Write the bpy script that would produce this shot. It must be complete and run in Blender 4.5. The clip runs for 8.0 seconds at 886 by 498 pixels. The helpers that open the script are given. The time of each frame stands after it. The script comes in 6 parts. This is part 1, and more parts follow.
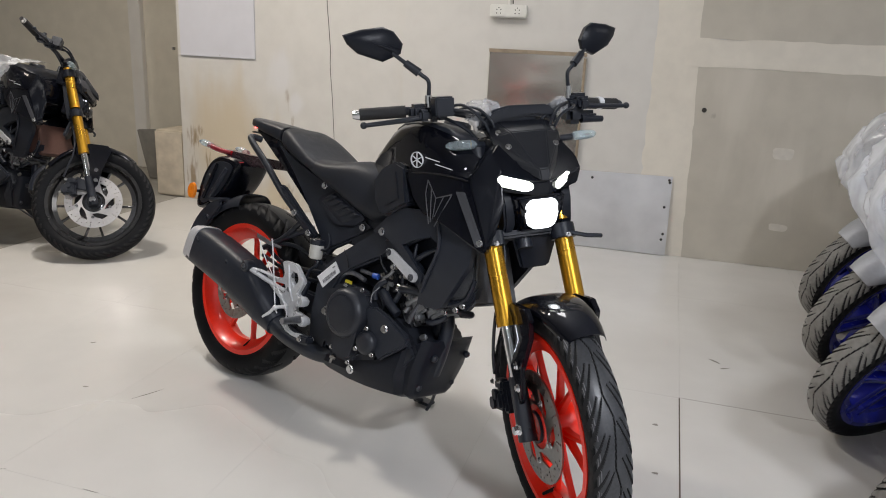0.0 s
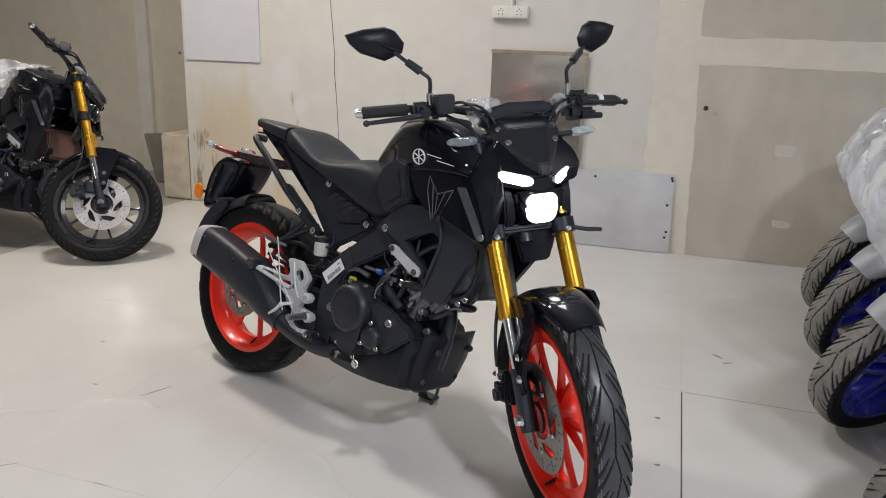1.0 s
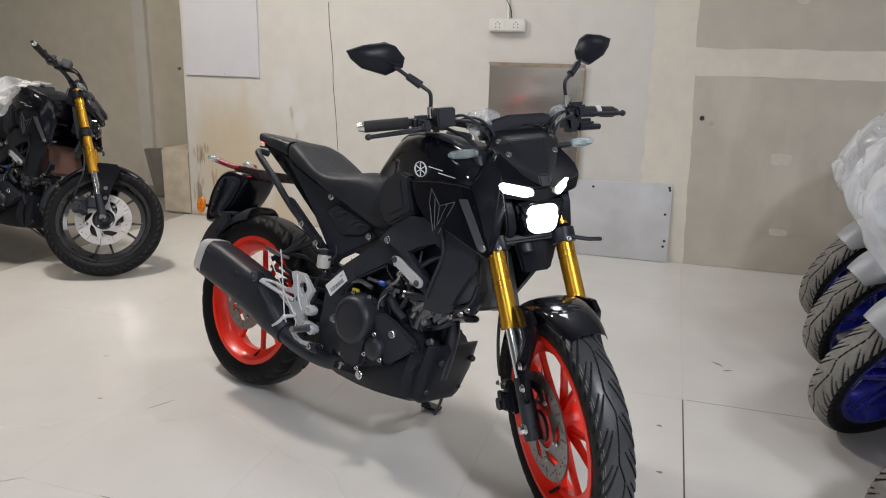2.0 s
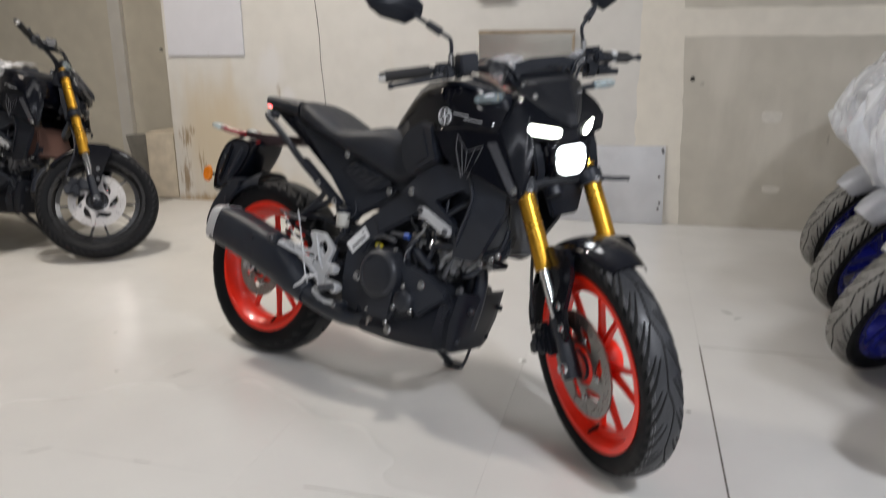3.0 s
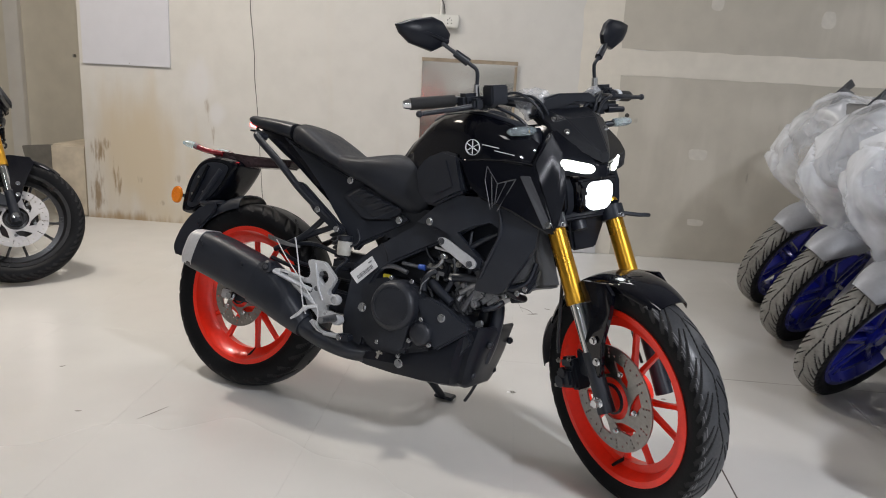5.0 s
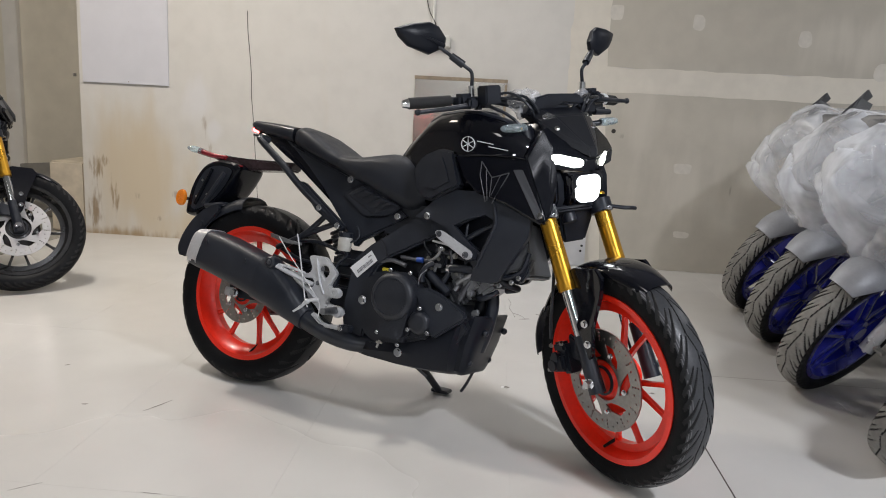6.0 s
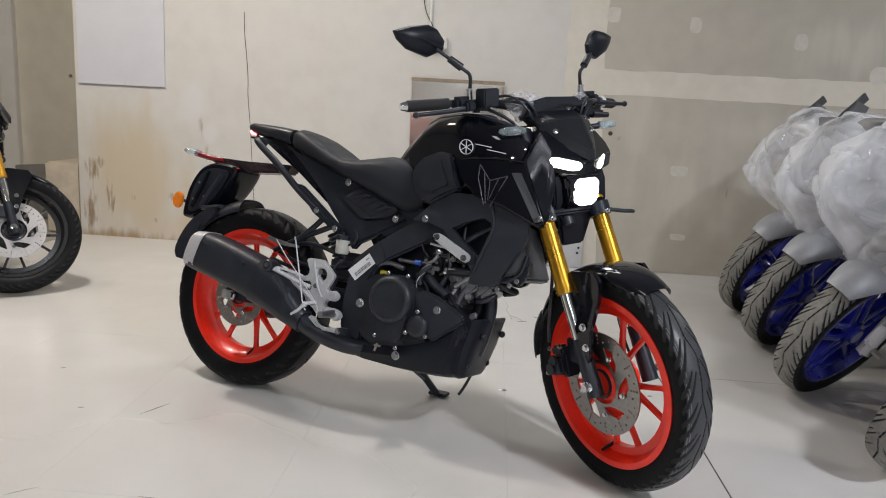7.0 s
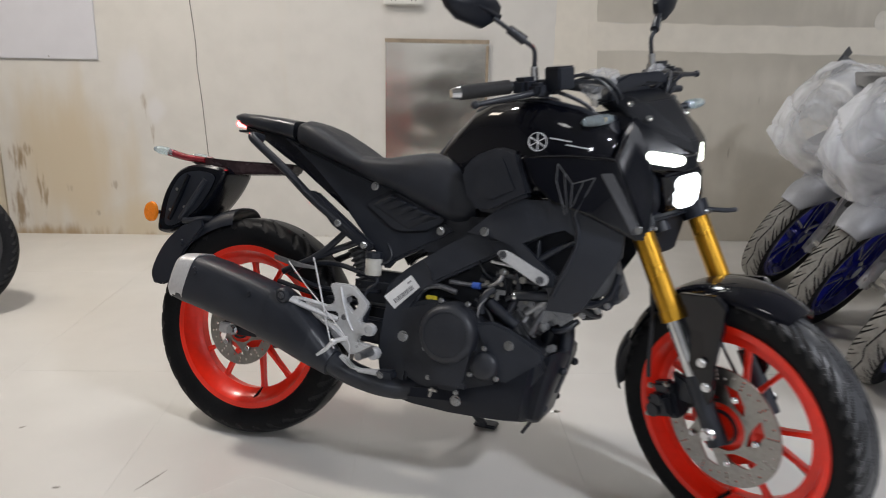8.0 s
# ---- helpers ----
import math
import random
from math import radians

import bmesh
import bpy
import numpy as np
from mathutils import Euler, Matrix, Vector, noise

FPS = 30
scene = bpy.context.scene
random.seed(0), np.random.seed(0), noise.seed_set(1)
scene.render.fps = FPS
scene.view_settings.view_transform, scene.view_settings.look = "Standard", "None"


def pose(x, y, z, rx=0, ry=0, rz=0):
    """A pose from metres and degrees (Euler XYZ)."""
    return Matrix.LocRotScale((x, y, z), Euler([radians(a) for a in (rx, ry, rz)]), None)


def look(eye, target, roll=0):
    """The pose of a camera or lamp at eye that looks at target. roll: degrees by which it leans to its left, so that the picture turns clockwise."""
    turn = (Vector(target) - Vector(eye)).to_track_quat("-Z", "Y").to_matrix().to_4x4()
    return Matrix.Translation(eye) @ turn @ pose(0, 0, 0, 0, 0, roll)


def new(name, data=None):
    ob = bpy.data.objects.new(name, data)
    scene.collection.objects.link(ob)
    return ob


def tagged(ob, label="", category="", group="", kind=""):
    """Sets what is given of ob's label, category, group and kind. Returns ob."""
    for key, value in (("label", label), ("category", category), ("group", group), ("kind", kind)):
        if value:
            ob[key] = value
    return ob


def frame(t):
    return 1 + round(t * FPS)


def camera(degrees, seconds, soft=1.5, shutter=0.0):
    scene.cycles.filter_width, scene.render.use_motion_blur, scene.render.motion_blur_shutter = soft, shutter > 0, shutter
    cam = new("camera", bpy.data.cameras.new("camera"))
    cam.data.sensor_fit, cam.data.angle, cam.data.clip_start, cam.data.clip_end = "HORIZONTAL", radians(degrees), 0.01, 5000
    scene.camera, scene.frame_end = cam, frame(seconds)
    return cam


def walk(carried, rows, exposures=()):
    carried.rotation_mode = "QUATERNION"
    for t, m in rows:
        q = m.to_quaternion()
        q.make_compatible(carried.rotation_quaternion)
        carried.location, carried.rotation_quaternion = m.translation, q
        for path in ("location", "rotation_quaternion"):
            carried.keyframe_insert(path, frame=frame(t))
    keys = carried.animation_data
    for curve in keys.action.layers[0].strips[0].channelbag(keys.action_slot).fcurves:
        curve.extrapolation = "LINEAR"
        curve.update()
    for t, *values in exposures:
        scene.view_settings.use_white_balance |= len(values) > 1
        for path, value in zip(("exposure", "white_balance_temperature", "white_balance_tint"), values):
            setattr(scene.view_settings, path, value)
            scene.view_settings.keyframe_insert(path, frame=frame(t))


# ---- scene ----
cam = camera(62.1, 8.0, soft=1.0, shutter=0.4)
PATH = [
    (0, (1.387, -2.176, 1.208), (0.844, -0.33, 0.664), 2.7),
    (0.5, (1.399, -2.207, 1.195), (0.844, -0.363, 0.653), 2.5),
    (1, (1.409, -2.209, 1.196), (0.849, -0.366, 0.66), 2.1),
    (1.5, (1.419, -2.214, 1.196), (0.859, -0.368, 0.668), 1.9),
    (1.7, (1.413, -2.221, 1.202), (0.856, -0.374, 0.676), 2.0),
    (2.8, (1.323, -2.283, 1.145), (0.779, -0.408, 0.71), -1.2),
    (3, (1.265, -2.299, 1.085), (0.779, -0.433, 0.553), -0.3),
    (3.5, (1.177, -2.367, 1.022), (0.657, -0.562, 0.336), 1.2),
    (4, (1.134, -2.31, 1.094), (0.645, -0.454, 0.53), 1.2),
    (4.5, (0.892, -2.246, 1.099), (0.658, -0.328, 0.58), 2.3),
    (4.7, (0.861, -2.267, 1.111), (0.674, -0.341, 0.607), 2.8),
    (5.8, (0.844, -2.441, 1.009), (0.718, -0.482, 0.626), 3.0),
    (6, (0.842, -2.444, 1.009), (0.712, -0.486, 0.621), 3.0),
    (6.5, (0.833, -2.444, 1.01), (0.701, -0.485, 0.629), 3.0),
    (7, (0.835, -2.44, 1.013), (0.716, -0.481, 0.629), 3.1),
    (7.5, (0.75, -2.327, 1.077), (0.688, -0.37, 0.668), 2.5),
    (8, (0.491, -1.994, 1.083), (0.555, -0.06, 0.576), 1.1),
]
walk(cam, [(t, look(eye, target, roll)) for t, eye, target, roll in PATH])

# ---------------------------------------------------------------- world and lights
world = bpy.data.worlds.new("world")
scene.world = world
world.use_nodes = True
world.node_tree.nodes["Background"].inputs[0].default_value = (0.55, 0.57, 0.6, 1)
world.node_tree.nodes["Background"].inputs[1].default_value = 0.05


def area_lamp(name, place, target, size_x, size_y, power, colour):
    data = bpy.data.lights.new(name, "AREA")
    data.shape, data.size, data.size_y = "RECTANGLE", size_x, size_y
    data.energy, data.color = power, colour
    ob = new(name, data)
    ob.matrix_world = look(place, target)
    return ob


# lights of the room, out of view, some added as fill: x, y, width, depth, power, colour
LIGHTS = [
    (-1.25, 0.5, 0.26, 0.26, 56, (1.0, 0.935, 0.86)),
    # Added fill that lifts the middle and right of the wall.
    (0.45, 1.15, 0.6, 0.6, 11, (0.96, 0.955, 1.0)),
    (-2.6, 0.9, 0.6, 0.6, 17, (1.0, 0.84, 0.66)),
    (-1.0, -2.6, 0.6, 0.6, 4, (0.95, 0.95, 1.0)),
    (2.9, -2.5, 0.3, 0.3, 108, (0.92, 0.95, 1.03)),
    (5.0, -4.4, 0.5, 0.5, 64, (0.92, 0.94, 1.03)),
    (4.4, 0.9, 0.6, 0.6, 15, (0.96, 0.97, 1.03)),
    # Added fill at the far end, brightens what the steel sheet reflects.
    (0.0, -7.0, 0.6, 0.6, 80, (0.91, 0.95, 1.03)),
]
# parked motorcycles: x, y of the rear wheel, heading, lean
SIDE_A, SIDE_B, SIDE_TURN = (-2.819, 1.112, -10.4, 12.6), (-2.787, -0.113, -10.4, 12.6), 45.0
SPORT = [(3.519, 0.278, 174.5, 13.0), (3.588, 0.866, 174.5, 13.0), (3.657, 1.445, 174.5, 13.0), (3.55, -0.36, 174.5, 13.0)]
SPORT_TURN = 39.9

# ---------------------------------------------------------------- materials
def material(name, colour, rough=0.5, metal=0.0, grain=0.0, scale=40.0, bump=0.0, wear=0.0, coat=0.0, coord="Object", stretch=(1, 1, 1), sheen=0.5):
    """Principled surface whose colour and roughness vary at two scales."""
    mat = bpy.data.materials.new(name)
    mat.use_nodes = True
    nodes, links = mat.node_tree.nodes, mat.node_tree.links
    shader = nodes["Principled BSDF"]
    shader.inputs["Base Color"].default_value = (*colour, 1)
    shader.inputs["Roughness"].default_value = rough
    shader.inputs["Metallic"].default_value = metal
    shader.inputs["Specular IOR Level"].default_value = sheen
    if coat:
        shader.inputs["Coat Weight"].default_value = coat
        shader.inputs["Coat Roughness"].default_value = 0.06
    if grain or bump or wear:
        place = nodes.new("ShaderNodeTexCoord")
        mapping = nodes.new("ShaderNodeMapping")
        mapping.inputs["Scale"].default_value = stretch
        links.new(place.outputs[coord], mapping.inputs[0])
        fine, broad = nodes.new("ShaderNodeTexNoise"), nodes.new("ShaderNodeTexNoise")
        fine.inputs["Scale"].default_value, fine.inputs["Detail"].default_value = scale, 6
        broad.inputs["Scale"].default_value, broad.inputs["Detail"].default_value = scale / 14, 4
        for tex in (fine, broad):
            links.new(mapping.outputs[0], tex.inputs["Vector"])
        both = nodes.new("ShaderNodeMix")
        both.data_type = "FLOAT"
        both.inputs[0].default_value = 0.5
        links.new(fine.outputs["Fac"], both.inputs[2])
        links.new(broad.outputs["Fac"], both.inputs[3])
        ramp = nodes.new("ShaderNodeMapRange")
        ramp.interpolation_type = "SMOOTHSTEP"
        ramp.inputs["From Min"].default_value, ramp.inputs["From Max"].default_value = 0.3, 0.7
        ramp.inputs["To Min"].default_value, ramp.inputs["To Max"].default_value = 1 - grain, 1 + grain
        links.new(both.outputs[0], ramp.inputs["Value"])
        tint = nodes.new("ShaderNodeVectorMath")
        tint.operation = "SCALE"
        tint.inputs[0].default_value = colour
        links.new(ramp.outputs[0], tint.inputs["Scale"])
        links.new(tint.outputs[0], shader.inputs["Base Color"])
        gloss = nodes.new("ShaderNodeMapRange")
        gloss.interpolation_type = "SMOOTHSTEP"
        gloss.inputs["From Min"].default_value, gloss.inputs["From Max"].default_value = 0.25, 0.75
        gloss.inputs["To Min"].default_value = max(0.02, rough - wear)
        gloss.inputs["To Max"].default_value = min(1.0, rough + wear)
        links.new(broad.outputs["Fac"], gloss.inputs["Value"])
        links.new(gloss.outputs[0], shader.inputs["Roughness"])
        if bump:
            relief = nodes.new("ShaderNodeBump")
            relief.inputs["Strength"].default_value, relief.inputs["Distance"].default_value = 1.0, bump
            links.new(fine.outputs["Fac"], relief.inputs["Height"])
            links.new(relief.outputs[0], shader.inputs["Normal"])
    return mat


def glowing(name, colour, strength):
    mat = bpy.data.materials.new(name)
    mat.use_nodes = True
    shader = mat.node_tree.nodes["Principled BSDF"]
    shader.inputs["Base Color"].default_value = (*colour, 1)
    shader.inputs["Emission Color"].default_value = (*colour, 1)
    shader.inputs["Emission Strength"].default_value = strength
    return mat


def clear(name, colour, rough=0.05, weight=1.0, ior=1.45):
    mat = material(name, colour, rough)
    shader = mat.node_tree.nodes["Principled BSDF"]
    shader.inputs["Transmission Weight"].default_value = weight
    shader.inputs["IOR"].default_value = ior
    return mat


GLOSS_BLACK = material("gloss_black_paint", (0.003, 0.0036, 0.007), 0.4, 0, 0.1, 60, 0, 0.04, 0.85)
GLOSS_BLACK.node_tree.nodes["Principled BSDF"].inputs["Specular IOR Level"].default_value = 0.05
GLOSS_BLACK.node_tree.nodes["Principled BSDF"].inputs["Coat Roughness"].default_value = 0.025
COWL_BLACK = material("semi_gloss_black_plastic", (0.004, 0.005, 0.0085), 0.2, 0, 0.12, 120, 0, 0.05)
COWL_BLACK.node_tree.nodes["Principled BSDF"].inputs["Specular IOR Level"].default_value = 0.28
FILM_BROWN = material("brown_wrapping_film", (0.035, 0.022, 0.026), 0.25, 0, 0.4, 60, 0.003, 0.08)
# Dull black of the nose parts; the belly pan uses it for its shade.
NOSE_AND_SHADE_BLACK = material("dull_and_shade_black_plastic", (0.009, 0.011, 0.017), 0.4, 0, 0.12, 120, 0, 0.05)
NOSE_AND_SHADE_BLACK.node_tree.nodes["Principled BSDF"].inputs["Specular IOR Level"].default_value = 0.24
SATIN_BLACK = material("satin_black_plastic", (0.0133, 0.0164, 0.0245), 0.37, 0, 0.15, 300, 0.0002, 0.08, sheen=0.5)
MATT_BLACK = material("matt_black_plastic", (0.0175, 0.021, 0.030), 0.46, 0, 0.15, 400, 0.0003, 0.08, sheen=0.45)
SEAT_VINYL = material("seat_vinyl", (0.0145, 0.0172, 0.0245), 0.5, 0, 0.15, 600, 0.0005, 0.05, sheen=0.36)
PAD_GREY = material("dark_grey_decal", (0.06, 0.062, 0.07), 0.4, 0, 0.1, 200, 0, 0.05)
ENGINE_BLACK = material("engine_black_enamel", (0.0185, 0.0212, 0.0285), 0.42, 0.1, 0.2, 250, 0.0004, 0.08, sheen=0.5)
CAST_GREY = material("cast_aluminium", (0.33, 0.34, 0.36), 0.42, 0.9, 0.2, 120, 0.0006, 0.12)
DARK_CAST = material("dark_cast_metal", (0.14, 0.145, 0.16), 0.5, 0.7, 0.25, 120, 0.0008, 0.12)
SILVER = material("silver_paint", (0.62, 0.63, 0.65), 0.34, 0.35, 0.08, 150, 0.0002, 0.08)
# Lighter than STEEL: bright reflections on the parked disc put into base colour.
LIGHTENED_STEEL = material("reflection_lightened_steel", (0.54, 0.525, 0.52), 0.38, 0.6, 0.06, 90, 0.0002, 0.1)
CHROME = material("chrome", (0.75, 0.76, 0.78), 0.14, 1.0, 0.05, 80, 0, 0.06)
STEEL = material("brushed_steel", (0.36, 0.35, 0.33), 0.34, 1.0, 0.14, 90, 0.0002, 0.1)
GOLD = material("gold_anodised", (0.62, 0.33, 0.035), 0.3, 0.9, 0.07, 90, 0, 0.06)
RED_RIM = material("orange_red_paint", (0.93, 0.026, 0.007), 0.34, 0, 0.06, 70, 0, 0.06, 0.3)
BLUE_RIM = material("blue_paint", (0.008, 0.012, 0.21), 0.26, 0.1, 0.1, 70, 0, 0.06, 0.6)
BLACK_RIM = material("black_rim_paint", (0.012, 0.012, 0.013), 0.28, 0, 0.1, 70, 0, 0.06, 0.6)
RUBBER = material("tyre_rubber", (0.008, 0.0085, 0.010), 0.46, 0, 0.25, 160, 0.0003, 0.1, sheen=0.11)
# Crown of the lead front tyre, lighter than its sidewall.
TREAD_RUBBER = material("lighter_tread_rubber", (0.036, 0.038, 0.043), 0.40, 0, 0.3, 160, 0.0003, 0.08, sheen=0.5)
PALE_RUBBER = material("pale_dusty_tyre_rubber", (0.24, 0.235, 0.22), 0.6, 0, 0.25, 60, 0.0005, 0.1)
WORN_RUBBER = material("grey_tyre_rubber", (0.016, 0.017, 0.020), 0.42, 0, 0.3, 160, 0.0003, 0.08, sheen=0.36)
GRIP_RUBBER = material("grip_rubber", (0.02, 0.02, 0.021), 0.7, 0, 0.2, 200, 0.0006, 0.05)
LABEL_WHITE = material("white_label", (0.75, 0.76, 0.78), 0.45, 0, 0.04, 60)
LABEL_INK = material("grey_print", (0.22, 0.22, 0.24), 0.6)
AMBER = material("amber_reflector", (0.85, 0.24, 0.015), 0.2, 0, 0.15, 300, 0, 0.05, 0.8)
LENS = clear("clear_lens", (0.72, 0.85, 0.9), 0.12, 0.75)
DARK_LENS = material("unlit_dark_lens", (0.012, 0.012, 0.014), 0.08, 0, 0.1, 60, 0, 0.04, 0.8)
SMOKE_BLACK = material("black_visor_plastic", (0.010, 0.0115, 0.016), 0.34, 0, 0.1, 90, 0, 0.05)
PLASTIC = material("milky_plastic_sheet", (0.82, 0.84, 0.88), 0.16, 0, 0.05, 60, 0.0005, 0.06)


def cloudy(mat, low, high, scale):
    """Milky sheet whose cover is uneven: clearer and denser stretches."""
    nodes, links = mat.node_tree.nodes, mat.node_tree.links
    place, tex, ramp = nodes.new("ShaderNodeTexCoord"), nodes.new("ShaderNodeTexNoise"), nodes.new("ShaderNodeMapRange")
    tex.inputs["Scale"].default_value, tex.inputs["Detail"].default_value = scale, 3
    tex.inputs["Distortion"].default_value = 0.8
    ramp.inputs["From Min"].default_value, ramp.inputs["From Max"].default_value = 0.38, 0.62
    ramp.inputs["To Min"].default_value, ramp.inputs["To Max"].default_value = low, high
    links.new(place.outputs["Object"], tex.inputs["Vector"])
    links.new(tex.outputs["Fac"], ramp.inputs["Value"])
    links.new(ramp.outputs[0], mat.node_tree.nodes["Principled BSDF"].inputs["Alpha"])


cloudy(PLASTIC, 0.26, 0.70, 4.0)
SMOKE = clear("smoked_visor", (0.05, 0.055, 0.07), 0.08, 0.55)
RED_LENS = material("red_tail_lens", (0.20, 0.014, 0.022), 0.2, 0, 0.35, 120, 0.0006, 0.06, 0.8)
RESERVOIR = material("translucent_reservoir", (0.55, 0.54, 0.5), 0.4, 0, 0.1, 60)
CABLE_BLUE = material("blue_connector", (0.03, 0.09, 0.4), 0.4)
YELLOW_PAINT = material("yellow_mark", (0.6, 0.5, 0.03), 0.5)
TIE_WHITE = material("white_cable_tie", (0.7, 0.7, 0.72), 0.4)
GREEN_GREY = material("radiator_fins", (0.13, 0.135, 0.145), 0.5, 0.6, 0.2, 300, 0.0005, 0.1)
BROWN_RAD = material("brown_radiator", (0.14, 0.075, 0.06), 0.55, 0.3, 0.2, 200, 0.0005, 0.1)
LAMP_WHITE = glowing("headlamp_beam", (0.93, 0.97, 1.0), 28.0)
LAMP_GLARE = glowing("lamp_glare", (0.95, 0.98, 1.0), 3.0)
LAMP_SOFT = glowing("position_lamp", (0.97, 1.0, 0.9), 4.5)
LAMP_RED = glowing("tail_glow", (1.0, 0.03, 0.035), 36.0)

# ---------------------------------------------------------------- mesh helpers


def part(name, bm, mat, parent=None, label="", matrix=None, smooth=40.0):
    """Links a bmesh as one mesh object, under a thing or a part of it."""
    bmesh.ops.recalc_face_normals(bm, faces=bm.faces)
    mesh = bpy.data.meshes.new(name)
    bm.to_mesh(mesh)
    bm.free()
    for one in (mat if isinstance(mat, (list, tuple)) else [mat]):
        mesh.materials.append(one)
    if smooth:
        mesh.shade_smooth()
        mesh.set_sharp_from_angle(angle=radians(smooth))
    ob = new(name, mesh)
    if parent is not None:
        ob.parent = parent
    if matrix is not None:
        ob.matrix_basis = matrix
    if label:
        ob["label"] = label
    return ob


def thing(name, matrix, label, category, group=""):
    ob = new(name)
    ob.empty_display_size = 0.1
    ob.matrix_basis = matrix
    return tagged(ob, label, category, group)


def bevelled(bm, width, segments=2, angle=30.0):
    if width:
        edges = [e for e in bm.edges if len(e.link_faces) == 2 and e.calc_face_angle(0) > radians(angle)]
        bmesh.ops.bevel(bm, geom=edges, offset=width, segments=segments, affect="EDGES", clamp_overlap=True)
    return bm


def box(size, place=(0, 0, 0), bevel=0.003, turn=None):
    bm = bmesh.new()
    bmesh.ops.create_cube(bm, size=1)
    m = Matrix.Translation(place) @ (turn.to_4x4() if turn else Matrix()) @ Matrix.Diagonal((*size, 1))
    bmesh.ops.transform(bm, matrix=m, verts=bm.verts)
    return bevelled(bm, bevel)


def prism(outline, depth, bevel=0.003, holes=()):
    """A plate: outline of (x, y, z) outer points, thickened by the vector depth; holes are loops of points in the outline."""
    bm = bmesh.new()
    edges = []
    for loop in (outline, *holes):
        verts = [bm.verts.new(p) for p in loop]
        edges += [bm.edges.new((a, b)) for a, b in zip(verts, verts[1:] + verts[:1])]
    if holes:
        bmesh.ops.triangle_fill(bm, edges=edges, use_beauty=True)
    else:
        bm.faces.new(bm.verts[:])
    front = bm.faces[:]
    grown = bmesh.ops.extrude_face_region(bm, geom=front)
    bmesh.ops.translate(bm, vec=depth, verts=[v for v in grown["geom"] if isinstance(v, bmesh.types.BMVert)])
    bm.faces.ensure_lookup_table()
    bmesh.ops.recalc_face_normals(bm, faces=bm.faces)
    bevelled(bm, bevel)
    bmesh.ops.triangulate(bm, faces=[f for f in bm.faces if len(f.verts) > 4])
    return bm


def sheet_xz(points, y, depth=0.03, bevel=0.004, holes=()):
    """A plate seen from the side: (x, z) or (x, z, extra y) points at y, thickened towards the middle."""
    whole = [(p[0], y + (p[2] if len(p) > 2 else 0), p[1]) for p in points]
    gaps = [[(p[0], y, p[1]) for p in loop] for loop in holes]
    return prism(whole, (0, depth if y < 0 else -depth, 0), bevel, gaps)


def loft(rings, closed=True):
    bm = bmesh.new()
    rows = [[bm.verts.new(p) for p in ring] for ring in rings]
    for a, b in zip(rows, rows[1:]):
        n = len(a)
        for i in range(n if closed else n - 1):
            bm.faces.new((a[i], a[(i + 1) % n], b[(i + 1) % n], b[i]))
    if closed:
        bm.faces.new(rows[0][::-1])
        bm.faces.new(rows[-1])
    return bm


def oval(x, low, high, half, n=28, power=2.6, lean=0.0):
    """A rounded ring in the y-z plane at x, between heights low and high."""
    ring = []
    for i in range(n):
        a = 2 * math.pi * i / n
        c, s = math.cos(a), math.sin(a)
        ring.append((x + lean * s, half * math.copysign(abs(c) ** (2 / power), c), (low + high) / 2 + (high - low) / 2 * math.copysign(abs(s) ** (2 / power), s)))
    return ring


def smooth_path(points, steps=6):
    pts = [Vector(p) for p in points]
    if len(pts) < 3:
        return pts
    out = []
    for i in range(len(pts) - 1):
        p0, p1, p2, p3 = pts[max(i - 1, 0)], pts[i], pts[i + 1], pts[min(i + 2, len(pts) - 1)]
        for k in range(steps):
            t = k / steps
            out.append(0.5 * (2 * p1 + (p2 - p0) * t + (2 * p0 - 5 * p1 + 4 * p2 - p3) * t * t + (3 * p1 - p0 - 3 * p2 + p3) * t ** 3))
    return out + [pts[-1]]


def tube(points, radius, n=12, smooth=True, steps=6):
    """A round bar along points; radius is one number or one for each end."""
    path = smooth_path(points, steps) if smooth else [Vector(p) for p in points]
    r0, r1 = radius if isinstance(radius, tuple) else (radius, radius)
    rings, side = [], None
    for i, p in enumerate(path):
        way = (path[min(i + 1, len(path) - 1)] - path[max(i - 1, 0)]).normalized()
        if side is None:
            side = way.orthogonal().normalized()
        side = (side - way * side.dot(way)).normalized()
        up = way.cross(side)
        r = r0 + (r1 - r0) * i / max(1, len(path) - 1)
        rings.append([p + side * (r * math.cos(2 * math.pi * k / n)) + up * (r * math.sin(2 * math.pi * k / n)) for k in range(n)])
    return loft(rings)


def lathe(profile, n=48, centre=(0, 0, 0), closed=False):
    """Turns (radius, y) points round the y axis through centre."""
    bm = bmesh.new()
    cx, cy, cz = centre
    rings = []
    for r, y in profile:
        if r < 1e-6:
            rings.append([bm.verts.new((cx, cy + y, cz))])
        else:
            rings.append([bm.verts.new((cx + r * math.cos(2 * math.pi * k / n), cy + y, cz + r * math.sin(2 * math.pi * k / n))) for k in range(n)])
    pairs = list(zip(rings, rings[1:])) + ([(rings[-1], rings[0])] if closed else [])
    for a, b in pairs:
        for k in range(n):
            quad = [a[k % len(a)], a[(k + 1) % n % len(a)], b[(k + 1) % n % len(b)], b[k % len(b)]]
            quad = list(dict.fromkeys(quad))
            if len(quad) > 2:
                bm.faces.new(quad)
    return bm


def join(*meshes):
    out = meshes[0]
    for other in meshes[1:]:
        data = bpy.data.meshes.new("joined")
        other.to_mesh(data)
        other.free()
        out.from_mesh(data)
        bpy.data.meshes.remove(data)
    return out


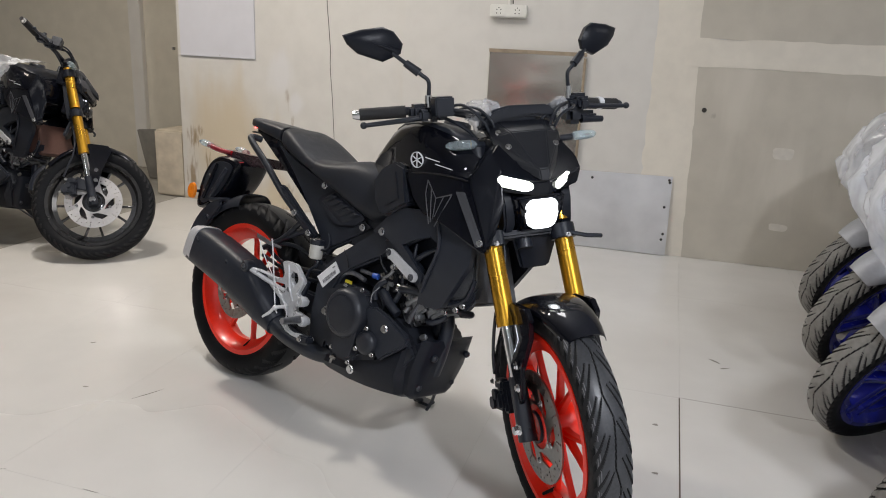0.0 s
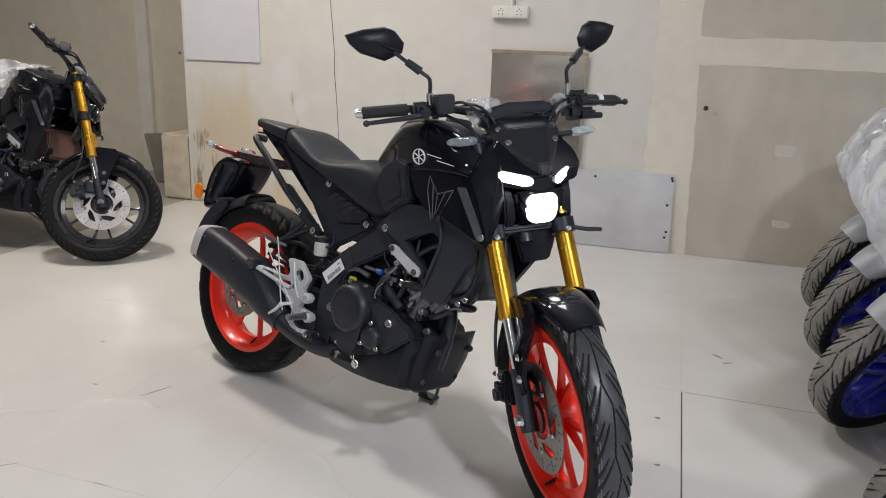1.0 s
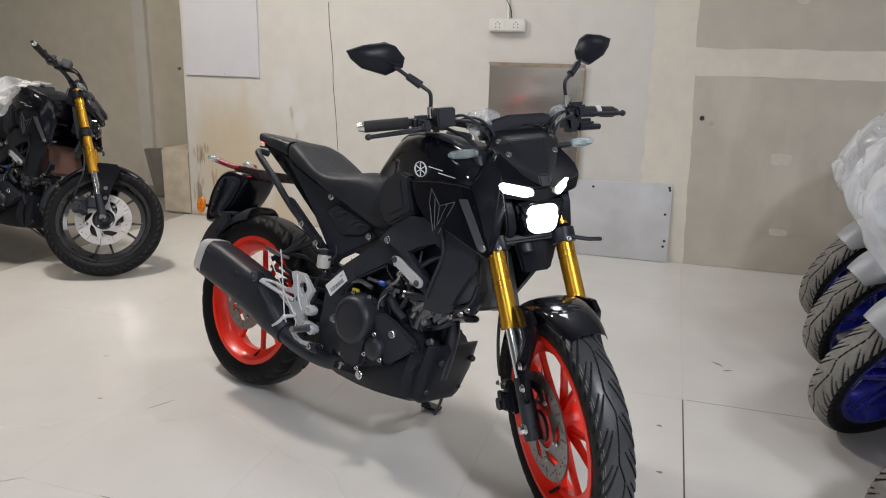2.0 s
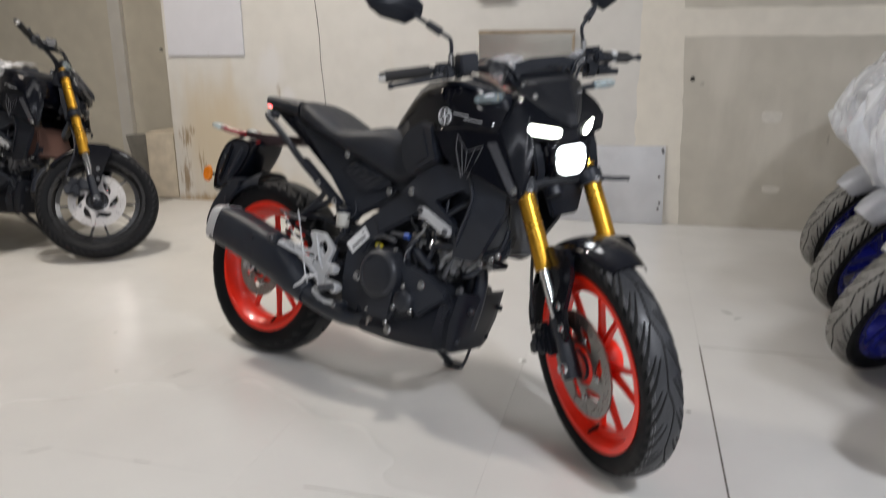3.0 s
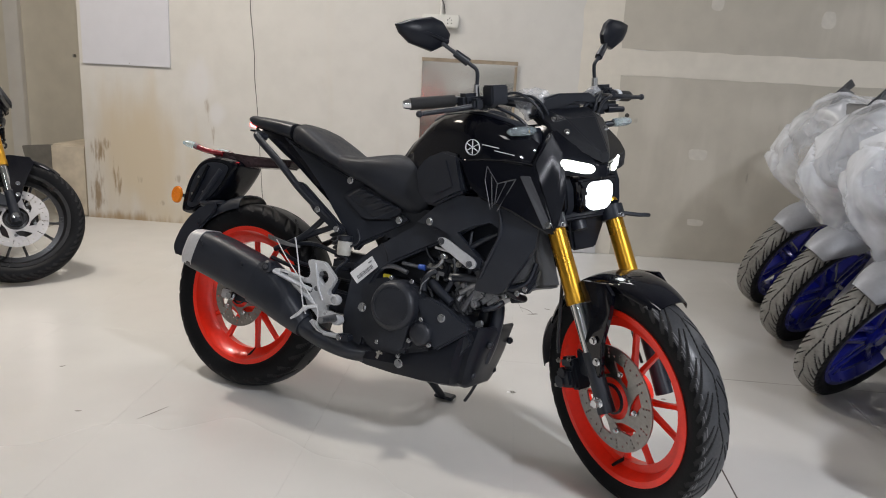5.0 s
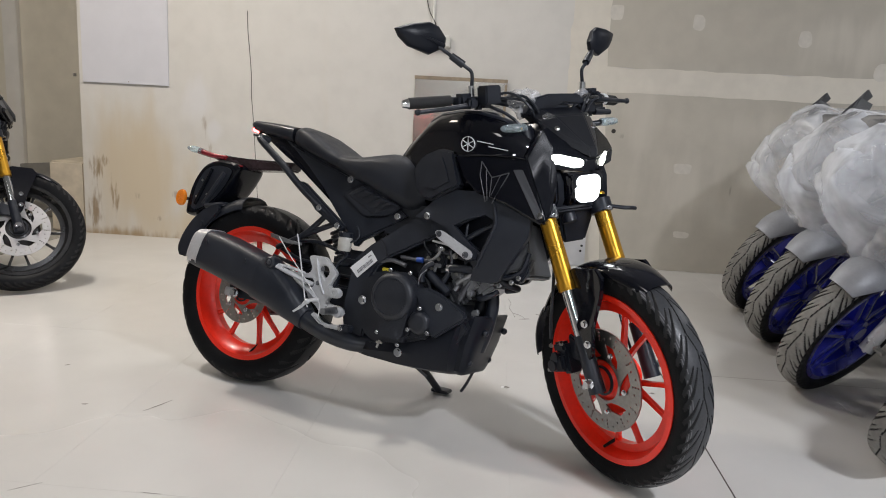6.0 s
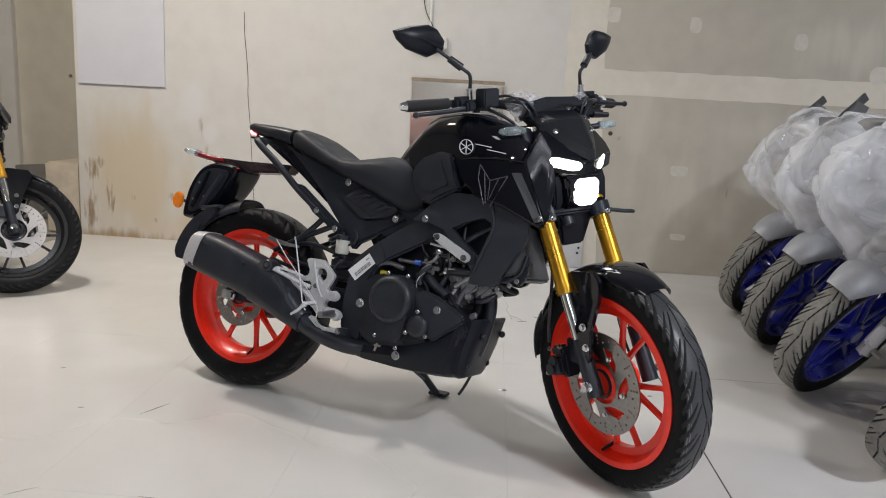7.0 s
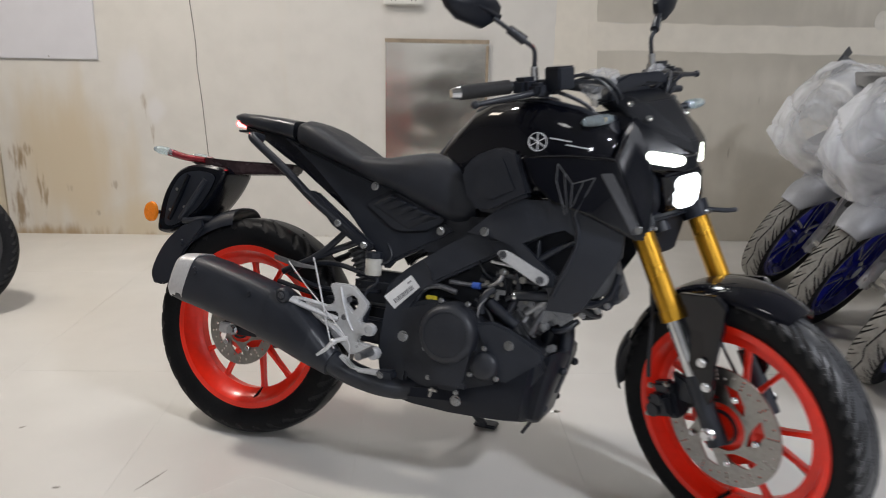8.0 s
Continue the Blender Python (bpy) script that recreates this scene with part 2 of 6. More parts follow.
def bolt(place, radius=0.007, height=0.006, way=(0, -1, 0)):
    """A hexagon bolt head with its washer."""
    bm = bmesh.new()
    turn = Vector(way).to_track_quat("Z", "Y").to_matrix().to_4x4()
    for r, h, n in ((radius * 1.35, height * 0.35, 16), (radius, height, 6)):
        made = bmesh.ops.create_cone(bm, cap_ends=True, segments=n, radius1=r, radius2=r * 0.92, depth=h)
        bmesh.ops.translate(bm, vec=(0, 0, h / 2 + (0 if n == 16 else height * 0.3)), verts=made["verts"])
    bmesh.ops.transform(bm, matrix=Matrix.Translation(place) @ turn, verts=bm.verts)
    return bm


def hull(points, bevel=0.004):
    """An angular solid round a set of corner points."""
    bm = bmesh.new()
    verts = [bm.verts.new(p) for p in points]
    made = bmesh.ops.convex_hull(bm, input=verts)
    bmesh.ops.delete(bm, geom=list({v for v in made["geom_interior"] + made["geom_unused"] if isinstance(v, bmesh.types.BMVert)}), context="VERTS")
    bmesh.ops.dissolve_limit(bm, angle_limit=radians(4), verts=bm.verts, edges=bm.edges)
    return bevelled(bm, bevel, 2, 12)


def ball(place, radius, n=10):
    bm = bmesh.new()
    bmesh.ops.create_uvsphere(bm, u_segments=n * 2, v_segments=n, radius=radius)
    bmesh.ops.translate(bm, vec=place, verts=bm.verts)
    return bm

# ---------------------------------------------------------------- wheels
SHARED = {}


def shared(name, key, build, mat, parent, matrix=None, label="", smooth=40.0):
    """A part whose mesh is built once and used by every like part."""
    if key not in SHARED:
        first = part(name, build(), mat, parent, label, matrix, smooth)
        SHARED[key] = first.data
        return first
    ob = new(name, SHARED[key])
    ob.parent = parent
    if matrix is not None:
        ob.matrix_basis = matrix
    if label:
        ob["label"] = label
    return ob


def tyre_mesh(outer, bead, half, pitches, slots, round_steps=540, across=40, zigzag=True):
    """A tyre with its tread cut into the surface: swept slots that taper from both shoulders, a wavy line along the middle, thin moulding lines."""
    crown = outer - bead
    rows = []
    for j in range(across + 1):
        s = -1 + 2 * j / across
        s = math.copysign(abs(s) ** 1.1, s)
        t = abs(s) / 0.74
        if t <= 1:
            y, r = math.copysign(half * math.sin(1.5 * t) / math.sin(1.5), s), outer - crown * 0.40 * t ** 2.2
        else:
            q = (t - 1) / (1 / 0.74 - 1)
            y, r = math.copysign(half * (1 + 0.02 * math.sin(math.pi * q) - 0.20 * q * q), s), outer - crown * (0.40 + 0.60 * q)
        rows.append((s, y, r))
    verts, faces, mats, cuts = [], [], [], []
    for i in range(round_steps):
        a = 2 * math.pi * i / round_steps
        u = i / round_steps * pitches
        for s, y, r in rows:
            cut = 0.0
            t = abs(s) / 0.74
            if 0.1 < t < 1.06:
                for shift, start, end, width, sweep in slots:
                    if start < t < end:
                        where = (u + shift - sweep * max(0.0, 1 - t) ** 1.5 + (0.0 if s > 0 else 0.35)) % 1.0
                        gap = min(where, 1 - where)
                        taper = min(1.0, 0.25 + 1.1 * (t - start) / (end - start), (end - t) / 0.08, (t - start) / 0.04)
                        cut = max(cut, max(0.0, min(1.0, (width * taper - gap) / 0.022)))
            if zigzag and t < 0.3:
                saw = (i / round_steps * 12) % 1.0
                wave = 0.09 * (saw / 0.68 * 2 - 1 if saw < 0.68 else 1 - (saw - 0.68) / 0.32 * 2)
                cut = max(cut, max(0.0, min(1.0, (0.026 - abs(s / 0.74 - wave)) / 0.016)))
            rr = r - 0.0045 * cut
            cuts.append(cut)
            verts.append((rr * math.cos(a), y, rr * math.sin(a)))
    n, dusty = across + 1, 0.56 if zigzag else 0.25
    fine = across > 60
    for i in range(round_steps):
        k = (i + 1) % round_steps
        for j in range(across):
            faces.append((i * n + j, i * n + j + 1, k * n + j + 1, k * n + j))
            deep = (cuts[i * n + j] + cuts[i * n + j + 1] + cuts[k * n + j + 1] + cuts[k * n + j]) / 4
            mid = abs(rows[j][0] + rows[j + 1][0]) / 2
            printed = fine and j in (19, 22, across - 20, across - 23) and (i // 9) % 7
            mats.append(2 if deep > 0.45 else 3 if printed else 1 if mid < dusty else 0)
    mesh = bpy.data.meshes.new("tyre")
    mesh.from_pydata(verts, [], faces)
    mesh.polygons.foreach_set("material_index", mats)
    bm = bmesh.new()
    bm.from_mesh(mesh)
    bpy.data.meshes.remove(mesh)
    return bm


def rim_mesh(half, lip=0.236):
    ring = [(lip, -half), (lip, -half + 0.007), (lip - 0.012, -half + 0.012), (lip - 0.02, -half + 0.03), (lip - 0.034, -0.012),
            (lip - 0.034, 0.012), (lip - 0.02, half - 0.03), (lip - 0.012, half - 0.012), (lip, half - 0.007), (lip, half),
            (lip - 0.016, half), (lip - 0.03, half - 0.03), (lip - 0.05, 0.014), (lip - 0.052, -0.014), (lip - 0.03, -half + 0.03), (lip - 0.016, -half)]
    return lathe(ring, 72, closed=True)


def spoke_mesh(lean):
    """One tapered cast spoke from the hub to the rim, leaning to one side."""
    rings = []
    for r, side, wide, deep in ((0.038, 0.0, 0.013, 0.030), (0.075, 0.008, 0.0105, 0.026), (0.12, 0.024, 0.0085, 0.021), (0.165, 0.042, 0.0085, 0.019), (0.196, 0.054, 0.012, 0.022)):
        x, y = side * lean, deep / 2
        rings.append([(x - wide, -y, r), (x - wide * 0.6, -y - 0.003, r), (x + wide * 0.6, -y - 0.003, r), (x + wide, -y, r),
                      (x + wide, y, r), (x + wide * 0.6, y + 0.003, r), (x - wide * 0.6, y + 0.003, r), (x - wide, y, r)])
    return loft(rings)


def disc_mesh(outer, inner, holes, petals):
    """A drilled brake disc with slots between the friction ring and the carrier."""
    def loop(cx, cz, r, n):
        return [(cx + r * math.cos(2 * math.pi * k / n), 0, cz + r * math.sin(2 * math.pi * k / n)) for k in range(n)]
    gaps = [loop(0, 0, inner, 36)]
    for k in range(holes):
        a = 2 * math.pi * k / holes
        for r in (outer - 0.009, outer - 0.019, outer - 0.029) if k % 3 == 0 else ((outer - 0.014,) if k % 3 == 1 else (outer - 0.024,)):
            gaps.append(loop(r * math.cos(a), r * math.sin(a), 0.0034, 7))
    for k in range(petals):
        a0 = 2 * math.pi * k / petals
        ra, rb = outer * 0.47, outer * 0.74
        slot = [(a0, ra), (a0 + 0.40, ra * 0.97), (a0 + 0.66, ra * 1.15), (a0 + 0.84, rb * 0.93), (a0 + 0.86, rb), (a0 + 0.55, rb), (a0 + 0.22, (ra + rb) / 2)]
        gaps.append([(r * math.cos(a), 0, r * math.sin(a)) for a, r in slot])
    return prism(loop(0, 0, outer, 90), (0, 0.0045, 0), 0, gaps)


MOULD_LINE = material("pale_moulding_line", (0.16, 0.16, 0.17), 0.6)
GROOVE = material("tread_groove_rubber", (0.012, 0.012, 0.013), 0.85, 0, 0.1, 100)
PALE_SLOTS = ((0.0, 0.14, 1.02, 0.13, 1.7), (0.5, 0.36, 1.02, 0.12, 1.5))
FRONT_SLOTS = ((0.0, 0.14, 1.02, 0.15, 1.6), (0.5, 0.30, 1.02, 0.135, 1.4))
REAR_SLOTS = ((0.0, 0.08, 0.94, 0.11, 0.9), (0.5, 0.42, 1.0, 0.095, 0.7))


def wheel(name, bike, place, outer, half, rim_half, paint, tyre_key, spin=0.0, label="", disc=0.141, disc_y=-0.07, disc_mat=None, wide=1.0):
    """A cast wheel: the rim carries tyre, ten spokes in pairs, hub, disc and valve."""
    base = place @ pose(0, 0, 0, 0, spin, 0)
    rim = shared(name, ("rim", rim_half, paint.name), lambda: rim_mesh(rim_half), paint, bike, base, label)
    shared("tyre", ("tyre", tyre_key), lambda: tyre_mesh(outer, 0.234, half, 30 if tyre_key == "pale_front" else 24 if tyre_key != "rear" else 17, REAR_SLOTS if tyre_key == "rear" else PALE_SLOTS if tyre_key == "pale_front" else FRONT_SLOTS, *((1160, 84) if tyre_key == "fine_front" else (960, 60) if tyre_key == "pale_front" else (640, 46)), tyre_key != "rear"),
           [RUBBER, PALE_RUBBER if tyre_key == "pale_front" else TREAD_RUBBER if tyre_key == "fine_front" else RUBBER if tyre_key == "front" else WORN_RUBBER, GROOVE, MOULD_LINE], rim, label="black rubber tyre with slanting tread slots")
    for k in range(5):
        for lean in (-1, 1):
            shared("spoke", ("spoke", lean, paint.name), lambda: spoke_mesh(lean), paint, rim, pose(0, 0, 0, 0, 72 * k + 3.5 * lean, 0) @ Matrix.Diagonal((wide, wide, 1, 1)))
    shared("hub", ("hub", paint.name), lambda: lathe([(0, -0.052), (0.03, -0.052), (0.034, -0.045), (0.05, -0.04), (0.053, -0.02), (0.046, 0), (0.053, 0.02), (0.05, 0.04), (0.034, 0.045), (0.03, 0.052), (0, 0.052)], 32), paint, rim)
    shared("brake_disc", ("disc", disc, disc_mat.name if disc_mat else ""), lambda: disc_mesh(disc, disc * 0.40, 36 if disc > 0.12 else 27, 6), disc_mat or STEEL, rim, pose(0, disc_y, 0), "drilled steel brake disc")
    shared("disc_carrier", ("carrier", disc, paint.name), lambda: lathe([(0.02, -0.012), (disc * 0.26, -0.012), (disc * 0.30, -0.004), (disc * 0.62, 0.006), (disc * 0.68, 0.012), (disc * 0.55, 0.02), (0.02, 0.02)], 40, closed=True), paint, rim, pose(0, disc_y + 0.012, 0) @ Matrix.Diagonal((1, 1 if disc_y < 0 else -1, 1, 1)))
    shared("sensor_ring", ("sensor", disc), lambda: lathe([(disc * 0.25, 0.003), (disc * 0.29, 0.003), (disc * 0.29, -0.003), (disc * 0.25, -0.003)], 40, closed=True), SATIN_BLACK, rim, pose(0, disc_y - 0.004, 0), "black sensor ring")
    for k in range(5):
        shared("disc_bolt", ("disc_bolt",), lambda: bolt((0, 0, 0), 0.006, 0.005), CHROME, rim, pose(disc * 0.6 * math.cos(1.256 * k + 0.3), disc_y - 0.004, disc * 0.6 * math.sin(1.256 * k + 0.3)))
    shared("valve", ("valve",), lambda: tube([(0, 0, 0), (0, -0.012, -0.02), (0, -0.02, -0.036)], (0.005, 0.004), 8), RUBBER, rim, pose(0.07, -0.01, -0.172, 0, 22, 0))
    return rim


# ---------------------------------------------------------------- the naked motorcycle
RAKE, HEAD = radians(25.5), Vector((1.413, 0, 0))


def steering(degrees):
    way = Vector((-math.sin(RAKE), 0, math.cos(RAKE)))
    return Matrix.Translation(HEAD) @ Matrix.Rotation(radians(degrees), 4, way) @ Matrix.Translation(-HEAD)


def fork_at(z, y):
    return (1.343 - (z - 0.302) * 0.462, y, z)


def naked_motorcycle(matrix, turn, paint, label, lit=False, mirrors=True, disc_mat=None, radiator=GREEN_GREY, wrapped=False):
    bike = thing("motorcycle", matrix, label, "motorcycle", "naked motorcycles in the showroom")

    def p(name, bm, mat, parent=bike, note="", m=None, smooth=40.0):
        return part(name, bm, mat, parent, note, m, smooth)

    turned = steering(turn)

    upper = turned @ Matrix.Translation((0, 0.03, 0))

    def f(name, bm, mat, note="", smooth=40.0):
        low = name.startswith(("fork", "dust", "axle", "clamp", "yoke", "steering", "front_", "brake_hose", "speed", "lower_", "reflector"))
        return part(name, bm, mat, bike, note, turned if low else upper, smooth)

    # wheels
    wheel("front_wheel", bike, turned @ Matrix.Translation((1.343, -0.016, 0.302)), 0.3015, 0.047, 0.042, paint, "fine_front" if lit else "front", 22, disc_y=-0.054, disc_mat=disc_mat, wide=0.68)
    wheel("rear_wheel", bike, Matrix.Translation((0, 0, 0.314)), 0.314, 0.067, 0.055, paint, "rear", 8, disc=0.105, disc_y=-0.078, disc_mat=disc_mat, wide=0.75)

    # forks, clamps, front brake
    for side in (-1, 1):
        y = 0.1 * side
        fork = f("fork_tube", tube([fork_at(0.545, y), fork_at(0.72, y)], 0.0245, 20, False), GOLD, "gold anodised fork tube")
        f("fork_tube_upper", tube([fork_at(0.765, y), fork_at(0.97, y)], 0.0245, 20, False), GOLD, "gold anodised fork tube")
        f("fork_slider", tube([fork_at(0.36, y), fork_at(0.56, y)], 0.0175, 18, False), CHROME, "polished fork slider")
        f("dust_seal", tube([fork_at(0.535, y), fork_at(0.558, y)], 0.0265, 20, False), GOLD)
        foot = join(tube([fork_at(0.275, y), fork_at(0.33, y), fork_at(0.42, y)], (0.024, 0.021), 14, False), box((0.042, 0.030, 0.052), (1.343, y, 0.302), 0.012))
        f("fork_foot", foot, SATIN_BLACK)
        f("axle_bolt", bolt((1.343, y + 0.018 * side, 0.302), 0.0125, 0.012, (0, side, 0)), CHROME)
        for z in (0.738, 0.94):
            f("fork_clamp", tube([fork_at(z - 0.017, y), fork_at(z + 0.017, y)], 0.033, 18, False), NOSE_AND_SHADE_BLACK)
        f("clamp_bolt", bolt((fork_at(0.738, y)[0] + 0.034, y, 0.738), 0.005, 0.008, (1, 0, 0)), CHROME)
    for z in (0.738, 0.94):
        x = fork_at(z, 0)[0]
        f("yoke", box((0.05, 0.17, 0.02), (x - 0.02, 0, z), 0.006, Matrix.Rotation(-RAKE, 3, "Y")), NOSE_AND_SHADE_BLACK)
    f("steering_stem", tube([(fork_at(0.70, 0)[0] - 0.035, 0, 0.70), (fork_at(1.0, 0)[0] - 0.035, 0, 1.0)], 0.022, 16, False), SATIN_BLACK)
    f("lower_bracket", tube([(1.16, 0.10, 0.742), (1.195, 0.14, 0.735), (1.20, 0.165, 0.732), (1.195, 0.185, 0.728)], 0.006, 8), SATIN_BLACK)
    caliper = join(box((0.062, 0.038, 0.052), (1.215, -0.112, 0.325), 0.008, Matrix.Rotation(radians(-18), 3, "Y")), box((0.05, 0.03, 0.03), (1.222, -0.112, 0.372), 0.007, Matrix.Rotation(radians(-18), 3, "Y")),
                   box((0.035, 0.05, 0.075), (1.235, -0.092, 0.335), 0.007, Matrix.Rotation(radians(-18), 3, "Y")), tube([(1.205, -0.128, 0.315), (1.205, -0.138, 0.315)], 0.017, 16, False), tube([(1.214, -0.128, 0.343), (1.214, -0.136, 0.343)], 0.014, 16, False),
                   sheet_xz([(1.23, 0.41), (1.30, 0.39), (1.31, 0.345), (1.24, 0.34)], -0.10, 0.015, 0.005))
    cal = f("front_caliper", caliper, SATIN_BLACK, "black brake caliper")
    for x, z in ((1.196, 0.372), (1.188, 0.298), (1.24, 0.39)):
        p("caliper_bolt", bolt((x, -0.129, z), 0.0055, 0.005), STEEL, cal)
    f("brake_hose", tube([(1.18, -0.118, 0.385), (1.185, -0.122, 0.44), (1.19, -0.118, 0.52), (1.17, -0.095, 0.60), (1.13, -0.06, 0.68), (1.06, -0.05, 0.80), (1.0, -0.08, 0.98), (0.93, -0.17, 1.05)], 0.0048, 8), SATIN_BLACK)
    f("speed_sensor_wire", tube([(1.225, 0.108, 0.50), (1.205, 0.114, 0.45), (1.22, 0.112, 0.40), (1.28, 0.09, 0.34)], 0.004, 8), SATIN_BLACK)

    # front mudguard: a curved hood over the tyre with side stays
    def hood(a0, a1, steps, radius, half, drop, point=0.0):
        rings = []
        for i in range(steps + 1):
            t = i / steps
            a = radians(a0 + (a1 - a0) * t)
            h = half * (1 - point * max(0.0, (t - 0.62) / 0.38) ** 1.6)
            ring = []
            for k in range(15):
                s = -1 + k / 7
                r = radius - drop * abs(s) ** 2.6 + 0.010 * math.sin(t * math.pi)
                ring.append((1.343 + r * math.cos(a), h * math.sin(s * 1.35) / math.sin(1.35), 0.302 + r * math.sin(a)))
            rings.append(ring)
        top = loft(rings, False)
        faces = top.faces[:]
        grown = bmesh.ops.extrude_face_region(top, geom=faces)
        for v in [v for v in grown["geom"] if isinstance(v, bmesh.types.BMVert)]:
            way = Vector((v.co.x - 1.343, 0, v.co.z - 0.302)).normalized()
            v.co -= way * 0.004
        return top
    guard = f("front_mudguard", hood(152, 64, 26, 0.313, 0.074, 0.028, 0.32), GLOSS_BLACK, "glossy black front mudguard")
    p("mudguard_flap", hood(183, 155, 10, 0.326, 0.066, 0.028), SATIN_BLACK, guard)
    for side in (-1, 1):
        stay = [(1.18, 0.560), (1.248, 0.60), (1.335, 0.612), (1.362, 0.588), (1.352, 0.538), (1.345, 0.455), (1.344, 0.385), (1.33, 0.352), (1.30, 0.385), (1.272, 0.45), (1.245, 0.50), (1.19, 0.525)]
        st = p("mudguard_stay", prism([(x, side * (0.112 if z < 0.5 else 0.094), z) for x, z in stay], (0, -0.014 * side, 0), 0.002), GLOSS_BLACK, guard)
        for x, z in ((1.318, 0.462), (1.33, 0.408)):
            p("stay_bolt", bolt((x, side * 0.113, z), 0.0085, 0.006, (0, side, 0)), CHROME, guard)

    # handlebar, levers, switches, mirrors
    f("handlebar", tube([(0.845, -0.395, 1.056), (0.875, -0.275, 1.06), (0.93, -0.16, 1.055), (0.985, -0.07, 1.03), (1.0, 0, 1.025), (0.985, 0.07, 1.03), (0.93, 0.16, 1.055), (0.875, 0.275, 1.05), (0.845, 0.395, 1.035)], 0.0115, 12), SATIN_BLACK)
    f("handlebar_clamp", box((0.05, 0.11, 0.045), (1.0, 0, 1.02), 0.008), SATIN_BLACK)
    for side, z0, z1 in ((-1, 1.057, 1.059), (1, 1.034, 1.046)):
        a, b = Vector((0.846, 0.392 * side, z0)), Vector((0.877, 0.27 * side, z1))
        f("handlebar_grip", tube([a.lerp(b, k / 24) for k in range(25)], 0.0168, 18, False), GRIP_RUBBER)
        out = (a - b).normalized()
        f("bar_end", tube([a, a + out * 0.012, a + out * 0.02], (0.0155, 0.010), 16, False), CHROME if side < 0 else SATIN_BLACK, "bar end weight")
        f("switch_housing", join(box((0.05, 0.05, 0.045), (0.90, 0.24 * side, 1.056), 0.01), box((0.035, 0.03, 0.03), (0.925, 0.205 * side, 1.045), 0.008)), SATIN_BLACK)
        f("lever_perch", box((0.06, 0.03, 0.03), (0.925, 0.235 * side, 1.05), 0.007), SATIN_BLACK)
        f("lever", join(tube([(0.935, 0.235 * side, 1.045), (0.93, 0.285 * side, 1.04), (0.912, 0.345 * side, 1.035), (0.905, 0.39 * side, 1.032)], (0.0085, 0.006), 10), ball((0.905, 0.395 * side, 1.032), 0.0095)), SATIN_BLACK)
        f("mirror_mount", tube([(0.90, 0.21 * side, 1.06), (0.90, 0.21 * side, 1.10)], (0.011, 0.009), 12, False), CHROME if mirrors else SATIN_BLACK)
        if mirrors:
            lead = f("mirror_stem", tube([(0.90, 0.21 * side, 1.09), (0.90, 0.207 * side, 1.135), (0.895, 0.225 * side, 1.155), (0.88, 0.26 * side, 1.185), (0.862, 0.293 * side, 1.215)], 0.0055, 10), SATIN_BLACK)
            p("stem_sleeve", tube([(0.893, 0.23 * side, 1.160), (0.878, 0.263 * side, 1.188)], (0.012, 0.0105), 12, False), SATIN_BLACK, lead)
            dz = 0.0 if side < 0 else -0.012
            shape = [(0.424, 1.268), (0.374, 1.280), (0.312, 1.285), (0.282, 1.272), (0.258, 1.238), (0.266, 1.212), (0.318, 1.193), (0.386, 1.218), (0.414, 1.245)]
            skew, squeeze = (0.03, 1.0) if side < 0 else (-0.30, 0.84)
            shape = [(0.338 + (y - 0.338) * squeeze - (0.012 if side > 0 else 0), z) for y, z in shape]

            def face(k, x):
                return [(x + skew * (y - 0.338) * k, side * (0.338 + (y - 0.338) * k), 1.242 + dz + (z - 1.242) * k) for y, z in shape]
            head = loft([face(0.90, 0.835), face(0.98, 0.838), face(1.0, 0.845), face(0.97, 0.855), face(0.84, 0.862), face(0.30, 0.869)])
            bevelled(head, 0.003, 2, 50)
            mirror = f("mirror_housing", head, NOSE_AND_SHADE_BLACK, "angular black mirror")
            p("mirror_glass", prism(face(0.86, 0.834), (-0.002, 0, 0), 0), CHROME, mirror)
            if side < 0:
                p("mirror_rib", tube([(0.862, side * 0.275, 1.216 + dz), (0.868, side * 0.335, 1.240 + dz), (0.858, side * 0.395, 1.262 + dz)], (0.007, 0.002), 8), NOSE_AND_SHADE_BLACK, mirror)
    if lit:
        f("grip_tape", tube([(0.862, 0.335, 1.041), (0.866, 0.318, 1.0425)], 0.0185, 16, False), LABEL_WHITE, "white tape on the grip")
        film = ball((0.965, 0.15, 1.05), 0.022, 14)
        for v in film.verts:
            v.co += (v.co - Vector((0.965, 0.15, 1.05))) * (0.5 * noise.noise(v.co * 30) + 0.5 * (0.4 - abs(noise.noise(v.co * 55))))
        f("plastic_film", film, PLASTIC, "clear film round the switches")
        f("horn_switch", join(box((0.06, 0.055, 0.082), (0.90, 0.222, 1.032), 0.014), box((0.04, 0.06, 0.03), (0.905, 0.262, 1.012), 0.010), tube([(0.92, 0.24, 1.005), (0.915, 0.31, 1.0)], (0.012, 0.009), 12, False), box((0.03, 0.02, 0.03), (0.93, 0.22, 1.055), 0.008)), SATIN_BLACK)
    for k, y in enumerate((-0.15, -0.12, 0.13, 0.16)):
        f("control_cable", tube([(0.925, y * 1.3, 1.05), (1.0 + 0.01 * k, y, 1.075 - 0.008 * k), (1.045, y * 0.7, 1.03), (1.04, y * 0.5, 0.96)], 0.004, 8), SATIN_BLACK)
    f("brake_reservoir", join(box((0.05, 0.052, 0.052), (0.963, -0.19, 1.072), 0.004), box((0.045, 0.03, 0.03), (0.935, -0.19, 1.05), 0.006)), SATIN_BLACK, "square black brake fluid reservoir")
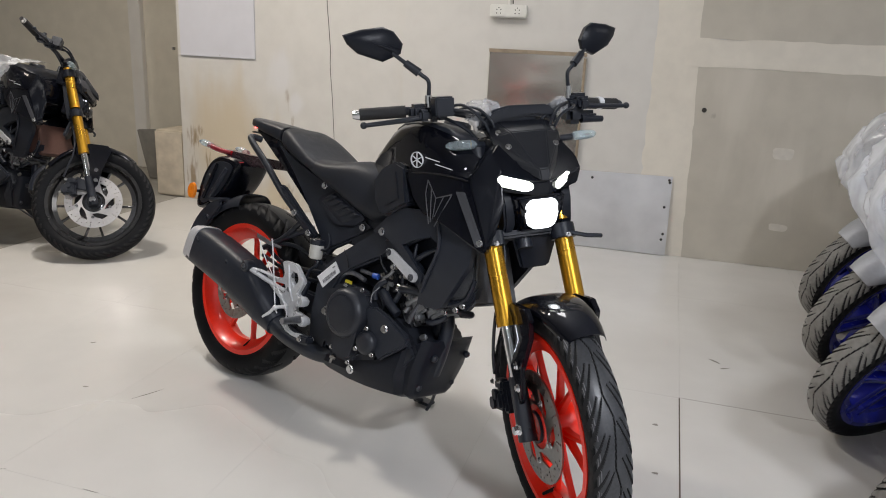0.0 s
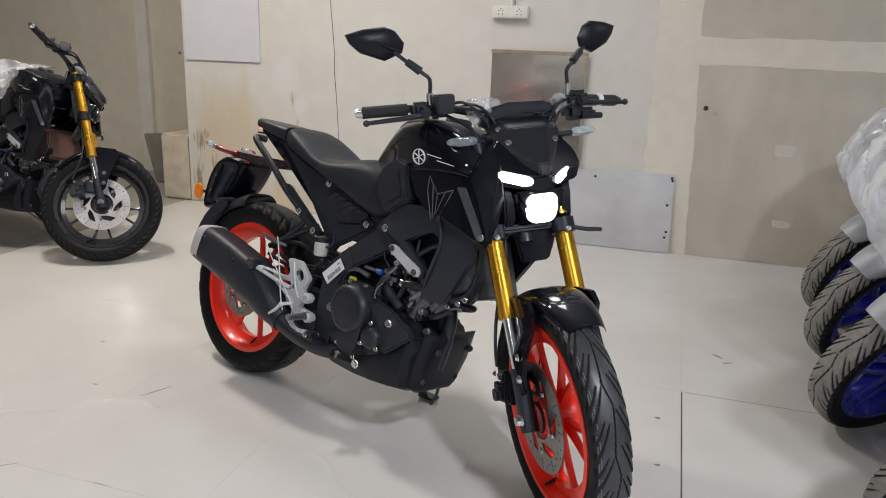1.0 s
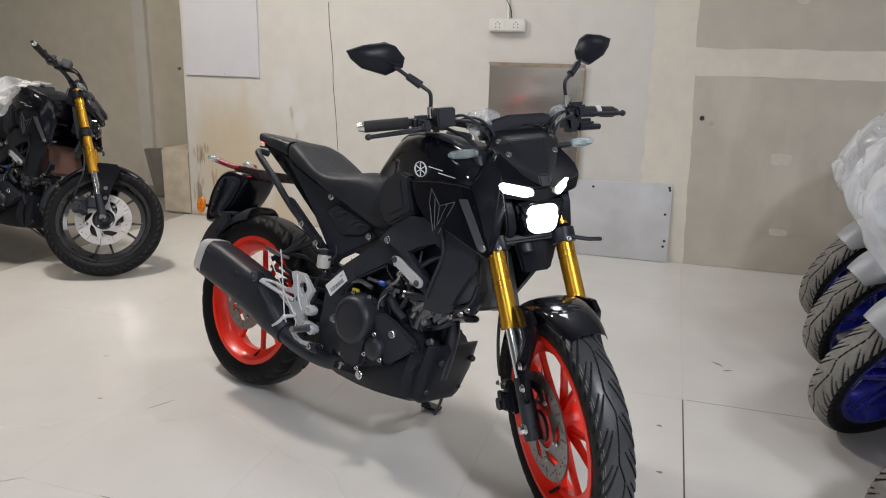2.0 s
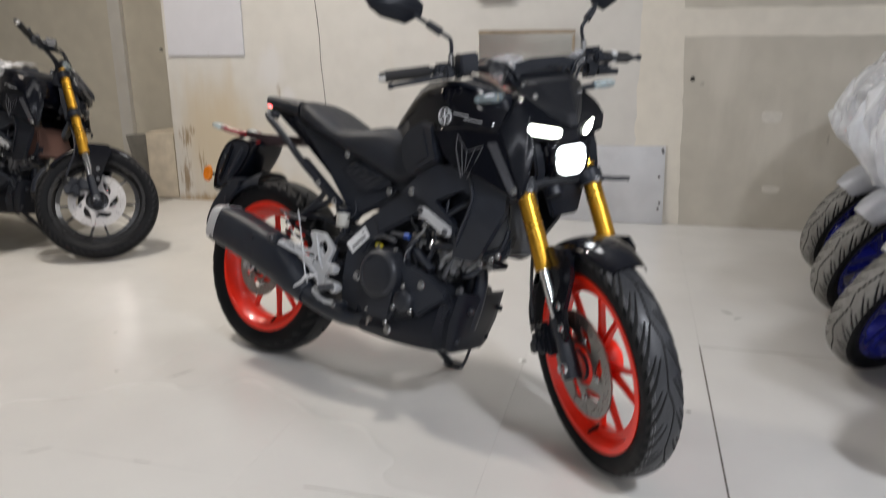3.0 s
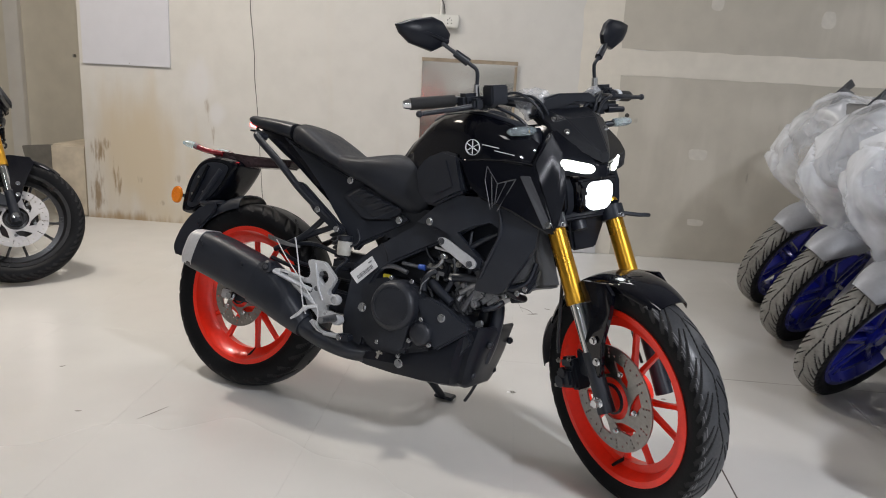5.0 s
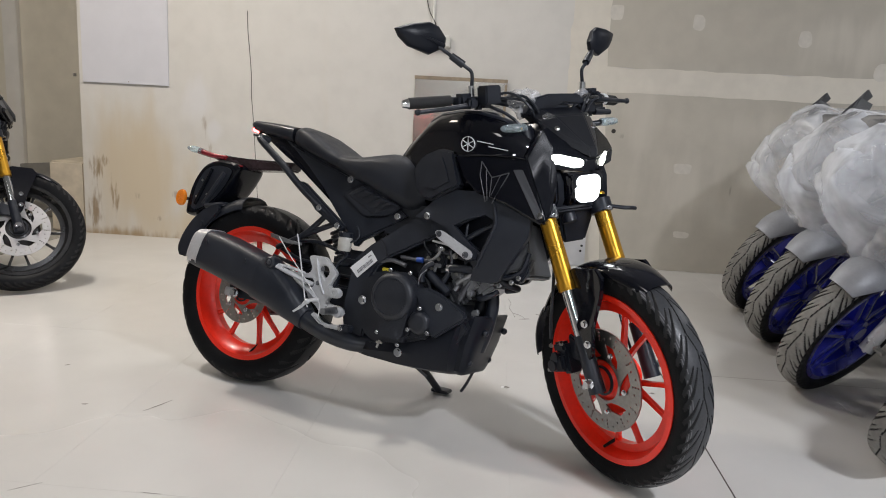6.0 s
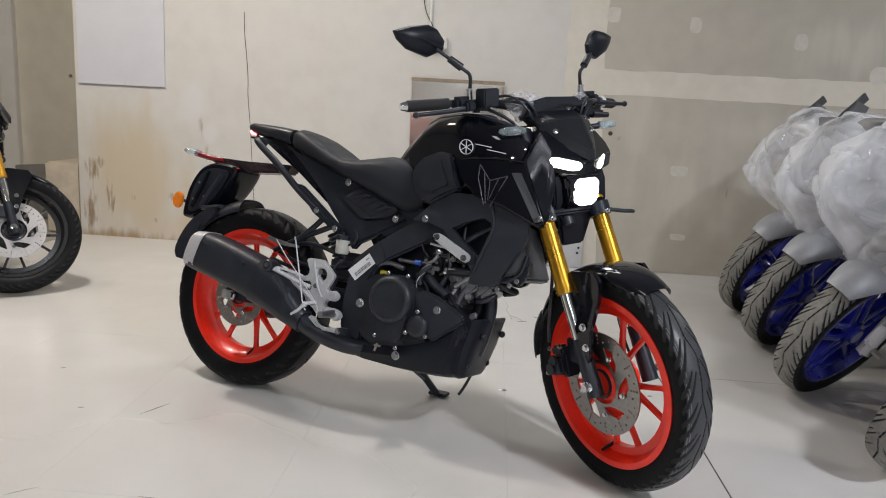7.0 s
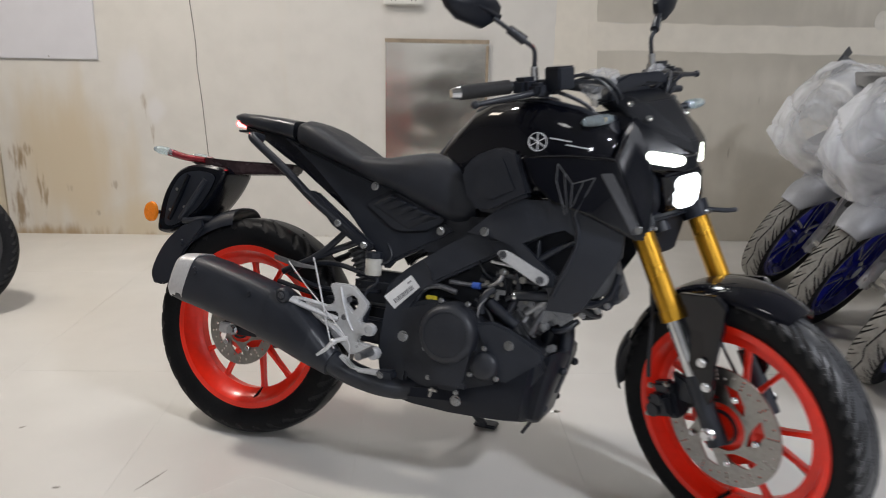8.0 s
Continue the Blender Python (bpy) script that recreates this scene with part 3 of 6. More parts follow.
    dash = f("instrument_display", box((0.014, 0.10, 0.05), (0.985, 0.0, 1.035), 0.005, Matrix.Rotation(radians(-35), 3, "Y")), SATIN_BLACK, "black digital instrument display")
    if wrapped:
        rows = []
        for m in range(37):
            v, row = m / 36, []
            for n in range(37):
                u = n / 36
                x = 0.44 + 0.12 * v * (1 - u) + (0.56 - 0.12 * v) * u
                y, z = -0.02 - 0.21 * min(1.0, v * 2.2), 1.012 - 0.44 * (1 - 0.72 * u) * max(0.0, v - 0.25) / 0.75 - 0.03 * abs(u - 0.5)
                near, second = noise.voronoi(Vector((x * 9, v * 5, 0.3)))[0][:2]
                puff = 0.045 * noise.noise(Vector((x * 7, y * 5, z * 7))) + 0.05 * (0.3 - min(0.6, second - near))
                row.append((x, y - puff, z + 0.4 * puff))
            rows.append(row)
        p("plastic_film", loft(rows, False), PLASTIC, bike, "milky plastic film hung over the tank", smooth=24)
    if lit:
        bag = ball((0.985, -0.085, 1.045), 0.042, 14)
        for v in bag.verts:
            v.co += (v.co - Vector((0.985, -0.085, 1.045))) * (0.55 * noise.noise(v.co * 40) + 0.3 * noise.noise(v.co * 90))
        p("plastic_bag", bag, PLASTIC, dash, "crumpled clear plastic wrap")
    for s in (-1, 1):
        f("throttle_cable", tube([(0.91, -0.20 * s, 1.05), (1.0, -0.15 * s, 1.06), (1.03, -0.07 * s, 1.03), (0.99, -0.02 * s, 0.95)], 0.0045, 8), SATIN_BLACK)

    # headlamp cowl, visor, lamps, indicators
    def both(points):
        return [(x, y * s, z) for x, y, z in points for s in (-1, 1)]

    cowl = f("headlamp_cowl", hull(both([(1.03, 0.105, 0.985), (1.105, 0.13, 0.93), (1.122, 0.136, 0.90), (1.132, 0.12, 0.862), (1.178, 0.02, 0.848), (1.186, 0.02, 0.885), (1.15, 0.03, 0.94), (1.085, 0.07, 0.995), (0.995, 0.120, 0.885), (0.99, 0.112, 0.985)]), 0.004), COWL_BLACK, "black headlamp cowl", 16.0)
    p("visor", hull(both([(1.020, 0.098, 1.016), (1.034, 0.066, 1.027), (1.072, 0.098, 0.992), (1.106, 0.088, 0.946), (1.196, 0.012, 0.888), (1.188, 0.014, 0.918), (1.092, 0.05, 1.004), (0.99, 0.088, 0.998)]), 0.003), SMOKE_BLACK, cowl, "black flyscreen visor", smooth=14.0)
    band = [(-0.113, 1.006), (-0.101, 1.033), (-0.074, 1.055), (-0.032, 1.064), (0.080, 1.061), (0.107, 1.038), (0.112, 1.010), (0.096, 1.008), (0.088, 1.026), (0.020, 1.034), (-0.058, 1.020), (-0.088, 0.998)]
    p("visor_band", prism([(0.995 + 0.10 * (z - 1.03), y, z) for y, z in band], (0.042, 0, 0.004), 0.006), SATIN_BLACK, cowl, "black band round the flyscreen")
    for s in (-1, 1):
        lower = [(1.02, 0.90), (1.12, 0.868), (1.145, 0.83), (1.148, 0.77), (1.12, 0.72), (1.10, 0.705), (1.065, 0.79)]
        p("cowl_side", prism([(x, s * (0.118 - 0.25 * max(0, x - 1.05)), z) for x, z in lower], (0, -0.03 * s, 0), 0.005), NOSE_AND_SHADE_BLACK, cowl)
        lamp = [(1.147, 0.109, 0.899), (1.158, 0.095, 0.902), (1.187, 0.036, 0.886), (1.190, 0.028, 0.877), (1.188, 0.032, 0.864), (1.178, 0.052, 0.862), (1.152, 0.102, 0.876), (1.148, 0.108, 0.884)]
        if s > 0:
            lamp = [(x - 0.004, 0.034 + (y - 0.028) * 0.72, z - 0.002) for x, y, z in lamp]
        p("position_lamp", prism([(x, y * s, z) for x, y, z in lamp], (-0.02, 0, 0), 0.003), LAMP_SOFT if lit else DARK_LENS, cowl, "slanted daytime running lamp")
        for x, y, z in ((1.072, 0.076, 1.002), (1.116, 0.066, 0.970)):
            p("cowl_bolt", bolt((x, y * s, z), 0.0065, 0.004, (0.7, 0, 0.7)), CHROME, cowl)
        arm = f("indicator_stalk", tube([(1.05, 0.11 * s, 0.972), (1.062, 0.145 * s, 0.975)], 0.009, 10, False), SATIN_BLACK)
        rows = []
        for t, k in ((0, 0.5), (0.12, 0.9), (0.35, 1.0), (0.65, 0.95), (0.88, 0.7), (1.0, 0.2)):
            y = (0.136 + 0.078 * t) * s
            rows.append([(1.066 - 0.012 * t + 0.019 * k * math.cos(2 * math.pi * i / 14), y, 0.977 + 0.0125 * k ** 0.7 * math.copysign(abs(math.sin(2 * math.pi * i / 14)) ** 0.7, math.sin(2 * math.pi * i / 14))) for i in range(14)])
        p("indicator_lens", loft(rows), LENS, arm, "clear slim indicator lens")
    nose = f("projector_housing", hull(both([(1.165, 0.07, 0.845), (1.172, 0.05, 0.80), (1.155, 0.05, 0.757), (1.12, 0.06, 0.742), (1.05, 0.085, 0.85), (1.05, 0.07, 0.745), (1.172, 0.03, 0.848)]), 0.006), GLOSS_BLACK, "black lower lamp housing")
    eye = lathe([(0, -0.016), (0.018, -0.013), (0.027, -0.005), (0.030, 0.002), (0.030, 0.012), (0, 0.012)], 32)
    glass = [(0.030, 0.838), (0.043, 0.826), (0.045, 0.800), (0.038, 0.772), (0.022, 0.760), (-0.022, 0.760), (-0.040, 0.772), (-0.047, 0.800), (-0.045, 0.826), (-0.032, 0.838)]
    # Glowing plate added in the shape of the glare round the lens.
    p("lamp_glare_plate", prism([(1.176 - 0.06 * (0.838 - z), y, z) for y, z in glass], (-0.012, 0, 0), 0.003), LAMP_GLARE if lit else DARK_LENS, nose, "glowing plate for the glare round the projector")
    part("projector_lens", eye, LAMP_WHITE if lit else DARK_LENS, nose, "round projector headlamp lens", pose(1.172, 0, 0.800, 0, 0, 90))
    f("horn_panel", prism([(1.13, -0.07, 0.75), (1.13, 0.07, 0.75), (1.10, 0.05, 0.635), (1.10, -0.03, 0.635)], (-0.02, 0, 0), 0.006), SATIN_BLACK)

    # tank
    rings = []
    for x, low, high, half, pw in ((0.545, 0.79, 0.850, 0.05, 2.6), (0.575, 0.77, 0.890, 0.074, 3.0), (0.61, 0.75, 0.926, 0.092, 3.4), (0.65, 0.74, 0.964, 0.110, 3.8), (0.70, 0.73, 0.984, 0.134, 4.2),
                                   (0.77, 0.73, 0.99, 0.162, 4.6), (0.84, 0.74, 0.985, 0.186, 4.6), (0.92, 0.75, 0.968, 0.19, 4.2), (0.98, 0.77, 0.945, 0.183, 3.6), (1.02, 0.79, 0.92, 0.16, 3.0), (1.045, 0.82, 0.895, 0.12, 2.6)):
        rings.append(oval(x, low, high, half, 56, pw))
    tank = p("fuel_tank", loft(rings), GLOSS_BLACK, bike, "glossy black fuel tank")
    p("tank_cap", lathe([(0, 0.012), (0.035, 0.012), (0.04, 0.006), (0.04, -0.01)], 28), SATIN_BLACK, tank, m=pose(0.80, 0, 0.992, 90, 0, 0))
    p("tank_cover", loft([oval(x, lo, hi, h, 24, 2.4) for x, lo, hi, h in ((0.54, 0.82, 0.852, 0.045), (0.575, 0.82, 0.897, 0.068), (0.61, 0.83, 0.932, 0.080), (0.645, 0.85, 0.966, 0.086), (0.665, 0.86, 0.977, 0.086))]), MATT_BLACK, tank)
    p("tank_top_panel", loft([oval(x, hi - 0.03, hi + 0.003, h, 24, 2.6) for x, hi, h in ((0.625, 0.940, 0.06), (0.65, 0.965, 0.085), (0.70, 0.985, 0.108), (0.77, 0.990, 0.136), (0.84, 0.985, 0.160), (0.92, 0.968, 0.160), (0.98, 0.945, 0.14), (1.01, 0.927, 0.09))]), MATT_BLACK, tank, "matt black tank top panel")
    for s in (-1, 1):
        knee = [(0.640, 0.800, 0.024), (0.672, 0.838, 0.014), (0.74, 0.862, -0.006), (0.79, 0.852, -0.024), (0.812, 0.80, -0.032), (0.832, 0.752, -0.034), (0.78, 0.728, -0.022), (0.73, 0.704, 0.0), (0.695, 0.706, 0.006), (0.66, 0.74, 0.018)]
        kp = p("knee_panel", prism([(x, s * (0.163 - dy), z) for x, z, dy in knee], (0, -0.05 * s, 0), 0.008), SATIN_BLACK, tank, "satin black knee panel")
        inset = [(0.680, 0.80), (0.70, 0.822), (0.755, 0.834), (0.775, 0.80), (0.795, 0.762), (0.735, 0.735), (0.70, 0.742)]
        p("knee_inset", prism([(x, s * (0.1515 + 0.333 * (x - 0.672)), z) for x, z in inset], (0, -0.008 * s, 0), 0.002), SATIN_BLACK, tank)
        if lit:
            ring = lathe([(0.0215, 0.002), (0.0215, -0.003), (0.0200, -0.003), (0.0200, 0.002)], 40, closed=True)
            for k in range(3):
                a = math.pi / 3 * k + math.pi / 6
                ring = join(ring, box((0.038, 0.003, 0.002), (0, -0.001, 0), 0, Matrix.Rotation(a, 3, "Y")))
            p("tank_emblem", ring, LABEL_WHITE, tank, "round silver emblem", pose(0.836, s * 0.1905, 0.875, 0, 0, 180 if s > 0 else 0) @ pose(0, 0, 0, 14 if s < 0 else -14, 0, 0))
        for x, z, w in ((0.888, 0.882, 0.03), (0.93, 0.868, 0.035)):
            p("tank_badge", box((w * 1.7, 0.002, 0.0022), (x, s * 0.190, z), 0, Matrix.Rotation(radians(7), 3, "Y")), LABEL_WHITE, tank)
        # radiator shroud below the tank
        shroud = [(0.80, 0.842), (0.90, 0.85), (1.02, 0.845), (1.05, 0.785), (1.096, 0.68), (1.08, 0.668), (0.973, 0.716), (0.883, 0.738), (0.84, 0.775)]
        sh = p("tank_shroud", prism([(x, s * (0.192 - 0.25 * max(0, x - 1.0)), z) for x, z in shroud], (0, -0.04 * s, 0), 0.006), GLOSS_BLACK, bike, "glossy black tank shroud")
        strip = [(0.985, 0.812), (1.012, 0.815), (1.085, 0.69), (1.066, 0.682)]
        p("shroud_strip", prism([(x, s * (0.196 - 0.25 * max(0, x - 1.0)), z) for x, z in strip], (0, -0.006 * s, 0), 0.002), PAD_GREY, sh, "dark grey shroud strip")
        if s < 0:
            y = -0.1965
            mark = [((0.888, 0.828), (0.888, 0.79)), ((0.888, 0.828), (0.925, 0.785)), ((0.925, 0.785), (0.975, 0.802)), ((0.888, 0.79), (0.915, 0.715)), ((0.975, 0.802), (0.935, 0.712)),
                    ((0.905, 0.805), (0.92, 0.72)), ((0.925, 0.785), (0.926, 0.73)), ((0.95, 0.793), (0.93, 0.735))]
            for (xa, za), (xb, zb) in mark:
                p("shroud_graphic", tube([(xa, y + 0.003, za), (xb, y + 0.003, zb)], 0.0015, 6, False), PAD_GREY, sh, "grey line graphic")
        nose = [(1.015, 0.187, 0.848), (1.055, 0.165, 0.79), (1.092, 0.17, 0.682), (1.098, 0.148, 0.70), (1.100, 0.135, 0.80), (1.075, 0.142, 0.89), (1.04, 0.155, 0.938), (1.02, 0.165, 0.90)]
        p("shroud_nose", hull([(x - dx, s * (y - dx), z) for x, y, z in nose for dx in (0.0, 0.012)], 0.004), COWL_BLACK, sh, "black shroud nose")
        p("shroud_lip", tube([(0.785, s * 0.172, 0.832), (0.83, s * 0.190, 0.840), (0.90, s * 0.1935, 0.847), (0.98, s * 0.1925, 0.848), (1.015, s * 0.188, 0.845)], (0.003, 0.0035), 8), GLOSS_BLACK, sh)
        p("shroud_bolt", bolt((1.075, s * 0.176, 0.695), 0.0075, 0.005, (0, s, 0)), CHROME, sh)
        # air scoop
        outer = [(0.672, 0.652), (0.762, 0.728), (0.80, 0.742), (0.874, 0.744), (0.93, 0.730), (1.046, 0.682), (1.045, 0.632), (1.006, 0.565), (0.965, 0.498), (0.945, 0.488), (0.880, 0.488), (0.888, 0.525), (0.86, 0.57), (0.79, 0.632), (0.745, 0.645)]
        gap = [(0.818, 0.640), (0.86, 0.662), (0.912, 0.680), (0.938, 0.668), (0.940, 0.645), (0.908, 0.572), (0.880, 0.585)]
        bmx = prism([(x, s * 0.172, z) for x, z in outer], (0, -0.02 * s, 0), 0.0, [[(x, s * 0.172, z) for x, z in gap]])
        for v in bmx.verts:
            v.co.y -= s * (0.12 * max(0, v.co.x - 0.95) + 0.25 * max(0, 0.80 - v.co.x) + 0.25 * max(0, 0.62 - v.co.z))
        sc = p("air_scoop", bmx, MATT_BLACK, bike, "matt dark grey air scoop")
        p("scoop_edge", tube([(0.93, s * 0.174, 0.725), (0.945, s * 0.175, 0.68), (0.945, s * 0.173, 0.645), (0.918, s * 0.165, 0.575), (0.895, s * 0.150, 0.525)], 0.005, 8), MATT_BLACK, sc)
        for a, b, r in (((0.838, 0.590), (0.935, 0.655), 0.0095), ((0.815, 0.640), (0.905, 0.684), 0.008), ((0.855, 0.575), (0.852, 0.650), 0.006)):
            p("scoop_vane", tube([(a[0], s * 0.146, a[1]), ((a[0] + b[0]) / 2, s * 0.152, (a[1] + b[1]) / 2 + 0.004), (b[0], s * 0.148, b[1])], (r, r * 0.7), 10), SATIN_BLACK, sc)
        p("scoop_duct", prism([(0.78, s * 0.125, 0.63), (0.90, s * 0.125, 0.70), (0.95, s * 0.125, 0.69), (0.95, s * 0.125, 0.58), (0.88, s * 0.125, 0.55)], (0, -0.02 * s, 0), 0.004), NOSE_AND_SHADE_BLACK, sc)
        # frame beam and its bolts
        beam = [(0.452, 0.495, 0.02), (0.514, 0.548, 0.012), (0.66, 0.645), (0.76, 0.70), (0.80, 0.64), (0.735, 0.595), (0.60, 0.52), (0.56, 0.485), (0.535, 0.44), (0.523, 0.40), (0.54, 0.28), (0.535, 0.245), (0.47, 0.235), (0.455, 0.30), (0.45, 0.36), (0.462, 0.43)]
        fr = p("frame_beam", prism([(q[0], s * (0.126 - (q[2] if len(q) > 2 else 0)), q[1]) for q in beam], (0, -0.05 * s, 0), 0.007), MATT_BLACK, bike, "black deltabox frame beam")
        p("frame_bolt", bolt((0.522, s * 0.127, 0.373), 0.0115, 0.009, (0, s, 0)), CHROME, fr)
        p("frame_bolt", bolt((0.719, s * 0.152, 0.658), 0.009, 0.006, (0, s, 0)), CHROME, fr)
        p("frame_seam", tube([(0.556, s * 0.1265, 0.572), (0.575, s * 0.1275, 0.550), (0.586, s * 0.1268, 0.522)], 0.0014, 6), GROOVE, fr)
        bar = p("scoop_bracket", prism([(0.725, s * 0.150, 0.642), (0.79, s * 0.158, 0.648), (0.905, s * 0.164, 0.575), (0.905, s * 0.164, 0.548), (0.87, s * 0.164, 0.54), (0.752, s * 0.154, 0.605)], (0, -0.03 * s, 0), 0.006), SATIN_BLACK, bike)
        sil = p("silver_bar", prism([(x, s * 0.171, z) for x, z in ((0.760, 0.612), (0.766, 0.619), (0.778, 0.620), (0.792, 0.616), (0.882, 0.572), (0.888, 0.562), (0.884, 0.550), (0.872, 0.546), (0.862, 0.549), (0.768, 0.598))], (0, -0.012 * s, 0), 0.0018), SILVER, bar, "silver frame slider bar")
        for x, z in ((0.774, 0.609), (0.868, 0.559)):
            p("bar_bolt", join(lathe([(0.0095, -s * 0.0015), (0.0095, s * 0.0015), (0.0075, s * 0.0015), (0.0075, -s * 0.0015)], 20, (x, s * 0.1712, z), True), bolt((x, s * 0.171, z), 0.0052, 0.003, (0, s, 0))), DARK_CAST, bar)
        # side cover under the seat
        cover = [(0.09, 0.862), (0.16, 0.838), (0.23, 0.812), (0.38, 0.762), (0.432, 0.750), (0.545, 0.698), (0.63, 0.652), (0.595, 0.628), (0.46, 0.555), (0.44, 0.53), (0.41, 0.570), (0.36, 0.625), (0.285, 0.705), (0.205, 0.775)]
        sd = p("side_cover", prism([(x, s * (0.092 if x > 0.3 else 0.092 - 0.06 * (0.3 - x)), z) for x, z in cover], (0, -0.03 * s, 0), 0.007), SATIN_BLACK, bike, "black side cover")
        pad = [(0.368, 0.693), (0.376, 0.708), (0.436, 0.738), (0.462, 0.738), (0.585, 0.688), (0.600, 0.676), (0.590, 0.662), (0.552, 0.640), (0.478, 0.630), (0.455, 0.634)]
        cush = p("side_pad", prism([(x, s * 0.099, z) for x, z in pad], (0, -0.012 * s, 0), 0.006), SEAT_VINYL, sd, "ribbed vinyl side pad")
        quilt = []
        for m in range(17):
            v, row = m / 16, []
            for n in range(61):
                u = n / 60
                top, low = Vector((0.440, 0.732)).lerp(Vector((0.586, 0.681)), u), Vector((0.382, 0.699)).lerp(Vector((0.500, 0.637)), u)
                at = top.lerp(low, v)
                rim = min(1.0, 10 * min(u, 1 - u), 10 * min(v, 1 - v))
                puff = 0.013 * abs(math.sin(math.pi * 5 * u + 1.2 * v)) ** 0.7 * max(0.0, 1 - 1.25 * v) + 0.0025
                row.append((at.x, s * (0.0965 + rim * (0.0025 + puff)), at.y))
            quilt.append(row)
        p("pad_quilting", loft(quilt, False), SEAT_VINYL, cush)
        for x, z in ((0.392, 0.746), (0.585, 0.647)):
            p("cover_bolt", bolt((x, s * 0.094, z), 0.009, 0.006, (0, s, 0)), CHROME, sd)
        tail = [(-0.10, 0.917, 0.06), (-0.085, 0.898, 0.05), (-0.02, 0.872, 0.03), (0.10, 0.806, 0.012), (0.16, 0.775, 0.008), (0.315, 0.672, 0.0), (0.322, 0.678, 0.0), (0.24, 0.765, 0.005), (0.172, 0.832, 0.005), (0.11, 0.876, 0.02), (0.0, 0.905, 0.04)]
        p("tail_cowl", prism([(x, s * (0.088 - dy), z) for x, z, dy in tail], (0, -0.018 * s, 0), 0.004), GLOSS_BLACK, bike, "glossy black tail cowl")
        grab = p("grab_rail", tube([(0.03, s * 0.085, 0.852), (0.02, s * 0.115, 0.856), (0.035, s * 0.128, 0.842), (0.13, s * 0.128, 0.775), (0.225, s * 0.126, 0.70), (0.30, s * 0.122, 0.65), (0.395, s * 0.112, 0.59)], 0.0115, 12), SATIN_BLACK, bike, "black tubular grab rail")
        p("grab_plate", prism([(0.215, s * 0.137, 0.72), (0.24, s * 0.137, 0.72), (0.415, s * 0.124, 0.592), (0.395, s * 0.124, 0.572), (0.29, s * 0.13, 0.635)], (0, -0.022 * s, 0), 0.006), SATIN_BLACK, grab)
        for x, z in ((0.312, 0.642), (0.392, 0.592)):
            p("grab_bolt", bolt((x, s * 0.133, z), 0.008, 0.006, (0, s, 0)), CHROME, grab)
        p("subframe_strut", tube([(0.33, s * 0.10, 0.63), (0.26, s * 0.10, 0.562), (0.16, s * 0.085, 0.50)], 0.0095, 10), SATIN_BLACK, bike)
        p("subframe_strut", tube([(0.38, s * 0.105, 0.605), (0.24, s * 0.095, 0.545), (0.13, s * 0.085, 0.492)], 0.0095, 10), SATIN_BLACK, bike)

    # seats and tail
    def seat(rows, power):
        return loft([oval(x, low, high, half, 28, power) for x, high, half, low in rows])
    p("rider_seat", seat([(0.30, 0.832, 0.10, 0.80), (0.335, 0.829, 0.122, 0.775), (0.38, 0.824, 0.130, 0.757), (0.43, 0.827, 0.132, 0.740), (0.48, 0.838, 0.129, 0.718), (0.53, 0.847, 0.125, 0.692), (0.58, 0.842, 0.121, 0.672), (0.62, 0.826, 0.116, 0.662), (0.65, 0.795, 0.108, 0.668), (0.672, 0.75, 0.095, 0.69)], 3.4), SEAT_VINYL, bike, "black vinyl rider seat")
    p("pillion_seat", seat([(0.132, 0.892, 0.07, 0.85), (0.142, 0.906, 0.09, 0.842), (0.17, 0.912, 0.108, 0.832), (0.21, 0.899, 0.118, 0.818), (0.27, 0.868, 0.124, 0.798), (0.32, 0.838, 0.127, 0.783), (0.37, 0.820, 0.126, 0.768), (0.42, 0.812, 0.12, 0.756)], 3.4), SEAT_VINYL, bike, "black vinyl pillion seat")
    p("tail_top", seat([(-0.105, 0.922, 0.03, 0.908), (-0.07, 0.927, 0.06, 0.89), (0.0, 0.923, 0.075, 0.875), (0.07, 0.918, 0.082, 0.862), (0.125, 0.911, 0.085, 0.85)], 3.5), SATIN_BLACK, bike, "black tail cover")
    p("tail_core", seat([(-0.06, 0.90, 0.04, 0.87), (0.05, 0.89, 0.065, 0.845), (0.2, 0.85, 0.075, 0.785), (0.36, 0.80, 0.08, 0.69), (0.5, 0.76, 0.085, 0.60)], 3.5), ENGINE_BLACK, bike)
    lamp = p("tail_lamp", box((0.022, 0.070, 0.016), (-0.098, 0.012, 0.898), 0.004), LAMP_RED if lit else RED_LENS, bike, "red tail lamp")
    p("lamp_hood", box((0.060, 0.094, 0.006), (-0.052, 0, 0.874), 0.002), SATIN_BLACK, lamp)
    arm = p("number_plate_arm", prism([(0.10, -0.03, 0.79), (-0.10, -0.032, 0.788), (-0.24, -0.035, 0.792), (-0.30, -0.035, 0.792), (-0.23, -0.03, 0.765), (-0.10, -0.03, 0.748), (0.09, -0.03, 0.76)], (0, 0.065, 0), 0.006), FILM_BROWN, bike, "plate arm wrapped in brown film")
    for s, w in ((-1, 0.012), (1, 0.012)):
        stalk = p("indicator_stalk", tube([(-0.20, -0.035 * 1, 0.783), (-0.255, -0.05, 0.786), (-0.31, -0.06, 0.797)] if s < 0 else [(-0.20, 0.035, 0.783), (-0.255, 0.06, 0.786), (-0.285, 0.09, 0.79)], (0.009, 0.012), 10), RED_LENS, arm, "indicator stalk wrapped in red film")
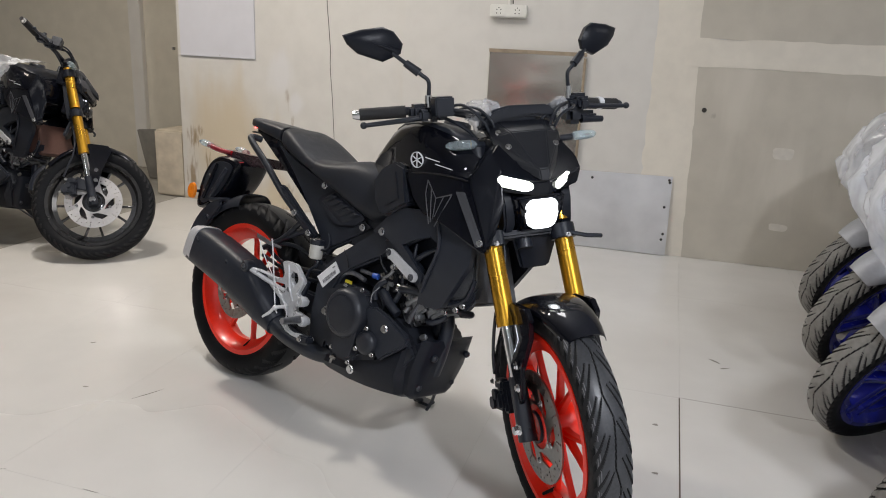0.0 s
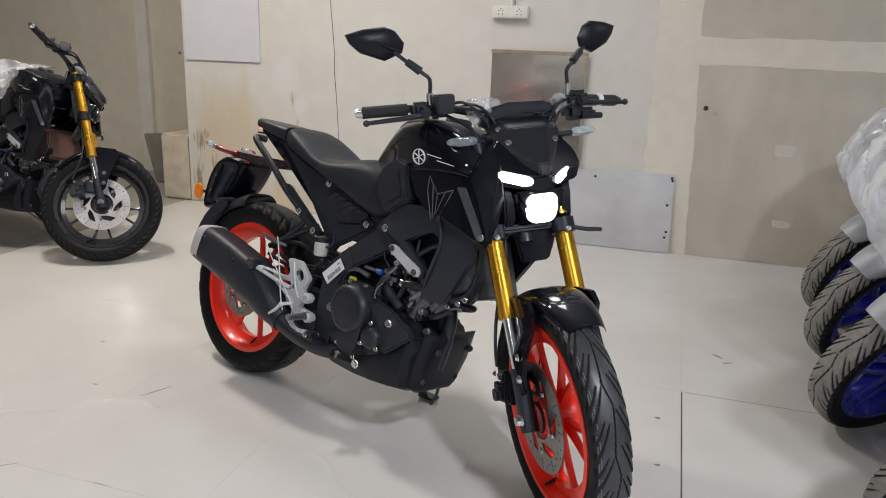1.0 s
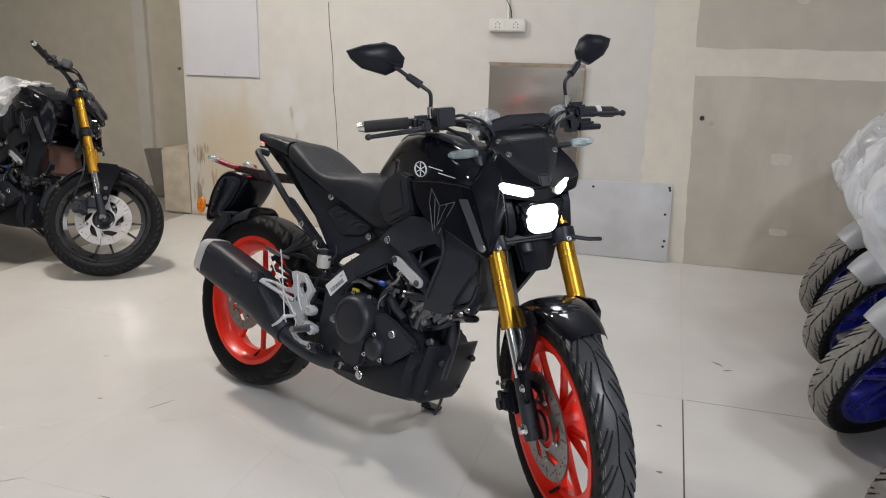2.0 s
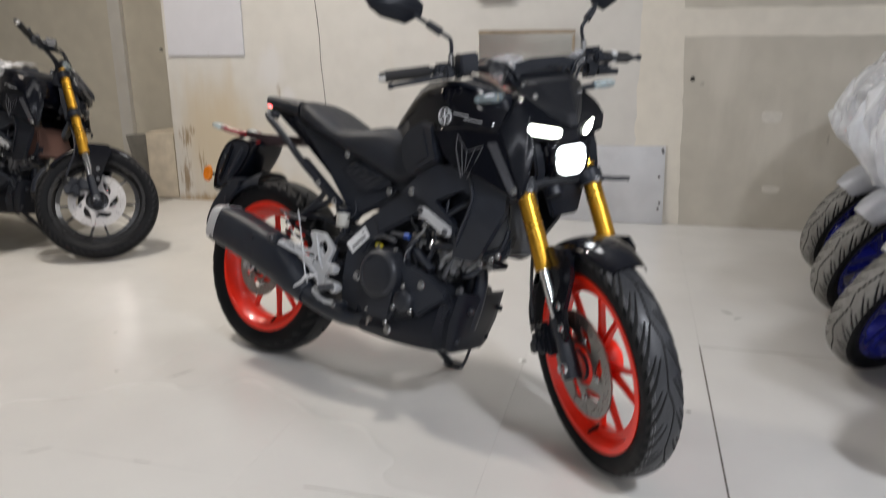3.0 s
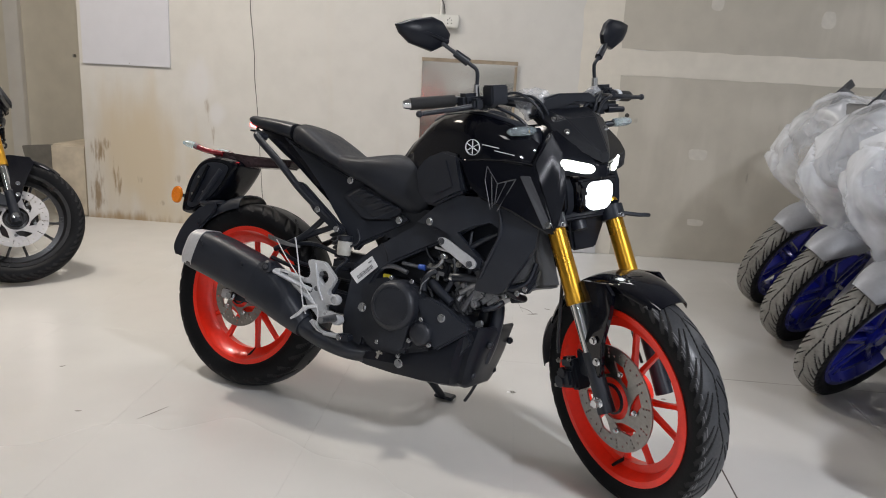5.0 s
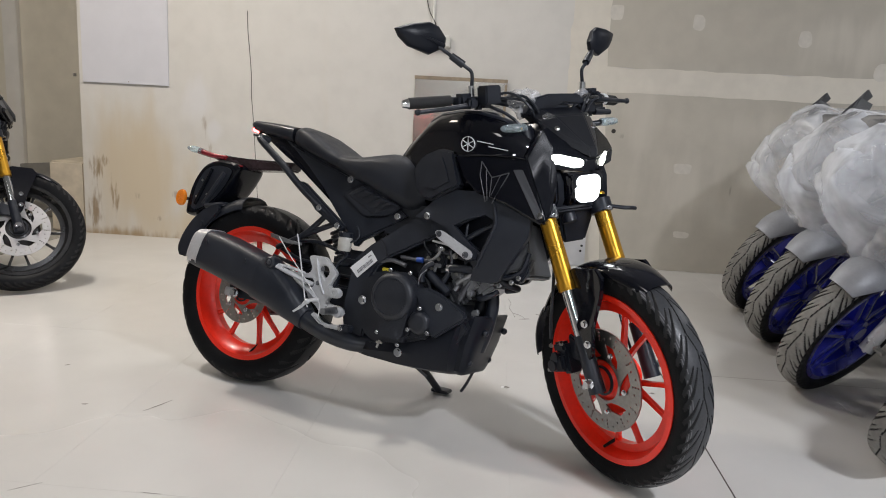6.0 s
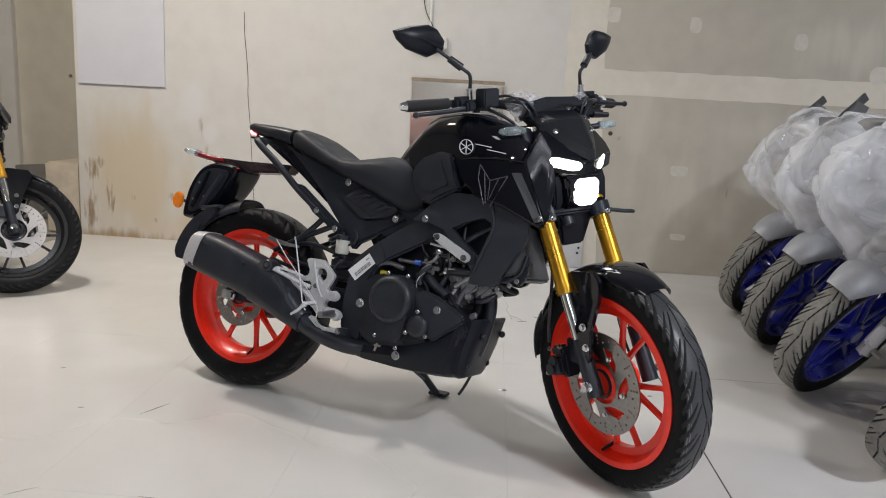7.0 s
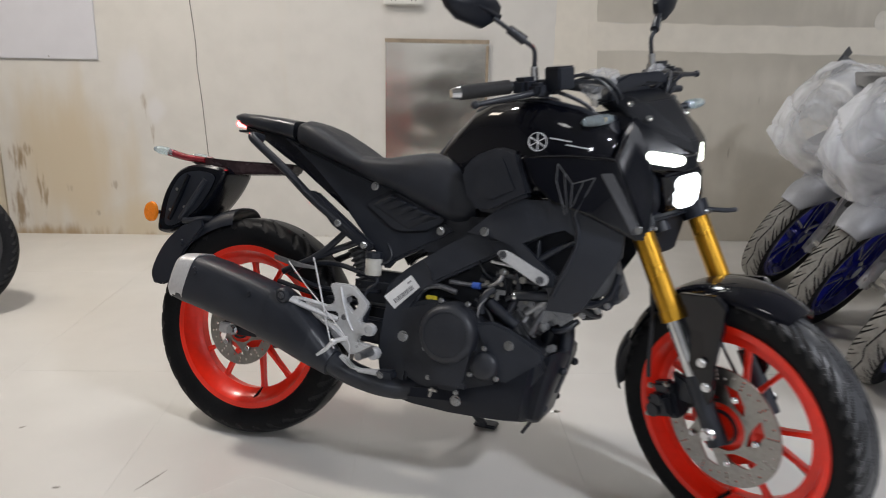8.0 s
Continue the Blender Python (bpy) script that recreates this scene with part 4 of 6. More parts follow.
        part("indicator_lens", loft([oval(x, z - h, z + h, w, 12, 2.2) for x, z, h in ((0.012, 0.0, 0.010), (-0.012, 0.003, 0.0125), (-0.04, 0.006, 0.0125), (-0.056, 0.008, 0.007))]), LENS, stalk, "clear indicator lens", pose(-0.305, -0.06, 0.796) if s < 0 else pose(-0.285, 0.09, 0.79))
    leaf = [(-0.185, 0.772), (-0.235, 0.764), (-0.275, 0.742), (-0.304, 0.702), (-0.322, 0.66), (-0.333, 0.606), (-0.335, 0.570), (-0.326, 0.558), (-0.300, 0.556), (-0.26, 0.572), (-0.208, 0.605), (-0.165, 0.645), (-0.130, 0.69), (-0.106, 0.733), (-0.102, 0.755), (-0.130, 0.768)]
    leaf = [(q.x, q.z) for q in smooth_path([(x, 0, z) for x, z in leaf + leaf[:1]], 3)[:-1]]
    shell = [[(-0.225 + (x + 0.225) * k, y, 0.668 + (z - 0.668) * k) for x, z in leaf] for y, k in ((-0.066, 0.80), (-0.068, 0.90), (-0.062, 0.97), (-0.045, 1.0), (0.045, 1.0), (0.062, 0.97), (0.068, 0.90))]
    hold = p("rear_mudguard", loft(shell), COWL_BLACK, bike, "glossy black leaf shaped rear mudguard")
    p("flap_step", prism([(-0.225 + (x + 0.225) * 0.72, -0.066, 0.668 + (z - 0.668) * 0.78) for x, z in leaf], (0, -0.004, 0), 0.0015), SATIN_BLACK, hold)
    p("flap_strut", tube([(-0.285, -0.07, 0.60), (-0.255, -0.074, 0.66), (-0.225, -0.07, 0.735)], 0.007, 8), COWL_BLACK, hold)
    p("flap_strut", tube([(-0.245, -0.07, 0.605), (-0.205, -0.074, 0.66), (-0.165, -0.07, 0.725)], 0.009, 8), MATT_BLACK, hold)
    p("side_reflector", lathe([(0, -0.006), (0.026, -0.005), (0.029, 0), (0.029, 0.006), (0, 0.006)], 28), AMBER, hold, "round amber side reflector", pose(-0.343, -0.085, 0.617) @ Matrix.Diagonal((0.8, 1, 1.05, 1)))
    for k in range(2):
        p("reflector_rib", box((0.002, 0.002, 0.034), (0, 0, 0), 0, Matrix.Rotation(math.pi / 2 * k + 0.6, 3, "Y")), AMBER, hold, m=pose(-0.343, -0.0915, 0.617))
    p("reflector_stalk", tube([(-0.343, -0.08, 0.617), (-0.335, -0.02, 0.615)], 0.006, 8, False), SATIN_BLACK, hold)
    for x, z in ((-0.285, 0.628), (-0.24, 0.612), (-0.235, 0.64), (-0.265, 0.69)):
        p("flap_bolt", bolt((x, -0.067, z), 0.005, 0.004), STEEL, hold)
    p("plate_lamp", tube([(-0.23, -0.075, 0.600), (-0.20, -0.072, 0.604), (-0.165, -0.06, 0.612), (-0.14, -0.04, 0.612)], 0.009, 8), SATIN_BLACK, hold)

    # hugger over the rear wheel
    def hugger():
        rings = []
        for i in range(17):
            a = radians(150 - 60 * i / 16)
            ring = []
            for k in range(11):
                s = -1 + k / 5
                r = 0.345 - 0.045 * abs(s) ** 3 + (0.02 if i == 0 else 0)
                ring.append((r * math.cos(a), 0.078 * math.sin(s * 1.3), 0.314 + r * math.sin(a)))
            rings.append(ring)
        bm = loft(rings[:14], False)
        faces = bm.faces[:]
        grown = bmesh.ops.extrude_face_region(bm, geom=faces)
        for v in [v for v in grown["geom"] if isinstance(v, bmesh.types.BMVert)]:
            v.co *= 1.0
            v.co -= Vector((v.co.x, 0, v.co.z - 0.314)).normalized() * 0.005
        return bm
    hug = p("tyre_hugger", hugger(), SATIN_BLACK, bike, "black rear tyre hugger")
    side = [(-0.268, 0.548), (-0.232, 0.583), (-0.19, 0.602), (-0.155, 0.610), (-0.150, 0.588), (-0.172, 0.560), (-0.205, 0.520), (-0.236, 0.470), (-0.258, 0.415), (-0.285, 0.403), (-0.315, 0.409), (-0.325, 0.440), (-0.305, 0.495)]
    for s in (-1, 1):
        p("hugger_side", prism([(x, s * 0.086, z) for x, z in side], (0, -0.012 * s, 0), 0.005), SATIN_BLACK, hug)
    back = smooth_path([(-0.215, 0, 0.592), (-0.268, 0, 0.548), (-0.305, 0, 0.495), (-0.325, 0, 0.440), (-0.315, 0, 0.409)], 4)
    p("hugger_back", loft([[(q.x, -0.084, q.z), (q.x, 0.084, q.z), (q.x + 0.008, 0.084, q.z - 0.003), (q.x + 0.008, -0.084, q.z - 0.003)] for q in back]), SATIN_BLACK, hug)
    p("hugger_bolt", bolt((-0.222, -0.087, 0.535), 0.008, 0.004), SATIN_BLACK, hug)

    # swing arm, chain, shock
    for s in (-1, 1):
        p("swing_arm", prism([(-0.05, s * 0.105, 0.335), (0.10, s * 0.105, 0.365), (0.36, s * 0.10, 0.405), (0.50, s * 0.10, 0.40), (0.50, s * 0.10, 0.33), (0.34, s * 0.10, 0.34), (0.10, s * 0.105, 0.30), (-0.05, s * 0.105, 0.295)], (0, -0.025 * s, 0), 0.007), SATIN_BLACK, bike)
        p("axle_adjuster", box((0.055, 0.012, 0.03), (-0.02, s * 0.112, 0.315), 0.004), SILVER, bike)
        p("rear_axle_nut", bolt((0.0, s * 0.116, 0.314), 0.013, 0.012, (0, s, 0)), CHROME, bike)
    p("chain_guard", prism([(0.10, 0.098, 0.42), (0.40, 0.098, 0.45), (0.40, 0.098, 0.43), (0.10, 0.098, 0.40)], (0, -0.03, 0), 0.004), SATIN_BLACK, bike)
    p("chain", tube([(0.0, 0.075, 0.39), (0.50, 0.075, 0.42), (0.55, 0.075, 0.39), (0.5, 0.075, 0.355), (0.0, 0.075, 0.24), (-0.075, 0.075, 0.314), (0.0, 0.075, 0.39)], 0.008, 8), DARK_CAST, bike)
    p("sprocket", lathe([(0.03, 0.003), (0.075, 0.003), (0.078, 0), (0.075, -0.003), (0.03, -0.003)], 40, (0, 0.075, 0.314), True), DARK_CAST, bike)
    p("shock_absorber", lathe([(r, 0.0035 * k) for k in range(34) for r in (0.031 if k % 4 < 2 else 0.024,)], 18), DARK_CAST, bike, m=pose(0.36, 0, 0.47, 65, 0, 90))
    p("rear_caliper", join(sheet_xz([(-0.02, 0.41), (0.06, 0.43), (0.09, 0.40), (0.05, 0.375), (-0.01, 0.375)], -0.105, 0.04, 0.008)), SATIN_BLACK, bike)

    # exhaust
    can = []
    for x, z, hh, hw in ((-0.150, 0.458, 0.052, 0.040), (-0.135, 0.456, 0.062, 0.05), (-0.10, 0.452, 0.067, 0.054), (-0.02, 0.437, 0.068, 0.056), (0.08, 0.412, 0.068, 0.056), (0.16, 0.39, 0.067, 0.055), (0.22, 0.366, 0.062, 0.05), (0.285, 0.325, 0.048, 0.044)):
        ring = []
        for k in range(24):
            a = 2 * math.pi * k / 24
            c, q = math.cos(a), math.sin(a)
            ring.append((x + 0.3 * hh * math.copysign(abs(q) ** 0.62, q), -0.165 + hw * math.copysign(abs(c) ** 0.5, c), z + hh * math.copysign(abs(q) ** 0.62, q)))
        can.append(ring)
    ex = p("exhaust_silencer", loft(can[1:]), MATT_BLACK, bike, "matt black exhaust silencer")
    p("exhaust_tip", loft([[(v[0], v[1], v[2]) for v in can[0]], can[1], [(v[0] - 0.0, -0.165 + (v[1] + 0.165) * 1.02, v[2]) for v in can[1]], [(v[0] + 0.012, -0.165 + (v[1] + 0.165) * 1.04, v[2] + 0.001) for v in can[2]]]), SILVER, ex, "silver silencer end cap")
    p("exhaust_outlet", lathe([(0.0, 0.01), (0.018, 0.01), (0.021, 0), (0.018, -0.012), (0, -0.012)], 20), ENGINE_BLACK, ex, m=pose(-0.158, -0.165, 0.455, 0, 0, 90))
    pipe_ring = [(0.345 + 0.012 * math.sin(2 * math.pi * q / 24), -0.16 + 0.036 * math.cos(2 * math.pi * q / 24), 0.283 + 0.034 * math.sin(2 * math.pi * q / 24)) for q in range(24)]
    keys, sleeve = [can[5], can[6], can[7], pipe_ring], []
    for n in range(73):
        u = n / 72 * 3
        a, b, w = keys[min(2, int(u))], keys[min(2, int(u)) + 1], u - min(2, int(u))
        ring = [Vector(g).lerp(Vector(h), w) for g, h in zip(a, b)]
        mid = sum(ring, Vector()) / 24
        grow = 1.065 - 0.03 * n / 72 + (0.003 if n % 3 == 0 else 0.0)
        sleeve.append([mid + (v - mid) * grow for v in ring])
    p("exhaust_shield", loft(sleeve), SATIN_BLACK, ex, "ribbed carbon patterned heat shield")
    for x, z in ((-0.06, 0.495), (0.115, 0.455), (-0.065, 0.50)):
        p("silencer_bolt", bolt((x, -0.218, z - 0.02), 0.007, 0.004), ENGINE_BLACK, ex)
    p("exhaust_pipe", tube([(0.27, -0.165, 0.33), (0.34, -0.158, 0.285), (0.42, -0.14, 0.252), (0.51, -0.115, 0.236), (0.60, -0.07, 0.245), (0.74, -0.02, 0.27), (0.84, 0, 0.33), (0.87, 0, 0.40), (0.87, 0, 0.45)], (0.034, 0.022), 16), SATIN_BLACK, ex)

    # footrest hanger, pedal, reservoir, ties
    h1 = [(0.312, 0.480), (0.321, 0.487), (0.374, 0.487), (0.383, 0.483), (0.424, 0.447), (0.427, 0.439), (0.406, 0.398), (0.413, 0.392), (0.436, 0.396), (0.452, 0.386), (0.450, 0.371), (0.440, 0.365), (0.410, 0.362), (0.405, 0.344), (0.440, 0.339), (0.464, 0.335), (0.472, 0.318), (0.454, 0.307), (0.408, 0.311), (0.384, 0.308),
          (0.361, 0.329), (0.330, 0.347), (0.322, 0.365), (0.292, 0.380), (0.250, 0.396), (0.205, 0.422), (0.182, 0.430), (0.176, 0.445), (0.192, 0.451), (0.214, 0.440), (0.262, 0.423), (0.322, 0.428), (0.330, 0.445)]
    h2 = [[(0.362, 0.453), (0.371, 0.461), (0.390, 0.459), (0.400, 0.438), (0.386, 0.418), (0.369, 0.433)], [(0.272, 0.407), (0.300, 0.411), (0.340, 0.413), (0.346, 0.392), (0.334, 0.380), (0.305, 0.391)]]
    hang = p("footrest_hanger", prism([(x, -0.150, z) for x, z in h1], (0, 0.018, 0), 0.0035, [[(x, -0.150, z) for x, z in loop] for loop in h2]), SILVER, bike, "cast silver footrest hanger")
    p("hanger_rib", join(tube([(0.345, -0.150, 0.478), (0.358, -0.152, 0.44), (0.372, -0.152, 0.40), (0.39, -0.151, 0.37)], (0.004, 0.003), 8), tube([(0.20, -0.149, 0.436), (0.262, -0.152, 0.405), (0.33, -0.152, 0.372), (0.37, -0.151, 0.345)], (0.005, 0.006), 8)), SILVER, hang)
    p("footrest", tube([(0.452, -0.155, 0.328), (0.452, -0.20, 0.327), (0.452, -0.235, 0.326)], (0.0125, 0.010), 12), CAST_GREY, hang, "silver footrest peg")
    p("passenger_footrest", tube([(0.182, -0.152, 0.440), (0.172, -0.19, 0.444)], 0.014, 12), SATIN_BLACK, hang)
    for x, z in ((0.440, 0.381), (0.458, 0.323)):
        p("hanger_bolt", join(lathe([(0.0085, -0.168), (0.014, -0.168), (0.016, -0.164), (0.017, -0.150), (0.0085, -0.150)], 20, (x, 0, z), True), bolt((x, -0.158, z), 0.0085, 0.006)), SILVER, hang)
    for x, z in ((0.373, 0.449), (0.361, 0.402)):
        p("hanger_recess", bolt((x, -0.150, z), 0.006, 0.002), DARK_CAST, hang)
    p("silencer_bracket", join(tube([(0.225, -0.205, 0.440), (0.255, -0.192, 0.427), (0.305, -0.168, 0.407), (0.345, -0.152, 0.395)], (0.008, 0.007), 10), tube([(0.225, -0.205, 0.440), (0.262, -0.187, 0.440), (0.315, -0.160, 0.426)], (0.005, 0.0045), 8)), SILVER, hang)
    p("rubber_mount", lathe([(0, -0.224), (0.013, -0.224), (0.019, -0.219), (0.021, -0.205), (0.018, -0.19), (0, -0.19)], 20, (0.215, 0, 0.446)), SATIN_BLACK, hang, "black rubber silencer mount")
    p("mount_bolt", bolt((0.215, -0.224, 0.446), 0.0065, 0.004), DARK_CAST, hang)
    p("hanger_nut", bolt((0.182, -0.152, 0.440), 0.012, 0.008), DARK_CAST, hang)
    p("brake_pedal", prism([(x, -0.172, z) for x, z in ((0.361, 0.300), (0.366, 0.310), (0.388, 0.306), (0.400, 0.292), (0.415, 0.284), (0.432, 0.281), (0.515, 0.292), (0.526, 0.286), (0.522, 0.276), (0.502, 0.270), (0.424, 0.270), (0.392, 0.275), (0.370, 0.287))], (0, 0.016, 0), 0.005), SILVER, hang, "silver brake pedal")
    p("pedal_pad", join(box((0.046, 0.03, 0.022), (0.508, -0.180, 0.282), 0.005, Matrix.Rotation(radians(-6), 3, "Y")), bolt((0.498, -0.195, 0.281), 0.0075, 0.003)), SATIN_BLACK, hang)
    p("pedal_tip", bolt((0.498, -0.197, 0.281), 0.0065, 0.004), CHROME, hang)
    p("footrest_lever", join(tube([(0.385, -0.165, 0.352), (0.358, -0.188, 0.343), (0.342, -0.195, 0.323), (0.319, -0.20, 0.304)], (0.0062, 0.0048), 8), ball((0.357, -0.188, 0.342), 0.009, 6)), SILVER, hang)
    p("cable_tie", tube([(0.187, -0.155, 0.529), (0.245, -0.165, 0.478), (0.309, -0.170, 0.424), (0.386, -0.172, 0.350), (0.396, -0.172, 0.322), (0.396, -0.172, 0.303)], 0.0017, 6), TIE_WHITE, hang, "white cable tie")
    p("cable_tie", tube([(0.268, -0.165, 0.538), (0.272, -0.172, 0.546), (0.280, -0.170, 0.520), (0.306, -0.172, 0.442), (0.337, -0.174, 0.349), (0.352, -0.174, 0.322)], 0.0022, 6), TIE_WHITE, hang, "white cable tie")
    p("seat_strap", prism([(0.108, -0.108, 0.538), (0.135, -0.110, 0.534), (0.200, -0.112, 0.523), (0.247, -0.112, 0.519), (0.247, -0.112, 0.511), (0.190, -0.112, 0.511), (0.150, -0.110, 0.516), (0.112, -0.108, 0.524)], (0, 0.006, 0), 0.002), CAST_GREY, bike)
    res = p("brake_fluid_reservoir", lathe([(0, -0.024), (0.018, -0.024), (0.0215, -0.020), (0.0225, 0.018), (0.020, 0.022), (0, 0.022)], 20), RESERVOIR, bike, "translucent brake fluid reservoir", pose(0.412, -0.105, 0.538, 90, 0, 0))
    p("reservoir_cap", lathe([(0, -0.008), (0.024, -0.008), (0.0245, 0.006), (0.021, 0.009), (0, 0.009)], 14), SATIN_BLACK, bike, "", pose(0.411, -0.105, 0.567, 90, 0, 0), 20.0)
    p("reservoir_hose", tube([(0.412, -0.105, 0.516), (0.425, -0.105, 0.498), (0.40, -0.11, 0.47), (0.395, -0.115, 0.43)], 0.005, 8), SATIN_BLACK, bike)
    p("reservoir_hose", tube([(0.432, -0.105, 0.545), (0.452, -0.10, 0.555), (0.455, -0.095, 0.575), (0.44, -0.09, 0.60)], 0.0035, 8), SATIN_BLACK, bike)
    p("master_cylinder", tube([(0.41, -0.12, 0.44), (0.40, -0.125, 0.38)], 0.012, 12, False), SATIN_BLACK, bike)
    for a, b, c in (((0.14, -0.075, 0.49), (0.25, -0.08, 0.46), (0.42, -0.07, 0.47)), ((0.10, -0.06, 0.46), (0.25, -0.06, 0.435), (0.45, -0.05, 0.43)), ((0.2, -0.085, 0.52), (0.3, -0.09, 0.53), (0.42, -0.08, 0.50))):
        p("wiring_loom", tube([a, b, c], 0.007, 8), SATIN_BLACK, bike)

    # engine
    core = p("crankcase", join(sheet_xz([(0.50, 0.45), (0.60, 0.48), (0.72, 0.45), (0.86, 0.40), (0.90, 0.34), (0.86, 0.27), (0.60, 0.24), (0.52, 0.28)], -0.13, 0.25, 0.012)), ENGINE_BLACK, bike, "black engine crankcase")
    p("clutch_cover", lathe([(0, -0.2025), (0.050, -0.2025), (0.0535, -0.2015), (0.0545, -0.2035), (0.061, -0.2025), (0.068, -0.197), (0.0725, -0.187), (0.074, -0.17), (0.075, -0.13)], 56, (0.66, 0, 0.405)), ENGINE_BLACK, core, "round black clutch cover")
    p("clutch_neck", prism([(x, -0.190, z) for x, z in ((0.594, 0.380), (0.612, 0.330), (0.622, 0.285), (0.632, 0.268), (0.700, 0.268), (0.722, 0.285), (0.728, 0.320), (0.738, 0.380), (0.70, 0.42), (0.62, 0.42))], (0, 0.05, 0), 0.014), ENGINE_BLACK, core)
    p("case_cover", prism([(x, -0.168, z) for x, z in ((0.62, 0.475), (0.70, 0.475), (0.735, 0.44), (0.76, 0.39), (0.80, 0.35), (0.785, 0.30), (0.70, 0.272), (0.62, 0.268), (0.60, 0.31), (0.585, 0.36), (0.59, 0.43))], (0, 0.05, 0), 0.01), ENGINE_BLACK, core)
    p("guard_plate", prism([(x, -0.174, z) for x, z in ((0.716, 0.438), (0.764, 0.448), (0.806, 0.437), (0.895, 0.392), (0.898, 0.376), (0.865, 0.350), (0.803, 0.303), (0.786, 0.320), (0.777, 0.350), (0.751, 0.374))], (0, 0.02, 0), 0.006), MATT_BLACK, core)
    p("oil_filter_cover", lathe([(0, -0.196), (0.02, -0.196), (0.03, -0.192), (0.034, -0.185), (0.034, -0.16)], 32, (0.757, 0, 0.343)), ENGINE_BLACK, core)
    for x, z in ((0.632, 0.482), (0.70, 0.482), (0.755, 0.385), (0.725, 0.318), (0.79, 0.318), (0.615, 0.29), (0.60, 0.36), (0.69, 0.265)):
        p("case_bolt", bolt((x, -0.171 if (x, z) not in ((0.755, 0.385), (0.725, 0.318), (0.79, 0.318)) else -0.186, z), 0.0052, 0.005), CHROME, core)
    p("guard_bolt", bolt((0.811, -0.175, 0.398), 0.0095, 0.006), CHROME, core)
    p("drain_fitting", join(tube([(0.63, -0.175, 0.268), (0.625, -0.178, 0.245)], 0.004, 8, False), tube([(0.622, -0.178, 0.262), (0.643, -0.178, 0.262)], 0.0035, 8, False)), STEEL, core)
    p("cylinder_barrel", box((0.072, 0.105, 0.115), (0, 0, 0.05), 0.006), DARK_CAST, core, "", pose(0.795, -0.035, 0.42, 0, 52, 0))
    for k in range(8):
        p("cooling_fin", box((0.083, 0.118, 0.005), (0, 0, 0.0135 * k), 0.0015), CAST_GREY if k % 2 else DARK_CAST, core, "", pose(0.795, -0.035, 0.42, 0, 52, 0))
    p("cylinder_head", join(box((0.10, 0.15, 0.06), (0, 0, 0.13), 0.01), box((0.05, 0.02, 0.05), (0.0, -0.08, 0.10), 0.006), tube([(-0.02, -0.08, 0.06), (-0.02, -0.085, 0.15)], 0.012, 10, False)), CAST_GREY, core, "", pose(0.795, -0.035, 0.42, 0, 52, 0))
    head_at = pose(0.795, -0.035, 0.42, 0, 52, 0)
    for x, z, r in ((-0.03, 0.085, 0.011), (0.03, 0.085, 0.011), (-0.03, 0.15, 0.010), (0.03, 0.15, 0.010), (0.0, 0.118, 0.014)):
        p("head_boss", join(tube([(x, -0.07, z), (x, -0.092, z)], (r, r * 0.9), 14, False), bolt((x, -0.092, z), r * 0.55, 0.005)), CAST_GREY, core, "", head_at)
    p("head_cover", join(box((0.088, 0.13, 0.03), (0, 0, 0.172), 0.009), box((0.03, 0.02, 0.05), (-0.035, -0.07, 0.165), 0.005)), DARK_CAST, core, "", head_at)
    p("coolant_elbow", tube([(0.045, -0.055, 0.09), (0.055, -0.07, 0.10), (0.062, -0.07, 0.125), (0.06, -0.05, 0.15)], 0.008, 12), SATIN_BLACK, core, "", head_at)
    p("chain_tensioner", join(box((0.035, 0.02, 0.03), (-0.045, -0.055, 0.06), 0.004), tube([(-0.06, -0.055, 0.06), (-0.082, -0.055, 0.06)], 0.008, 10, False)), CAST_GREY, core, "", head_at)
    p("header_pipe", tube([(0.88, -0.02, 0.45), (0.91, -0.03, 0.455), (0.918, -0.03, 0.41), (0.91, -0.03, 0.34), (0.89, -0.02, 0.28)], 0.02, 14), SATIN_BLACK, core)
    p("intake_body", join(tube([(0.70, -0.07, 0.53), (0.80, -0.07, 0.51)], 0.028, 14, False), box((0.05, 0.05, 0.05), (0.76, -0.09, 0.53), 0.008)), SATIN_BLACK, core)
    p("air_box", box((0.30, 0.17, 0.16), (0.66, 0, 0.64), 0.03), ENGINE_BLACK, bike)
    p("throttle_bay", box((0.32, 0.12, 0.16), (0.70, 0.01, 0.52), 0.02), ENGINE_BLACK, bike)
    p("inner_fender", box((0.22, 0.10, 0.13), (0.43, 0.0, 0.455), 0.03), ENGINE_BLACK, bike)
    p("battery_box", box((0.14, 0.14, 0.12), (0.48, 0, 0.64), 0.02), ENGINE_BLACK, bike)
    hoses = (((0.63, 0.525), (0.70, 0.523), (0.74, 0.53)), ((0.75, 0.56), (0.80, 0.555), (0.86, 0.545)), ((0.78, 0.50), (0.83, 0.52), (0.90, 0.515)), ((0.56, 0.50), (0.60, 0.51), (0.65, 0.50)), ((0.70, 0.49), (0.74, 0.46), (0.755, 0.42)), ((0.80, 0.565), (0.81, 0.52), (0.79, 0.47)), ((0.845, 0.55), (0.86, 0.50), (0.89, 0.47)))
    for k, line in enumerate(hoses):
        p("engine_hose", tube([(x, -0.115 - 0.006 * (k % 3), z) for x, z in line], 0.0075 if k % 2 else 0.006, 8), SATIN_BLACK if k % 3 else DARK_CAST, core)
    p("blue_connector", tube([(0.694, -0.128, 0.524), (0.713, -0.128, 0.524)], 0.0085, 12, False), CABLE_BLUE, core, "blue hose connector")
